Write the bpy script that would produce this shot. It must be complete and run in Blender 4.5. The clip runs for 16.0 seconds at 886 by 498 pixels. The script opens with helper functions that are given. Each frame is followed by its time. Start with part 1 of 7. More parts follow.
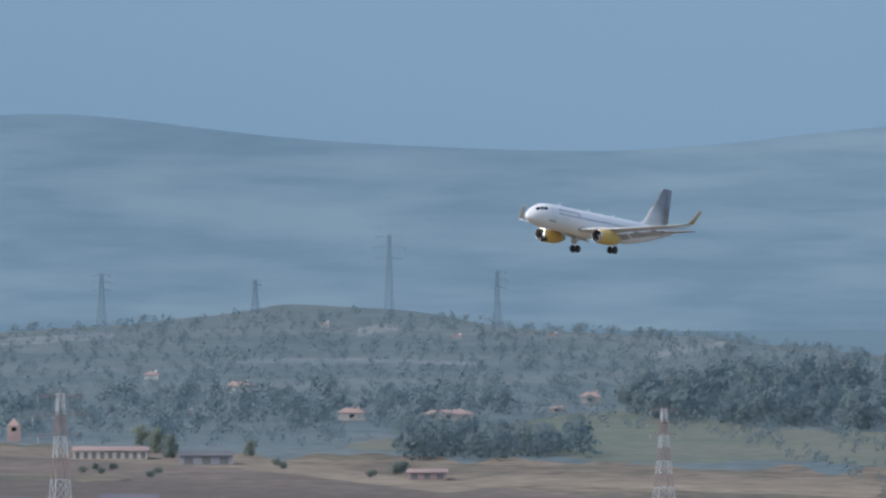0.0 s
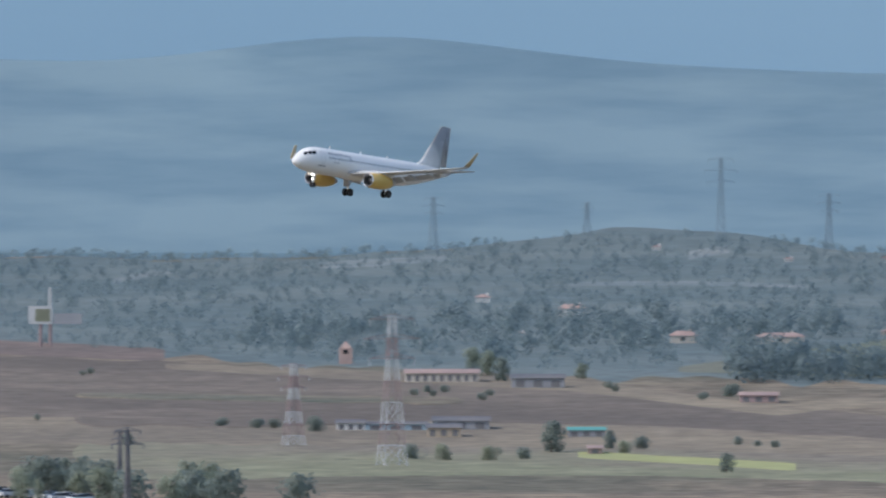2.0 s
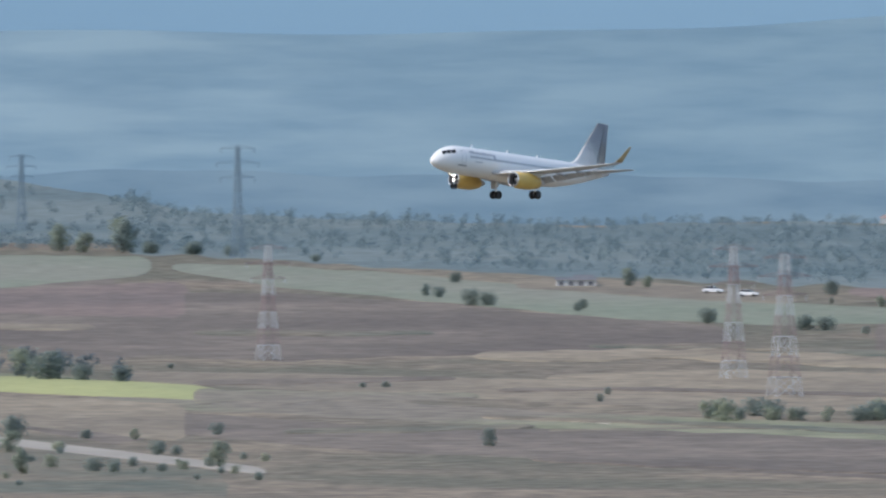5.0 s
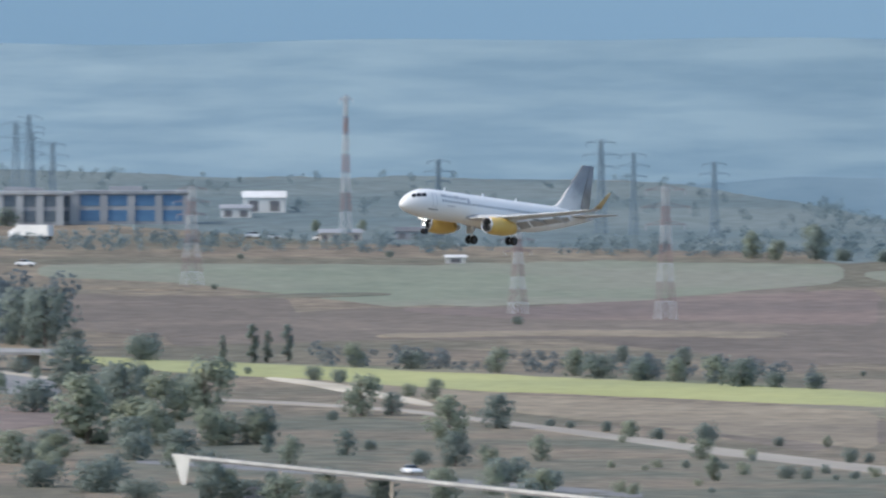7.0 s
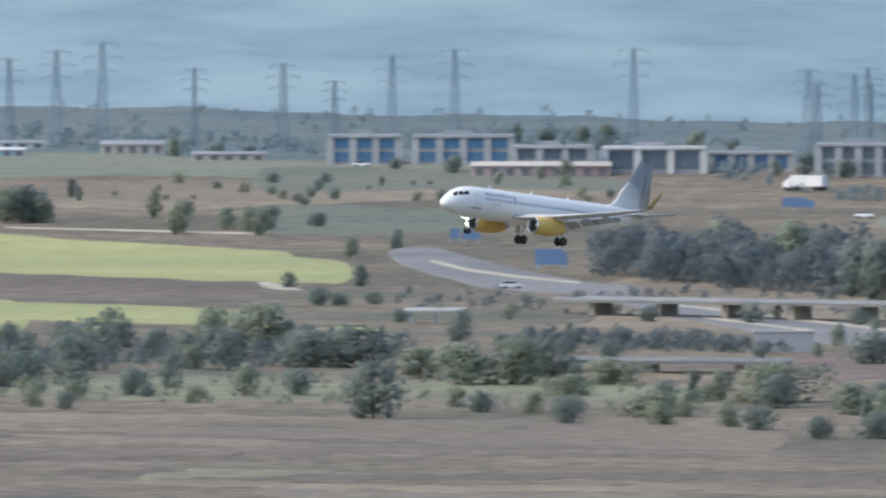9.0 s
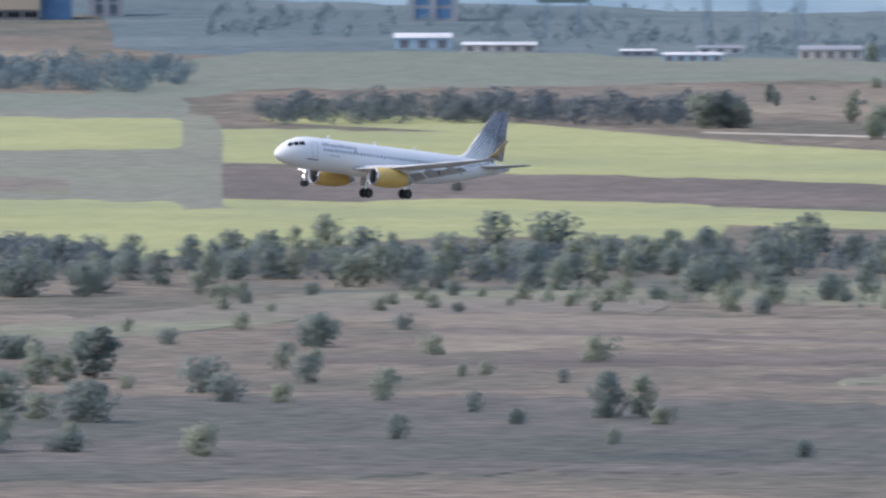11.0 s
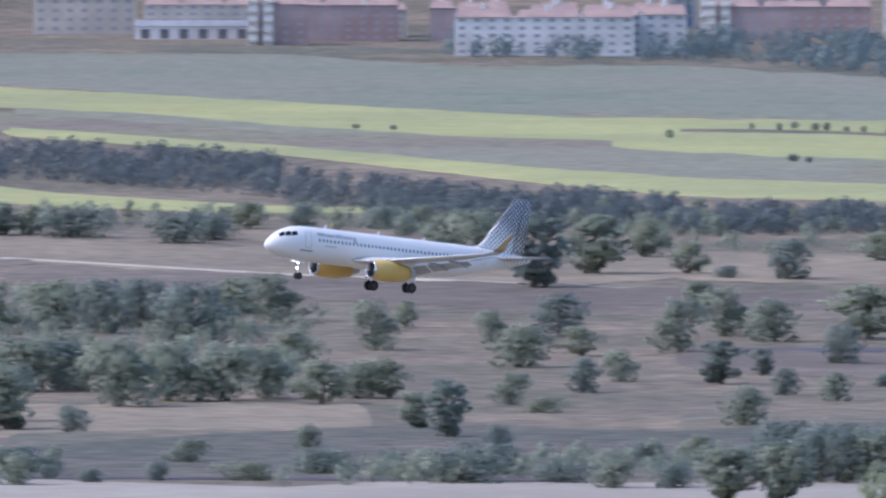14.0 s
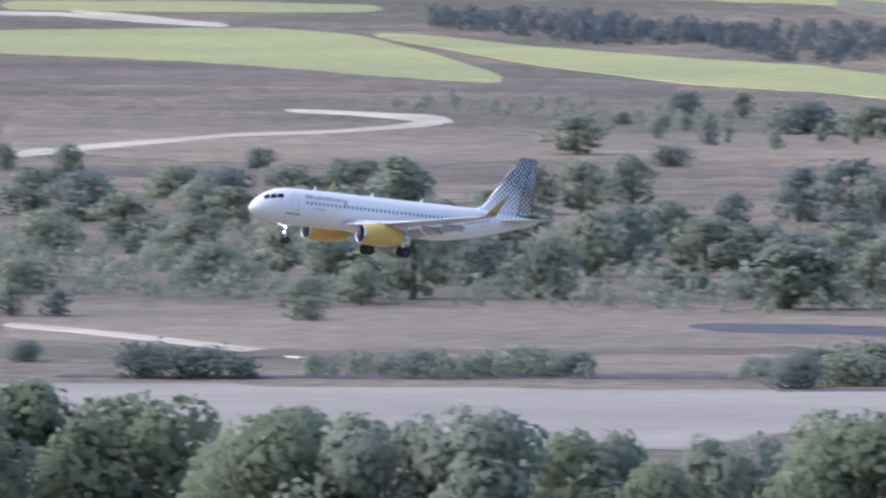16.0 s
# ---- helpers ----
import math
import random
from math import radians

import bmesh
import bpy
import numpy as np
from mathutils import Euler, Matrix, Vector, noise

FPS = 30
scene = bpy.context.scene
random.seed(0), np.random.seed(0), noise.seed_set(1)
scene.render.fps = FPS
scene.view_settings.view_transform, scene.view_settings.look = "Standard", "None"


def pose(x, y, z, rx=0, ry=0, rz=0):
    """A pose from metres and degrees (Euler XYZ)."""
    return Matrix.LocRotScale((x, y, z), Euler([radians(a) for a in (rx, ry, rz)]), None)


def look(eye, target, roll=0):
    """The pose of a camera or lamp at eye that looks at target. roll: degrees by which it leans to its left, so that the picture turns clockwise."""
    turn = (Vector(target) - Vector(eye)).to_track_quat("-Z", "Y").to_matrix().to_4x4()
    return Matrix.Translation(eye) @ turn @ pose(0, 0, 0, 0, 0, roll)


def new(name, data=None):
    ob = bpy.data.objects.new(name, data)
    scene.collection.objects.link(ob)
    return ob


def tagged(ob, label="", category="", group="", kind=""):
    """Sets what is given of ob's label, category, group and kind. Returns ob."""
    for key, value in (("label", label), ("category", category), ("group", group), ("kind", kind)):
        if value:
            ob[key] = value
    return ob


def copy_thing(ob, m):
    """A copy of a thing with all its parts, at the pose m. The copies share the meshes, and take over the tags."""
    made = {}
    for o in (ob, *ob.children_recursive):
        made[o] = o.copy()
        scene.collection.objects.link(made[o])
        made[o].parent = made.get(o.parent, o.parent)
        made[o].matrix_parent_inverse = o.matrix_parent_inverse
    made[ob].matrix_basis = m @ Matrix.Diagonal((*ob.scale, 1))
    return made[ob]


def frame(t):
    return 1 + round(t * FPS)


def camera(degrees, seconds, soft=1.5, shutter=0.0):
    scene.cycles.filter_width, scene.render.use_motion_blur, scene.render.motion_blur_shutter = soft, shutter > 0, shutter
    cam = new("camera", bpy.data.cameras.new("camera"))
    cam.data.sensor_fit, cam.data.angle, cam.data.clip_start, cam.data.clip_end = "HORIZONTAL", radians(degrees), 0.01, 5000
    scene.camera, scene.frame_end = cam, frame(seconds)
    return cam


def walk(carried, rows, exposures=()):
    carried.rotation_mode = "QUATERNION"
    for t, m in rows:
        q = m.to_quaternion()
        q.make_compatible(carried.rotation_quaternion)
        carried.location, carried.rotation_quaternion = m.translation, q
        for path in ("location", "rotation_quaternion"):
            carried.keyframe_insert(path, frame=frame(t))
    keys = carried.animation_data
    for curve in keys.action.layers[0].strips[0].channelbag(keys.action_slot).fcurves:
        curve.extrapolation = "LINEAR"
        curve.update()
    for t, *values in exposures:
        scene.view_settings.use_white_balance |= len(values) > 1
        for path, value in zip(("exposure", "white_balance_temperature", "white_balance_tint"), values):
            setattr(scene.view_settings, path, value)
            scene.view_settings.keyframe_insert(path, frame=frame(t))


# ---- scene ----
# The camera stands on a hillside, 75 m above a plain, and pans after an airliner that comes in to land.
EYE_Z = 75.0
cam = camera(3.2, 16.0, soft=2.3, shutter=0.3)
PAN = [
    (0, 0.000, -0.496), (0.5, 0.260, -0.632), (1, 0.687, -0.684), (1.5, 0.941, -0.678), (2, 1.198, -0.775), (2.5, 2.032, -0.670),
    (3, 2.806, -0.781), (3.5, 3.230, -0.861), (4, 3.810, -0.895), (4.5, 4.495, -0.869), (4.7, 4.776, -0.911), (6.8, 7.408, -0.912),
    (7, 7.681, -0.907), (7.5, 8.286, -0.913), (8, 8.763, -1.054), (8.5, 9.803, -1.105), (9, 10.711, -1.081), (9.5, 11.384, -1.211),
    (10, 11.438, -1.223), (10.2, 11.683, -1.274), (12.3, 15.729, -1.311), (12.5, 16.010, -1.261), (13, 16.542, -1.373), (13.5, 17.425, -1.432),
    (14, 18.445, -1.394), (14.5, 19.354, -1.503), (15, 20.289, -1.832), (15.5, 21.363, -1.824), (16, 22.342, -1.708)]
walk(cam, [(t, pose(0, 0, EYE_Z, 90 + tilt, 0, pan)) for t, pan, tilt in PAN],
     exposures=[(0, 0.42, 6400, 11), (3.5, 0.55, 6400, 10), (7, 0.70, 6500, 9), (8.5, 0.72, 6500, 9), (10.2, 0.74, 6480, 13), (12.3, 0.71, 5800, 19), (14, 0.75, 5820, 20), (16, 0.86, 5980, 19)])

# ---- light: hazy midday, sun high behind the camera's left shoulder ----
SUN_ELEV, SUN_AZ = 42.0, 118.0   # degrees up; degrees to the left of the view's first heading
world = bpy.data.worlds.new("sky")
scene.world = world
world.use_nodes = True
nt = world.node_tree
nt.nodes.clear()
sky = nt.nodes.new("ShaderNodeTexSky")
sky.sky_type = "NISHITA"
sky.sun_disc = False
sky.sun_elevation, sky.sun_rotation = radians(SUN_ELEV), radians(-SUN_AZ)
sky.air_density, sky.dust_density = 1.0, 1.5
bg = nt.nodes.new("ShaderNodeBackground")
bg.inputs["Strength"].default_value = 0.15
out = nt.nodes.new("ShaderNodeOutputWorld")
nt.links.new(sky.outputs[0], bg.inputs["Color"])
nt.links.new(bg.outputs[0], out.inputs["Surface"])

sun_data = bpy.data.lights.new("sun", "SUN")
sun_data.energy, sun_data.angle, sun_data.color = 1.25, radians(14.0), (1.0, 0.95, 0.87)
sun = new("sun", sun_data)
sun.matrix_world = look((-500 * math.sin(radians(SUN_AZ)), 500 * math.cos(radians(SUN_AZ)), 500 * math.tan(radians(SUN_ELEV))), (0, 0, 0))


# ---- materials ----
def mat(name, a, b, scale=1.0, rough=0.9, bump=0.0, c=None, big=0.02, metal=0.0, glow=0.0, stretch=(1, 1, 1), space="Object", spec=0.3, isle=0.0, speck=0.0, haze_left=None):
    """Two colours mixed by a fine grain, a third by broad stains; bump by the grain. isle: spread of brightness from piece to piece."""
    m = bpy.data.materials.new(name)
    m.use_nodes = True
    n, l = m.node_tree.nodes, m.node_tree.links
    bsdf = n["Principled BSDF"]
    co = n.new("ShaderNodeTexCoord")
    mp = n.new("ShaderNodeMapping")
    mp.inputs["Scale"].default_value = stretch
    l.new(co.outputs[space], mp.inputs["Vector"])
    fine = n.new("ShaderNodeTexNoise")
    fine.inputs["Scale"].default_value, fine.inputs["Detail"].default_value = scale, 6
    l.new(mp.outputs[0], fine.inputs["Vector"])
    ramp = n.new("ShaderNodeMapRange")
    ramp.inputs["From Min"].default_value, ramp.inputs["From Max"].default_value = 0.35, 0.65
    l.new(fine.outputs["Fac"], ramp.inputs["Value"])
    mix = n.new("ShaderNodeMixRGB")
    mix.inputs[1].default_value, mix.inputs[2].default_value = (*a, 1), (*b, 1)
    l.new(ramp.outputs[0], mix.inputs[0])
    last = mix.outputs[0]
    if c:
        broad = n.new("ShaderNodeTexNoise")
        broad.inputs["Scale"].default_value, broad.inputs["Detail"].default_value = big, 4
        l.new(mp.outputs[0], broad.inputs["Vector"])
        r2 = n.new("ShaderNodeMapRange")
        r2.inputs["From Min"].default_value, r2.inputs["From Max"].default_value = 0.42, 0.62
        l.new(broad.outputs["Fac"], r2.inputs["Value"])
        m2 = n.new("ShaderNodeMixRGB")
        m2.inputs[2].default_value = (*c, 1)
        l.new(r2.outputs[0], m2.inputs[0])
        l.new(last, m2.inputs[1])
        last = m2.outputs[0]
    if isle:
        geo = n.new("ShaderNodeNewGeometry")
        obj = n.new("ShaderNodeObjectInfo")
        add = n.new("ShaderNodeMath")
        add.operation = "ADD"
        l.new(geo.outputs["Random Per Island"], add.inputs[0])
        l.new(obj.outputs["Random"], add.inputs[1])
        r3 = n.new("ShaderNodeMapRange")
        r3.inputs["From Max"].default_value = 2.0
        r3.inputs["To Min"].default_value, r3.inputs["To Max"].default_value = 1 - isle, 1 + isle
        l.new(add.outputs[0], r3.inputs["Value"])
        hsv = n.new("ShaderNodeHueSaturation")
        l.new(r3.outputs[0], hsv.inputs["Value"])
        l.new(last, hsv.inputs["Color"])
        last = hsv.outputs[0]
    if speck:
        tiny = n.new("ShaderNodeTexNoise")
        tiny.inputs["Scale"].default_value, tiny.inputs["Detail"].default_value = 0.22, 5
        l.new(mp.outputs[0], tiny.inputs["Vector"])
        r4 = n.new("ShaderNodeMapRange")
        r4.inputs["From Min"].default_value, r4.inputs["From Max"].default_value = 0.3, 0.7
        r4.inputs["To Min"].default_value, r4.inputs["To Max"].default_value = 1 - speck, 1 + speck
        l.new(tiny.outputs["Fac"], r4.inputs["Value"])
        hs2 = n.new("ShaderNodeHueSaturation")
        l.new(r4.outputs[0], hs2.inputs["Value"])
        l.new(last, hs2.inputs["Color"])
        last = hs2.outputs[0]
    if haze_left:   # brightens the colour leftwards, as haze thickens towards the sun
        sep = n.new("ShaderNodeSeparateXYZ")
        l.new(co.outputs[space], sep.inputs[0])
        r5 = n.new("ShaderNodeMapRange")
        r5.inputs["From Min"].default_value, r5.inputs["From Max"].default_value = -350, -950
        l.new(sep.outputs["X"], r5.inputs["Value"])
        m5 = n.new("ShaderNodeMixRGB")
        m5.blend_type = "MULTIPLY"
        m5.inputs[2].default_value = (*haze_left, 1)
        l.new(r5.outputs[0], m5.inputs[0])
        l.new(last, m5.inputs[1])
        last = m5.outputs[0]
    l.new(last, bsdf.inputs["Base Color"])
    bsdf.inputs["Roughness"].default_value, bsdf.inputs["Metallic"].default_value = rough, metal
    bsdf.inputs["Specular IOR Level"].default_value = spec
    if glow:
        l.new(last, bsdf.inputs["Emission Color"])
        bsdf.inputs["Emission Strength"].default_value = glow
    if bump:
        bp = n.new("ShaderNodeBump")
        bp.inputs["Strength"].default_value, bp.inputs["Distance"].default_value = bump, 0.3
        l.new(fine.outputs["Fac"], bp.inputs["Height"])
        l.new(bp.outputs[0], bsdf.inputs["Normal"])
    return m


SOIL = mat("dry_grassland", (0.173, 0.138, 0.101), (0.263, 0.208, 0.144), 0.04, c=(0.142, 0.127, 0.088), big=0.012, bump=0.4, speck=0.45)
WHITE = mat("white_paint", (0.81, 0.80, 0.775), (0.85, 0.84, 0.81), 0.6, rough=0.35, spec=0.5)
YELLOW = mat("yellow_paint", (0.68, 0.45, 0.12), (0.74, 0.50, 0.145), 0.6, rough=0.35, spec=0.5)
AMBER = mat("dull_orange_paint", (0.46, 0.34, 0.17), (0.51, 0.38, 0.20), 0.6, rough=0.4, spec=0.5)
GREY = mat("grey_paint", (0.20, 0.20, 0.21), (0.23, 0.23, 0.24), 0.6, rough=0.4, spec=0.5)
WINDOW = mat("cabin_glass", (0.26, 0.27, 0.29), (0.31, 0.32, 0.34), 2.0, rough=0.15, spec=0.5)
HUB = mat("dull_metal", (0.05, 0.05, 0.053), (0.075, 0.075, 0.08), 2.0, rough=0.5, metal=0.5)
WING = mat("wing_paint", (0.56, 0.57, 0.58), (0.62, 0.62, 0.63), 0.4, rough=0.35, spec=0.5)
LIGHT_GREY = mat("light_grey_paint", (0.42, 0.43, 0.44), (0.48, 0.48, 0.49), 0.5, rough=0.4, spec=0.5)
METAL = mat("bare_metal", (0.55, 0.55, 0.56), (0.65, 0.65, 0.66), 2.0, rough=0.3, metal=1.0)
BLACK = mat("tyre_rubber", (0.02, 0.02, 0.022), (0.03, 0.03, 0.03), 3.0, rough=0.7)
GLASS = mat("dark_glass", (0.01, 0.012, 0.016), (0.015, 0.017, 0.02), 2.0, rough=0.08, spec=0.6)
LAMP = mat("lit_lamp", (1.0, 0.95, 0.85), (1.0, 0.97, 0.9), 1.0, glow=6.0)
# Both far ranges: blue haze put into the colours and a faint glow.
MOUNTAIN = mat("distant_mountain", (0.122, 0.194, 0.246), (0.140, 0.214, 0.266), 0.045, c=(0.172, 0.248, 0.293), big=0.014, glow=0.12, rough=1.0, stretch=(1, 1, 7), haze_left=(1.5, 1.36, 1.28))
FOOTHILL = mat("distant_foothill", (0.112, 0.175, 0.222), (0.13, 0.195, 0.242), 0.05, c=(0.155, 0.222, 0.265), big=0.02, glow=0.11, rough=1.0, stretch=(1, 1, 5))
SKYMAT = mat("hazy_sky", (0.20, 0.32, 0.43), (0.22, 0.34, 0.45), 0.001, glow=0.25, rough=1.0)


# ---- plan: azimuth in degrees to the left of the first heading, range in metres from the camera's foot ----
CREST = [(-3, 3700), (-1.6, 3730), (-0.3, 3925), (0.2, 4060), (0.6, 4095), (1.1, 3960), (1.6, 3860), (2.6, 3875), (3.2, 3830), (4, 3790), (5.4, 3800), (6.1, 3900), (7.0, 4205), (8, 4215), (11, 4360), (14, 4540), (14.4, 4690)]


def crest(az):
    """Range at which the far slope of the land ends."""
    end = float(np.interp(az, [c[0] for c in CREST], [c[1] for c in CREST]))
    return end + 14 * math.sin(az * 5) + 8 * math.sin(az * 13 + 1) if az < 14 else end


def land(r, az=0.0):
    """Height of the land at a range: the camera's hillside, the plain, and the far slope."""
    if r < 1150:
        return 73.2 - 0.0555 * r
    if r < 1450:
        u = (r - 1150) / 300
        return 9.375 * (1 - u) ** 2.0
    if r > 2400:
        end = crest(az)
        z = 27 * ((min(r, end) - 2400) / 1800) ** 1.3
        return z - max(0, r - end) * (0.04 if az < 5 else 0.10)
    return 0.0


def at(az, r, up=0.0):
    a = radians(az)
    return Vector((-r * math.sin(a), r * math.cos(a), land(r, az) + up))


def mesh_of(bm, name, material, smooth=False):
    me = bpy.data.meshes.new(name)
    bm.to_mesh(me)
    bm.free()
    me.materials.append(material)
    if smooth:
        for p in me.polygons:
            p.use_smooth = True
    return me


def part(name, bm, material, parent=None, label="", smooth=False):
    ob = new(name, mesh_of(bm, name, material, smooth))
    ob.parent = parent
    if label:
        tagged(ob, label)
    return ob


def sheet(name, azs, rs, height, material, smooth=True):
    """A sheet over the polar plan; height(az, r) gives z."""
    na, nr = len(azs), len(rs)
    verts = [(-r * math.sin(radians(a)), r * math.cos(radians(a)), height(a, r)) for r in rs for a in azs]
    faces = [(i * na + j + 1, i * na + j, (i + 1) * na + j, (i + 1) * na + j + 1) for i in range(nr - 1) for j in range(na - 1)]
    me = bpy.data.meshes.new(name)
    me.from_pydata(verts, [], faces)
    me.materials.append(material)
    for p in me.polygons:
        p.use_smooth = smooth
    return new(name, me)


# ---- land ----
azs = [-180 + 6 * i for i in range(29)] + [-6 + 0.2 * i for i in range(181)] + [36 + 6 * i for i in range(25)]
rs = [0.01, 30, 100, 300, 600, 900, 1100] + [1150 + 15 * i for i in range(221)] + [4480, 4540, 4600, 4660, 4700, 4760, 4880]
ground = sheet("ground", azs, rs, lambda a, r: land(r, a), SOIL)
tagged(ground, "dry brown plain of grass and stubble", "ground", kind="structure")


def ridge(az, base, waves):
    return base + sum(h * math.sin(radians(az) * k + p) for h, k, p in waves)


range_azs = [-180 + 3 * i for i in range(58)] + [-6 + 0.15 * i for i in range(241)] + [30 + 3 * i for i in range(51)]
tops = lambda a: ridge(a, 62.5 + 12 * math.exp(-((a - 1.4) / 0.85) ** 2) + 5 * math.exp(-((a - 3.2) / 0.9) ** 2) + 9 * math.exp(-((a + 1.9) / 0.8) ** 2) - 0.3 * max(0, a - 6), [(0.5, 97, 2.0), (0.5, 230, 1.0)])
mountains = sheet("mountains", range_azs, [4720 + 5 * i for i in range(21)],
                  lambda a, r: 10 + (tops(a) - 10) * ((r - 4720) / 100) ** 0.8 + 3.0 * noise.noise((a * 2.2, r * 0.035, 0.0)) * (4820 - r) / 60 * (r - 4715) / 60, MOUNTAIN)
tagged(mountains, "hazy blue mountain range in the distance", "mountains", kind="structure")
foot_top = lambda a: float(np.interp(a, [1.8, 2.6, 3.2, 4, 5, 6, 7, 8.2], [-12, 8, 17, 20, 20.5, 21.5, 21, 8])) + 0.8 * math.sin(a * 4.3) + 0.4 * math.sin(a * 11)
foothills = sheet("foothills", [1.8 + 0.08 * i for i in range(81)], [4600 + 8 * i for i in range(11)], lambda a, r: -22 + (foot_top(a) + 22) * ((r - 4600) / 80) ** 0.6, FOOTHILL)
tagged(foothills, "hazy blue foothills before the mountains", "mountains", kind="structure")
backdrop = sheet("backdrop", [-180 + 3 * i for i in range(121)], [4880, 4881], lambda a, r: -30 if r < 4880.5 else 420, SKYMAT)
tagged(backdrop, "pale blue hazy sky low over the horizon", "sky", kind="structure")


# ---- the airliner: nose along +x, left wing along +y, z up, wheels' foot at z = 0, origin between the main wheels ----
def loft(rings, close=True):
    """A closed skin over rings of points."""
    bm = bmesh.new()
    rows = [[bm.verts.new(p) for p in ring] for ring in rings]
    n = len(rows[0])
    for a, b in zip(rows, rows[1:]):
        for i in range(n):
            bm.faces.new((a[i], a[(i + 1) % n], b[(i + 1) % n], b[i]))
    if close:
        bm.faces.new(rows[0][::-1])
        bm.faces.new(rows[-1])
    bmesh.ops.recalc_face_normals(bm, faces=bm.faces)
    return bm


def ring(x, zc, ry, rz, n=32):
    return [(x, ry * math.cos(2 * math.pi * i / n), zc + rz * math.sin(2 * math.pi * i / n)) for i in range(n)]


def aerofoil(le, chord, thick, up, n=10):
    """A wing section at the leading edge le, in the plane across `up`."""
    pts = []
    for i in range(2 * n):
        u = i / n
        s = u if u <= 1 else 2 - u
        h = 0.5 * thick * chord * math.sin(math.pi * s ** 0.6) * (1 if u <= 1 else -0.7)
        pts.append(Vector(le) + Vector((-s * chord, 0, 0)) + Vector(up) * h)
    return pts


def tube(p, q, radius, n=10, bm=None):
    bm = bm or bmesh.new()
    p, q = Vector(p), Vector(q)
    m = Matrix.Translation((p + q) / 2) @ (q - p).to_track_quat("Z", "Y").to_matrix().to_4x4()
    bmesh.ops.create_cone(bm, cap_ends=True, segments=n, radius1=radius, radius2=radius, depth=(q - p).length, matrix=m)
    return bm


FUSE_Z = 3.55
STATIONS = [(17.7, -0.62, 0.02), (17.6, -0.60, 0.28), (17.2, -0.50, 0.70), (16.5, -0.33, 1.12), (15.6, -0.16, 1.48), (14.4, -0.03, 1.80),
            (13.0, 0.0, 1.95), (11.5, 0.0, 1.98), (2.0, 0.0, 1.98), (-6.0, 0.0, 1.98), (-8.5, 0.10, 1.90), (-11.5, 0.36, 1.62),
            (-14.5, 0.66, 1.22), (-17.5, 0.95, 0.72), (-19.4, 1.10, 0.36), (-19.87, 1.12, 0.22)]


def hull(x):
    for (x1, z1, r1), (x0, z0, r0) in zip(STATIONS, STATIONS[1:]):
        if x0 <= x <= x1:
            u = (x - x0) / (x1 - x0)
            return FUSE_Z + z0 + (z1 - z0) * u, r0 + (r1 - r0) * u
    return FUSE_Z, 1.98


def on_hull(x, angle, out=0.012):
    """A point on the skin; angle from the left side upwards, degrees."""
    z, r = hull(x)
    a = radians(angle)
    return Vector((x, (r + out) * math.cos(a), z + 1.03 * (r + out) * math.sin(a)))


def skin_patch(bm, xs, a0, a1, out=0.012, steps=3):
    """A patch lying on the skin between angles, along the stations xs."""
    rows = [[bm.verts.new(on_hull(x, a0 + (a1 - a0) * i / steps, out)) for i in range(steps + 1)] for x in xs]
    for a, b in zip(rows, rows[1:]):
        for i in range(steps):
            bm.faces.new((a[i], a[i + 1], b[i + 1], b[i]))


def dotted_paint():
    """White paint with rows of dark diamonds that grow towards the rear and the tip."""
    m = bpy.data.materials.new("dotted_livery")
    m.use_nodes = True
    n, l = m.node_tree.nodes, m.node_tree.links
    co = n.new("ShaderNodeTexCoord")
    sep = n.new("ShaderNodeSeparateXYZ")
    l.new(co.outputs["Object"], sep.inputs[0])

    def math_node(op, a, b=0.0):
        k = n.new("ShaderNodeMath")
        k.operation = op
        for i, v in enumerate((a, b)):
            if isinstance(v, (int, float)):
                k.inputs[i].default_value = v
            else:
                l.new(v, k.inputs[i])
        return k.outputs[0]

    x, z = sep.outputs["X"], sep.outputs["Z"]
    u = math_node("MULTIPLY", math_node("ADD", x, z), 1.75)
    v = math_node("MULTIPLY", math_node("SUBTRACT", x, z), 1.75)
    du = math_node("ABSOLUTE", math_node("SUBTRACT", math_node("FRACT", u), 0.5))
    dv = math_node("ABSOLUTE", math_node("SUBTRACT", math_node("FRACT", v), 0.5))
    d = math_node("MAXIMUM", du, dv)
    grow = math_node("ADD", math_node("MULTIPLY", x, -0.04), math_node("MULTIPLY", z, 0.06))
    grow = math_node("MINIMUM", math_node("SUBTRACT", grow, 0.74), 0.45)
    inside = math_node("LESS_THAN", d, grow)
    mix = n.new("ShaderNodeMixRGB")
    mix.inputs[1].default_value, mix.inputs[2].default_value = (0.82, 0.805, 0.775, 1), (0.10, 0.105, 0.12, 1)
    l.new(inside, mix.inputs[0])
    bsdf = n["Principled BSDF"]
    l.new(mix.outputs[0], bsdf.inputs["Base Color"])
    bsdf.inputs["Roughness"].default_value = 0.4
    return m


def wing_skin(sections):
    """A wing over sections (leading edge, chord, thickness, up)."""
    return loft([aerofoil(*s) for s in sections])


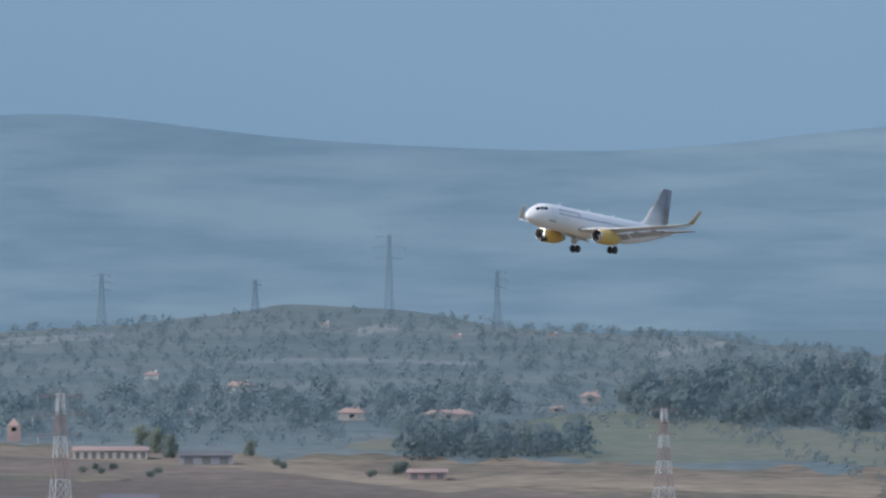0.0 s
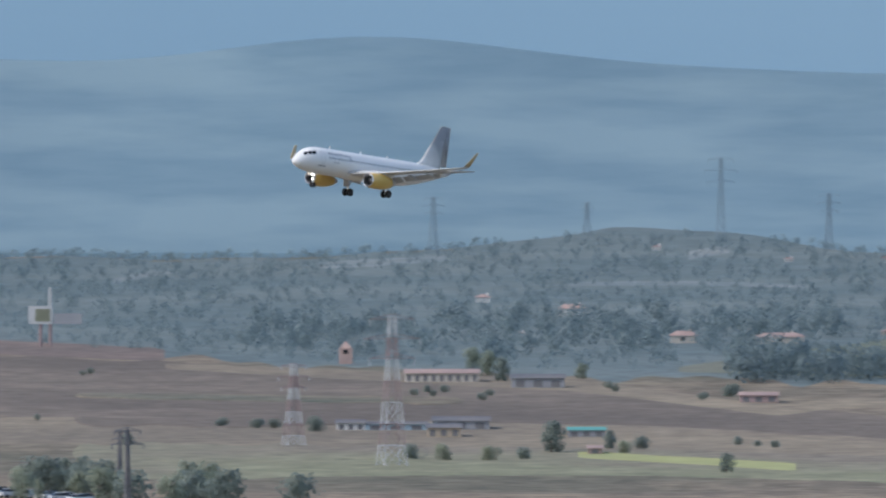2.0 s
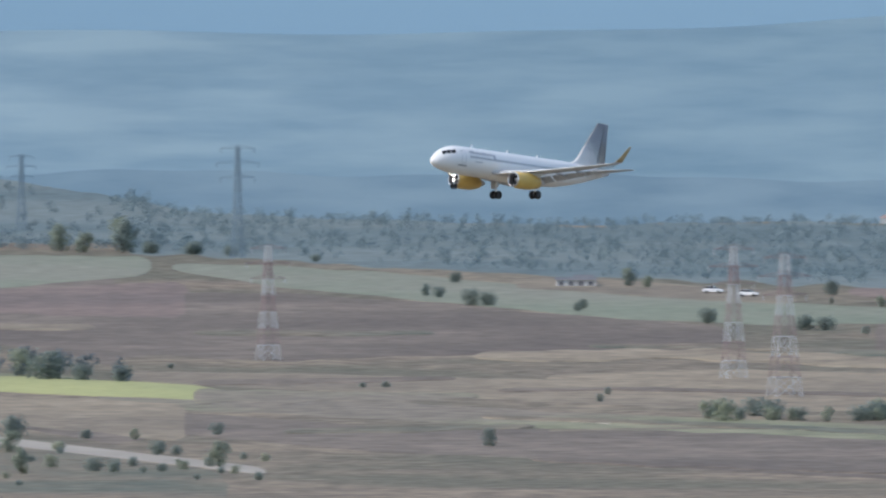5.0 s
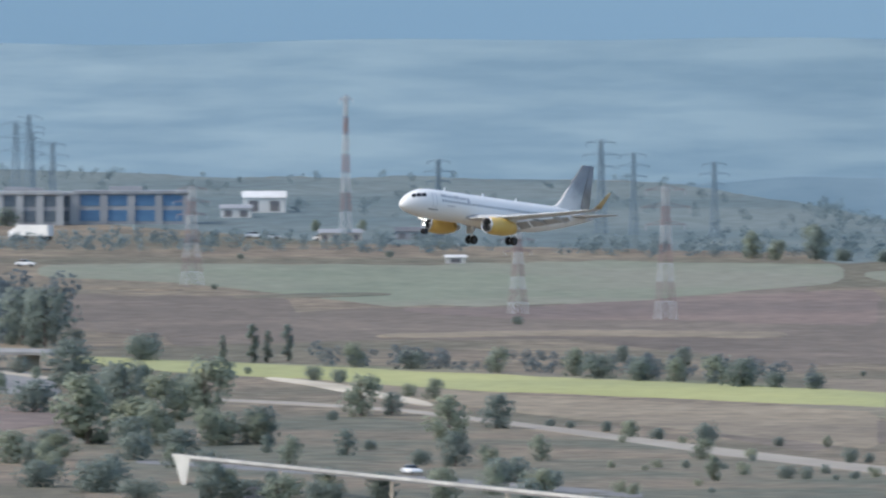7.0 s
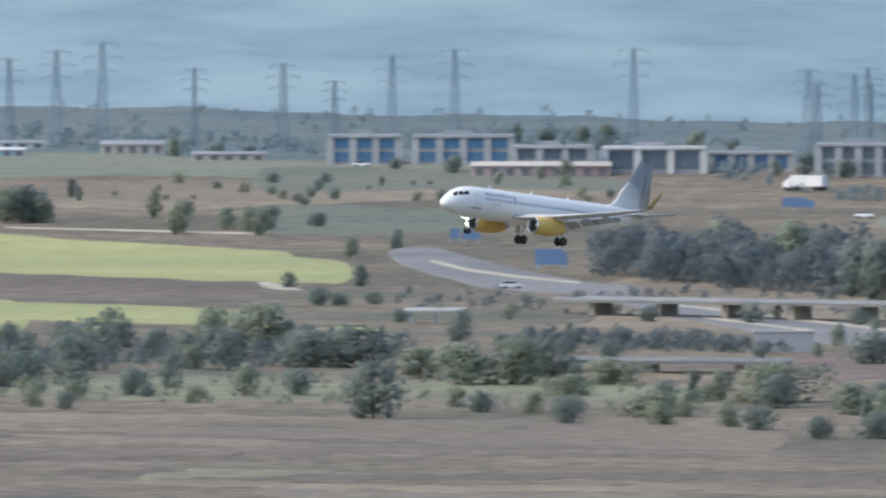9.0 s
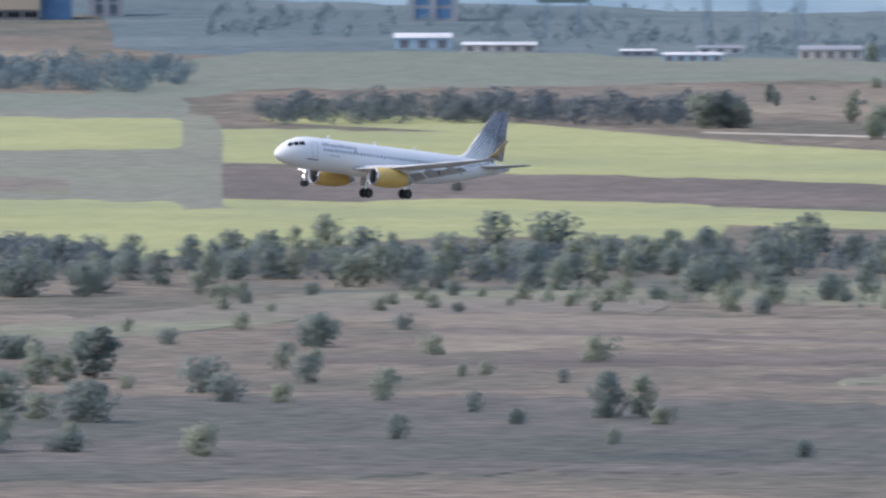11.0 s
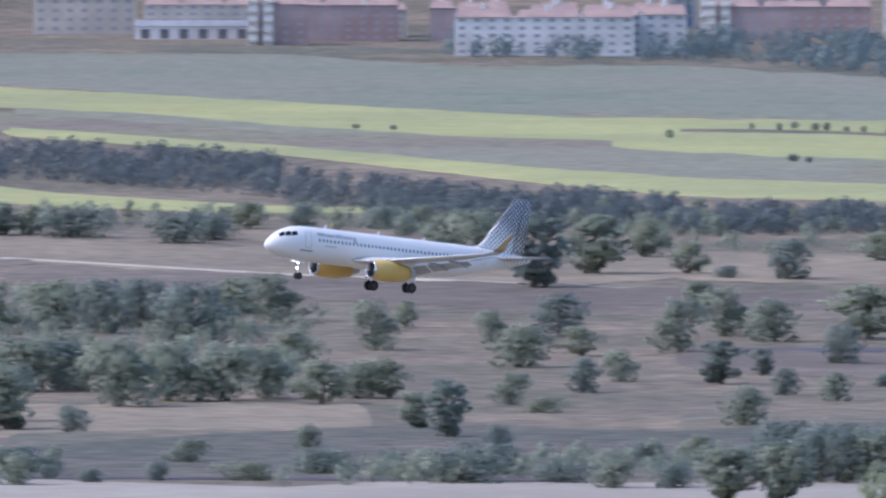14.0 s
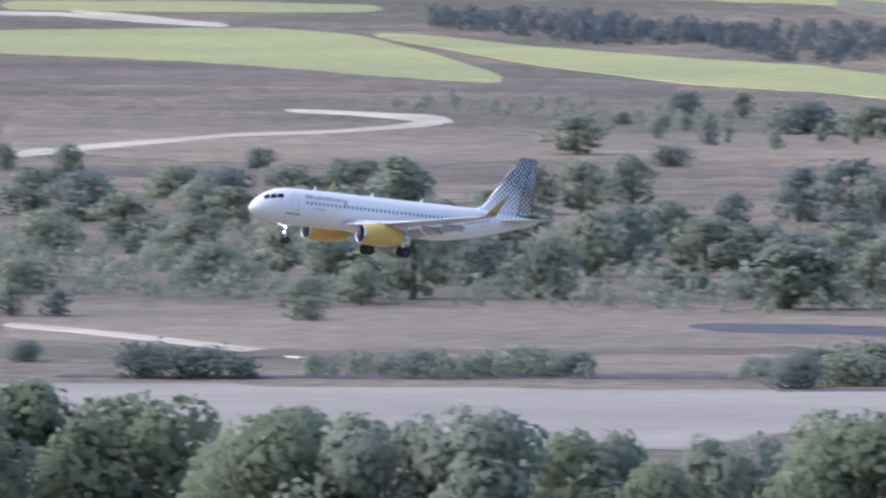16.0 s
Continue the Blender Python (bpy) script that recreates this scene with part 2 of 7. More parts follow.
def build_wheel(parent, name, centre, radius, width):
    bm = bmesh.new()
    rot = Matrix.Translation(centre) @ pose(0, 0, 0, 90)
    n = 20
    prof = [(0.55, -0.5), (0.92, -0.5), (1.0, -0.28), (1.0, 0.28), (0.92, 0.5), (0.55, 0.5)]
    rows = [[bm.verts.new(rot @ Vector((radius * p * math.cos(2 * math.pi * i / n), radius * p * math.sin(2 * math.pi * i / n), width * w))) for i in range(n)] for p, w in prof]
    for a, b in zip(rows, rows[1:]):
        for i in range(n):
            bm.faces.new((a[i], a[(i + 1) % n], b[(i + 1) % n], b[i]))
    bmesh.ops.recalc_face_normals(bm, faces=bm.faces)
    tyre = part(name, bm, BLACK, parent, "black rubber wheel", True)
    c = Vector(centre)
    part("rim", tube(c - Vector((0, width * 0.42, 0)), c + Vector((0, width * 0.42, 0)), radius * 0.56, 16), HUB, tyre)
    return tyre


def build_airliner():
    plane = new("airliner")
    tagged(plane, "white twin-engined airliner with yellow engines coming in to land", "airplane")
    dots = dotted_paint()
    fuselage = part("fuselage", loft([ring(x, FUSE_Z + z, r, r * 1.03) for x, z, r in STATIONS]), dots, plane, "glossy white fuselage with dark diamonds at the rear", True)
    bm = tube((-19.85, 0, FUSE_Z + 1.12), (-20.0, 0, FUSE_Z + 1.14), 0.2, 14)
    part("exhaust", bm, METAL, fuselage)
    # cockpit windows: three panes a side
    for side in (1, -1):
        for x0, x1, a0, a1 in ((16.35, 15.75, 38, 62), (15.68, 15.05, 32, 54), (14.98, 14.3, 29, 47)):
            bm = bmesh.new()
            skin_patch(bm, [x1, (x0 + x1) / 2, x0], a0, a1, 0.02)
            if side < 0:
                bmesh.ops.scale(bm, vec=(1, -1, 1), verts=bm.verts)
            bmesh.ops.recalc_face_normals(bm, faces=bm.faces)
            part("cockpit_window", bm, GLASS, fuselage, "dark cockpit window")
        # cabin windows
        for i in range(42):
            x = 11.4 - 0.535 * i
            bm = bmesh.new()
            skin_patch(bm, [x - 0.14, x, x + 0.14], 11, 21, 0.014)
            if side < 0:
                bmesh.ops.scale(bm, vec=(1, -1, 1), verts=bm.verts)
            part("cabin_window", bm, WINDOW, fuselage)
        # doors drawn by their grey seams
        for x in (12.9, -12.2):
            bm = bmesh.new()
            for xa, xb, aa, ab in ((x - 0.42, x - 0.36, -12, 42), (x + 0.36, x + 0.42, -12, 42), (x - 0.42, x + 0.42, 41, 43), (x - 0.42, x + 0.42, -13.5, -11.5)):
                skin_patch(bm, [xa, xb], aa, ab, 0.013, 8)
            if side < 0:
                bmesh.ops.scale(bm, vec=(1, -1, 1), verts=bm.verts)
            part("door_seam", bm, LIGHT_GREY, fuselage)
        # the lettering, too small to read, as bars
        for xa, xb, aa, ab, paint in ((11.6, 10.5, 31, 44, LIGHT_GREY), (10.4, 9.2, 31, 41, LIGHT_GREY), (9.1, 8.0, 31, 44, LIGHT_GREY), (7.9, 6.7, 31, 41, LIGHT_GREY), (6.6, 6.1, 18, 41, LIGHT_GREY), (13.9, 12.2, -26, -21, GREY), (10.6, 9.0, -3, 1, LIGHT_GREY)):
            bm = bmesh.new()
            skin_patch(bm, [xb + (xa - xb) * i / 4 for i in range(5)], aa, ab, 0.013)
            if side < 0:
                bmesh.ops.scale(bm, vec=(1, -1, 1), verts=bm.verts)
            part("lettering_bar", bm, paint, fuselage, "grey bar of small lettering")
    for x, h in ((9.5, 0.45), (2.0, 0.4), (-4.5, 0.35)):
        z = FUSE_Z + 2.03
        part("aerial", loft([[(x + 0.25, 0.03, z), (x + 0.25, -0.03, z), (x - 0.25, -0.03, z), (x - 0.25, 0.03, z)],
                             [(x, 0.02, z + h), (x, -0.02, z + h), (x - 0.25, -0.02, z + h), (x - 0.25, 0.02, z + h)]]), WHITE, fuselage)
    # belly fairing
    part("belly_fairing", loft([ring(x, 2.25, ry, rz, 20) for x, ry, rz in ((7.6, 0.3, 0.15), (6.6, 1.5, 0.62), (4.0, 2.05, 0.85), (-1.5, 2.1, 0.85), (-3.6, 1.5, 0.6), (-4.6, 0.3, 0.15))]), WHITE, fuselage, "", True)
    for s in (1, -1):
        up = Vector((0, -0.09 * s, 1))
        wing = part("wing", wing_skin([((6.6, 1.5 * s, 2.30), 7.0, 0.15, up), ((3.75, 6.4 * s, 2.85), 4.3, 0.12, up),
                                       ((0.55, 12.2 * s, 3.6), 2.75, 0.10, up), ((-1.85, 16.8 * s, 4.45), 1.55, 0.09, up), ((-2.15, 17.25 * s, 4.68), 1.4, 0.08, (0, -0.5 * s, 0.87))]), WING, plane, "pale grey swept wing", True)
        part("slat", wing_skin([((6.55, 2.3 * s, 2.22), 0.85, 0.3, up), ((3.95, 6.4 * s, 2.72), 0.7, 0.3, up), ((-1.45, 16.5 * s, 4.36), 0.42, 0.3, up)]), WHITE, wing, "white leading-edge slat")
        # flaps lowered
        down = Vector((0.55, 0, 1)).normalized()
        for (x0, y0, z0, c0), (x1, y1, z1, c1) in (((-0.35, 2.1, 2.0, 1.7), (-0.6, 6.3, 2.55, 1.3)), ((-0.75, 6.5, 2.58, 1.25), (-2.2, 12.4, 3.4, 0.85))):
            rows = []
            for x, y, z, c in ((x0, y0, z0, c0), (x1, y1, z1, c1)):
                d = Vector((-0.84, 0, -0.54))
                rows.append([Vector((x, y * s, z)), Vector((x, y * s, z)) + d * c * 0.5 + down * 0.08, Vector((x, y * s, z)) + d * c, Vector((x, y * s, z)) + d * c * 0.5 - down * 0.08])
            part("flap", loft(rows), LIGHT_GREY, wing, "grey lowered flap")
        for y, x, z in ((4.2, 0.6, 2.0), (8.6, -0.7, 2.65), (11.4, -1.6, 3.1)):
            part("flap_fairing", loft([ring(x + dx, z + dz, r, r * 1.3, 8) for dx, dz, r in ((1.3, 0.1, 0.05), (0.5, 0, 0.2), (-0.6, -0.12, 0.2), (-1.6, -0.5, 0.04))]), LIGHT_GREY, wing, "", True).location = (0, y * s, 0)
        part("aileron", wing_skin([((-2.25, 12.7 * s, 3.52), 0.6, 0.12, up), ((-3.15, 16.2 * s, 4.12), 0.45, 0.12, up)]), LIGHT_GREY, wing)
        # sharklet
        pts = [((-2.17, 17.27 * s, 4.70), 1.38, (0, -0.6 * s, 0.8)), ((-2.55, 17.56 * s, 5.2), 1.12, (0, -0.95 * s, 0.3)),
               ((-3.4, 17.9 * s, 6.3), 0.74, (0, -0.97 * s, 0.25)), ((-4.0, 18.1 * s, 7.0), 0.42, (0, -0.97 * s, 0.25))]
        part("winglet", wing_skin([(le, c, 0.09, up2) for le, c, up2 in pts]), AMBER, wing, "upturned dull orange winglet", True)
        # engine
        ey, ez = 5.75 * s, 1.36
        nacelle = part("engine", loft([[(x, ey + r * math.cos(2 * math.pi * i / 28), ez + r * math.sin(2 * math.pi * i / 28)) for i in range(28)]
                                       for x, r in ((6.4, 1.03), (5.9, 1.17), (5.0, 1.23), (3.8, 1.22), (2.6, 1.1), (1.6, 0.86), (1.3, 0.78), (1.5, 0.7))], False), YELLOW, plane, "yellow engine nacelle", True)
        part("intake_lip", loft([[(x, ey + r * math.cos(2 * math.pi * i / 28), ez + r * math.sin(2 * math.pi * i / 28)) for i in range(28)]
                                 for x, r in ((5.6, 0.86), (6.3, 0.86), (6.56, 0.92), (6.62, 0.98), (6.56, 1.04), (6.38, 1.04))], False), METAL, nacelle, "polished metal intake lip", True)
        bm = tube((5.45, ey, ez), (5.6, ey, ez), 0.9, 24)
        part("fan", bm, BLACK, nacelle, "dark fan disc")
        part("spinner", loft([[(x, ey + r * math.cos(2 * math.pi * i / 14), ez + r * math.sin(2 * math.pi * i / 14)) for i in range(14)] for x, r in ((5.6, 0.3), (5.9, 0.2), (6.1, 0.03))]), GREY, nacelle, "", True)
        part("exhaust_cone", loft([[(x, ey + r * math.cos(2 * math.pi * i / 20), ez + r * math.sin(2 * math.pi * i / 20)) for i in range(20)] for x, r in ((2.0, 0.68), (1.1, 0.6), (0.4, 0.42), (-0.1, 0.1))]), METAL, nacelle, "bare metal exhaust", True)
        part("pylon", loft([[(5.4, ey + 0.14, 2.45), (5.4, ey - 0.14, 2.45), (0.8, ey - 0.14, 2.2), (0.8, ey + 0.14, 2.2)],
                            [(4.2, ey + 0.12, 2.85), (4.2, ey - 0.12, 2.85), (0.4, ey - 0.12, 2.7), (0.4, ey + 0.12, 2.7)]]), WHITE, nacelle)
        # tailplane
        part("tailplane", wing_skin([((-13.9, 0.6 * s, FUSE_Z + 0.95), 3.9, 0.10, up), ((-17.4, 6.2 * s, FUSE_Z + 1.55), 1.35, 0.09, up)]), LIGHT_GREY, plane, "light grey tailplane", True)
        # main gear
        gear = part("main_gear", tube((-0.45, 3.8 * s, -0.2), (-0.35, 3.7 * s, 2.3), 0.17, 12), METAL, plane, "main landing gear leg with twin wheels")
        part("side_brace", tube((-0.4, 3.75 * s, 0.8), (-0.3, 2.2 * s, 2.1), 0.08, 8), METAL, gear)
        part("axle", tube((-0.45, 3.15 * s, -0.2), (-0.45, 4.45 * s, -0.2), 0.1, 8), METAL, gear)
        part("gear_door", loft([[(0.3, 4.1 * s, 0.6), (-1.0, 4.1 * s, 0.6), (-1.0, 4.16 * s, 0.6), (0.3, 4.16 * s, 0.6)],
                                [(0.3, 4.2 * s, 2.4), (-1.0, 4.2 * s, 2.4), (-1.0, 4.26 * s, 2.4), (0.3, 4.26 * s, 2.4)]]), WHITE, gear)
        for dy in (-0.47, 0.47):
            build_wheel(gear, "wheel", (-0.45, 3.8 * s + dy, -0.2), 0.6, 0.44)
    # fin and rudder
    side = Vector((0, 1, 0))
    fin = part("fin", wing_skin([((-10.2, 0, FUSE_Z + 1.6), 7.4, 0.06, side), ((-12.3, 0, FUSE_Z + 2.25), 5.3, 0.08, side), ((-13.0, 0, FUSE_Z + 2.9), 4.6, 0.09, side), ((-16.9, 0, 11.76), 1.75, 0.09, side)]), dots, plane, "tail fin dotted with dark diamonds", True)
    part("rudder", wing_skin([((-17.5, 0, FUSE_Z + 2.0), 1.5, 0.06, side), ((-18.55, 0, 11.7), 0.75, 0.06, side)]), dots, fin, "", True)
    # nose gear
    gear = part("nose_gear", tube((12.64, 0, -0.2), (12.75, 0, 2.2), 0.1, 10), METAL, plane, "nose landing gear leg with twin wheels")
    part("drag_brace", tube((12.7, 0, 0.9), (13.6, 0, 2.0), 0.06, 8), METAL, gear)
    for s in (1, -1):
        build_wheel(gear, "wheel", (12.64, 0.25 * s, -0.2), 0.4, 0.24)
        part("gear_door", loft([[(13.6, 0.45 * s, 1.35), (12.3, 0.45 * s, 1.35), (12.3, 0.49 * s, 1.35), (13.6, 0.49 * s, 1.35)],
                                [(13.6, 0.4 * s, 2.1), (12.3, 0.4 * s, 2.1), (12.3, 0.44 * s, 2.1), (13.6, 0.44 * s, 2.1)]]), WHITE, gear)
    for y, z in ((0.16, 1.35), (-0.16, 1.35), (0.0, 0.7)):
        part("landing_light", tube((12.78, y, z), (12.9, y, z), 0.11, 12), LAMP, gear, "lit landing light")
    return plane, fuselage


plane, fuselage = build_airliner()


FLIGHT = [
    (0, -0.545, 2546, 53.14), (0.5, -0.051, 2517, 52.27), (1, 0.445, 2489, 51.88), (1.5, 0.952, 2460, 51.40), (2, 1.473, 2432, 50.92), (2.5, 2.035, 2404, 50.43),
    (3, 2.582, 2375, 49.37), (3.5, 3.147, 2348, 48.50), (4, 3.721, 2320, 47.53), (4.5, 4.306, 2293, 46.66), (4.7, 4.549, 2283, 46.37), (6.8, 7.233, 2171, 42.88),
    (7, 7.506, 2162, 42.20), (7.5, 8.173, 2135, 40.95), (8, 8.868, 2110, 39.69), (8.5, 9.610, 2085, 38.53), (9, 10.358, 2061, 37.46), (9.5, 11.094, 2037, 36.49),
    (10, 11.845, 2012, 35.82), (10.2, 12.161, 2003, 35.23), (12.5, 15.930, 1898, 30.10), (13, 16.805, 1877, 28.65), (13.5, 17.707, 1856, 27.49), (14, 18.636, 1835, 26.23),
    (14.5, 19.573, 1815, 25.17), (15, 20.549, 1795, 24.39), (15.5, 21.541, 1776, 23.62), (16, 22.551, 1757, 22.65)]
ATTITUDE = [(0, 231.6, 7.6, -1.2), (2, 232.1, 6.1, -1.8), (4.5, 232.5, 6.0, 0.8), (8.5, 233.5, 6.3, -1.4), (12.5, 232.9, 6.3, 0.7), (14, 233.9, 6.4, -1.0), (16, 234.6, 6.2, -1.0)]   # seconds, heading, nose up, bank


# ---- fields, roads and paths: strips of (azimuth, near range, far range) laid on the land ----
STUBBLE = mat("pale_stubble", (0.242, 0.195, 0.137), (0.310, 0.252, 0.176), 0.06, c=(0.200, 0.165, 0.122), big=0.008, bump=0.4, speck=0.28)
PLOUGH = mat("ploughed_soil", (0.163, 0.131, 0.102), (0.215, 0.174, 0.135), 0.06, c=(0.137, 0.110, 0.088), big=0.01, bump=0.5, speck=0.28)
REDSOIL = mat("red_soil", (0.20, 0.148, 0.122), (0.24, 0.18, 0.148), 0.06, c=(0.175, 0.135, 0.115), big=0.01, bump=0.4, speck=0.25)
GRASS = mat("young_green_crop", (0.188, 0.207, 0.148), (0.22, 0.236, 0.168), 0.05, c=(0.235, 0.23, 0.175), big=0.008, bump=0.2, speck=0.18)
OLIVE = mat("olive_pasture", (0.205, 0.205, 0.125), (0.26, 0.25, 0.16), 0.05, c=(0.22, 0.185, 0.14), big=0.009, bump=0.3, speck=0.28)
RAPE = mat("yellow_green_crop", (0.365, 0.365, 0.155), (0.42, 0.415, 0.18), 0.03, c=(0.335, 0.34, 0.16), big=0.012, bump=0.2, speck=0.12)
SCRUB = mat("dark_scrubland", (0.106, 0.115, 0.087), (0.170, 0.155, 0.110), 0.09, c=(0.212, 0.170, 0.120), big=0.02, bump=0.6, speck=0.35)
# Hillside and its pastures: distance haze is put into the blue-grey colours.
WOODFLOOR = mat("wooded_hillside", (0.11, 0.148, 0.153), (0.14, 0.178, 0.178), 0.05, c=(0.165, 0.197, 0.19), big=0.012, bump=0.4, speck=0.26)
HILLCLAY = mat("hazy_dry_pasture", (0.235, 0.255, 0.25), (0.285, 0.30, 0.285), 0.05, c=(0.19, 0.225, 0.225), big=0.03, speck=0.2)
DULLGREEN = mat("dull_green_pasture", (0.135, 0.158, 0.118), (0.165, 0.185, 0.135), 0.05, c=(0.185, 0.185, 0.14), big=0.01, bump=0.2, speck=0.2)
DARKGRASS = mat("dark_dry_grass", (0.115, 0.102, 0.082), (0.175, 0.15, 0.117), 0.05, c=(0.105, 0.105, 0.08), big=0.015, bump=0.4, speck=0.45)
PALEGREEN = mat("pale_dry_pasture", (0.225, 0.228, 0.155), (0.265, 0.262, 0.18), 0.05, c=(0.24, 0.225, 0.165), big=0.01, bump=0.2, speck=0.22)
CLAY = mat("bare_clay", (0.36, 0.33, 0.29), (0.42, 0.38, 0.33), 0.05, c=(0.30, 0.27, 0.23), big=0.02, speck=0.2)
CONCRETE = mat("pale_concrete", (0.352, 0.310, 0.257), (0.404, 0.360, 0.297), 0.08, c=(0.315, 0.280, 0.234), big=0.02, speck=0.07)
ASPHALT = mat("worn_asphalt", (0.185, 0.182, 0.182), (0.22, 0.215, 0.21), 0.1, c=(0.25, 0.24, 0.23), big=0.02, speck=0.12)
TRACK = mat("chalky_track", (0.525, 0.460, 0.360), (0.609, 0.540, 0.423), 0.1, c=(0.462, 0.400, 0.306), big=0.03, speck=0.12)
HEATHER = mat("purple_heather", (0.085, 0.08, 0.09), (0.11, 0.102, 0.11), 0.2, c=(0.11, 0.10, 0.11), big=0.05, bump=0.5, speck=0.3)
LAYER = [0.02]


def strip(name, rows, material, label, category="field", rough=0.06, lift=None):
    """A patch of land between near and far edges given along the azimuth, with slightly uneven edges."""
    rows = sorted(rows)
    LAYER[0] += 0.0016
    up = lift or LAYER[0]
    n = max(8, int((rows[-1][0] - rows[0][0]) / 0.035))
    cross = min(40, max(4, int((max(r[2] for r in rows) - min(r[1] for r in rows)) / 22)))
    taper = min(0.05, (rows[-1][0] - rows[0][0]) * 0.08)
    verts, faces = [], []
    for i in range(n + 1):
        a = rows[0][0] + (rows[-1][0] - rows[0][0]) * i / n
        j = max(k for k in range(len(rows) - 1) if rows[k][0] <= a + 1e-9)
        u = (a - rows[j][0]) / (rows[j + 1][0] - rows[j][0])
        near = rows[j][1] + (rows[j + 1][1] - rows[j][1]) * u
        far = rows[j][2] + (rows[j + 1][2] - rows[j][2]) * u
        close = min(1.0, max(0.04, min(a - rows[0][0], rows[-1][0] - a) / taper)) ** 0.6
        mid = (near + far) / 2
        near, far = mid + (near - mid) * close, mid + (far - mid) * close
        wob = rough * (far - near)
        near += wob * noise.noise((a * 6, up * 700, 0.0))
        far += wob * noise.noise((a * 6, up * 700, 7.0))
        for k in range(cross + 1):
            f = min(1.0, max(0.0, (k - 0.9) / (cross - 1.8)))
            verts.append(at(a, near + (far - near) * f, up if 0 < k < cross and 0 < i < n else -0.04))
    for i in range(n):
        for k in range(cross):
            p = i * (cross + 1) + k
            faces.append((p, p + 1, p + cross + 2, p + cross + 1))
    me = bpy.data.meshes.new(name)
    me.from_pydata(verts, [], faces)
    me.materials.append(material)
    ob = new(name, me)
    if me.polygons[0].normal.z < 0:
        me.flip_normals()
    return tagged(ob, label, category, kind="structure")


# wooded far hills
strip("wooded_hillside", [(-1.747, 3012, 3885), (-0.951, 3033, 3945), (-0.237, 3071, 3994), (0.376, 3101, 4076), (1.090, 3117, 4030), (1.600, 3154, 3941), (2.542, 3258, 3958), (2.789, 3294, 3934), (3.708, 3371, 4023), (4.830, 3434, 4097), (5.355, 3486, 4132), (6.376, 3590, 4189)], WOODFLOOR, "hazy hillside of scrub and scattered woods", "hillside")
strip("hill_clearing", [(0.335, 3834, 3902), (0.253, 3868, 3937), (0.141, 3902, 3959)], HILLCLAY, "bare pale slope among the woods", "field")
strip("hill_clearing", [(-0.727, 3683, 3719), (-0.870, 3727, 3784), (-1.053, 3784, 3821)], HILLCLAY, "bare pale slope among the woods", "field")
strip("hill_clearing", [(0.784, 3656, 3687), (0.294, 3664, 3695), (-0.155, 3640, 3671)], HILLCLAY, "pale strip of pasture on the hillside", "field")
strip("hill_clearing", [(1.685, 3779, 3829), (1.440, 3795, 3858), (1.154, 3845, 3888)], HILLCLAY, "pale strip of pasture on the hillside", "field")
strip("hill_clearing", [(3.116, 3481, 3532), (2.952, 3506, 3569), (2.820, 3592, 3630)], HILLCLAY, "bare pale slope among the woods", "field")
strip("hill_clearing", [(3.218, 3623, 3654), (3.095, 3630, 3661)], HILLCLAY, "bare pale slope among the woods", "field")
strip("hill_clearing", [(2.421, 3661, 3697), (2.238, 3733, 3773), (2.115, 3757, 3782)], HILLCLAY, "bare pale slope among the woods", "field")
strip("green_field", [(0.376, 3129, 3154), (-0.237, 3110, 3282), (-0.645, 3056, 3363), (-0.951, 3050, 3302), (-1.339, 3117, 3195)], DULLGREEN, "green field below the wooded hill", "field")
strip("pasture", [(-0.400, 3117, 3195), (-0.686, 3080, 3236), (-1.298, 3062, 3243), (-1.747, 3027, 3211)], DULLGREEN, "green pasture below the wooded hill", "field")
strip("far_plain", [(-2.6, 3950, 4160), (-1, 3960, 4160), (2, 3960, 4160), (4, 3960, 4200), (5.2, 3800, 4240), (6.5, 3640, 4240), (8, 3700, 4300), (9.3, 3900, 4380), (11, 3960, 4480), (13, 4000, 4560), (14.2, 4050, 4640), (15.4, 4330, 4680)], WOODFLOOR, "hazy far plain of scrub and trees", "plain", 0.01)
# brown slopes of the first stretch
strip("ploughed_field", [(-0.659, 2728, 2873), (0.296, 2819, 2994), (1.317, 2887, 3104), (2.542, 2859, 3213), (3.633, 2871, 3194), (3.279, 3002, 3264)], PLOUGH, "ploughed brown field on the slope", "field")
strip("stubble_field", [(-1.600, 2879, 2969), (-0.237, 2946, 2997), (-0.010, 2901, 2957), (0.705, 3023, 3082), (1.623, 3094, 3150), (2.236, 3150, 3181)], STUBBLE, "pale stubble on the slope", "field")
strip("red_field", [(2.177, 3183, 3264), (2.993, 3247, 3327), (3.728, 3314, 3365)], REDSOIL, "reddish bare field along the crest", "field")
strip("stubble_field", [(-0.659, 2648, 2780), (0.501, 2703, 2859), (2.542, 2767, 2901), (2.993, 2768, 2889), (4.218, 2795, 2916), (4.830, 2795, 2889)], STUBBLE, "pale stubble field", "field")
strip("pasture", [(-0.659, 2592, 2708), (0.501, 2628, 2749), (1.317, 2628, 2759), (2.542, 2604, 2728)], OLIVE, "yellowish pasture round the farm", "field")
strip("pasture", [(-0.112, 2643, 2683), (0.256, 2673, 2708), (0.745, 2708, 2741)], RAPE, "bright yellow-green strip beside the farm", "field")
strip("green_field", [(3.279, 3164, 3215), (4.014, 3146, 3280), (4.565, 3183, 3320), (5.233, 3282, 3436), (5.764, 3366, 3497), (6.172, 3472, 3516)], GRASS, "green field below the crest", "field")
strip("farmyard", [(4.947, 3359, 3418), (4.641, 3332, 3418), (4.212, 3282, 3373), (3.886, 3259, 3339)], STUBBLE, "bare yard of a small farm", "yard")
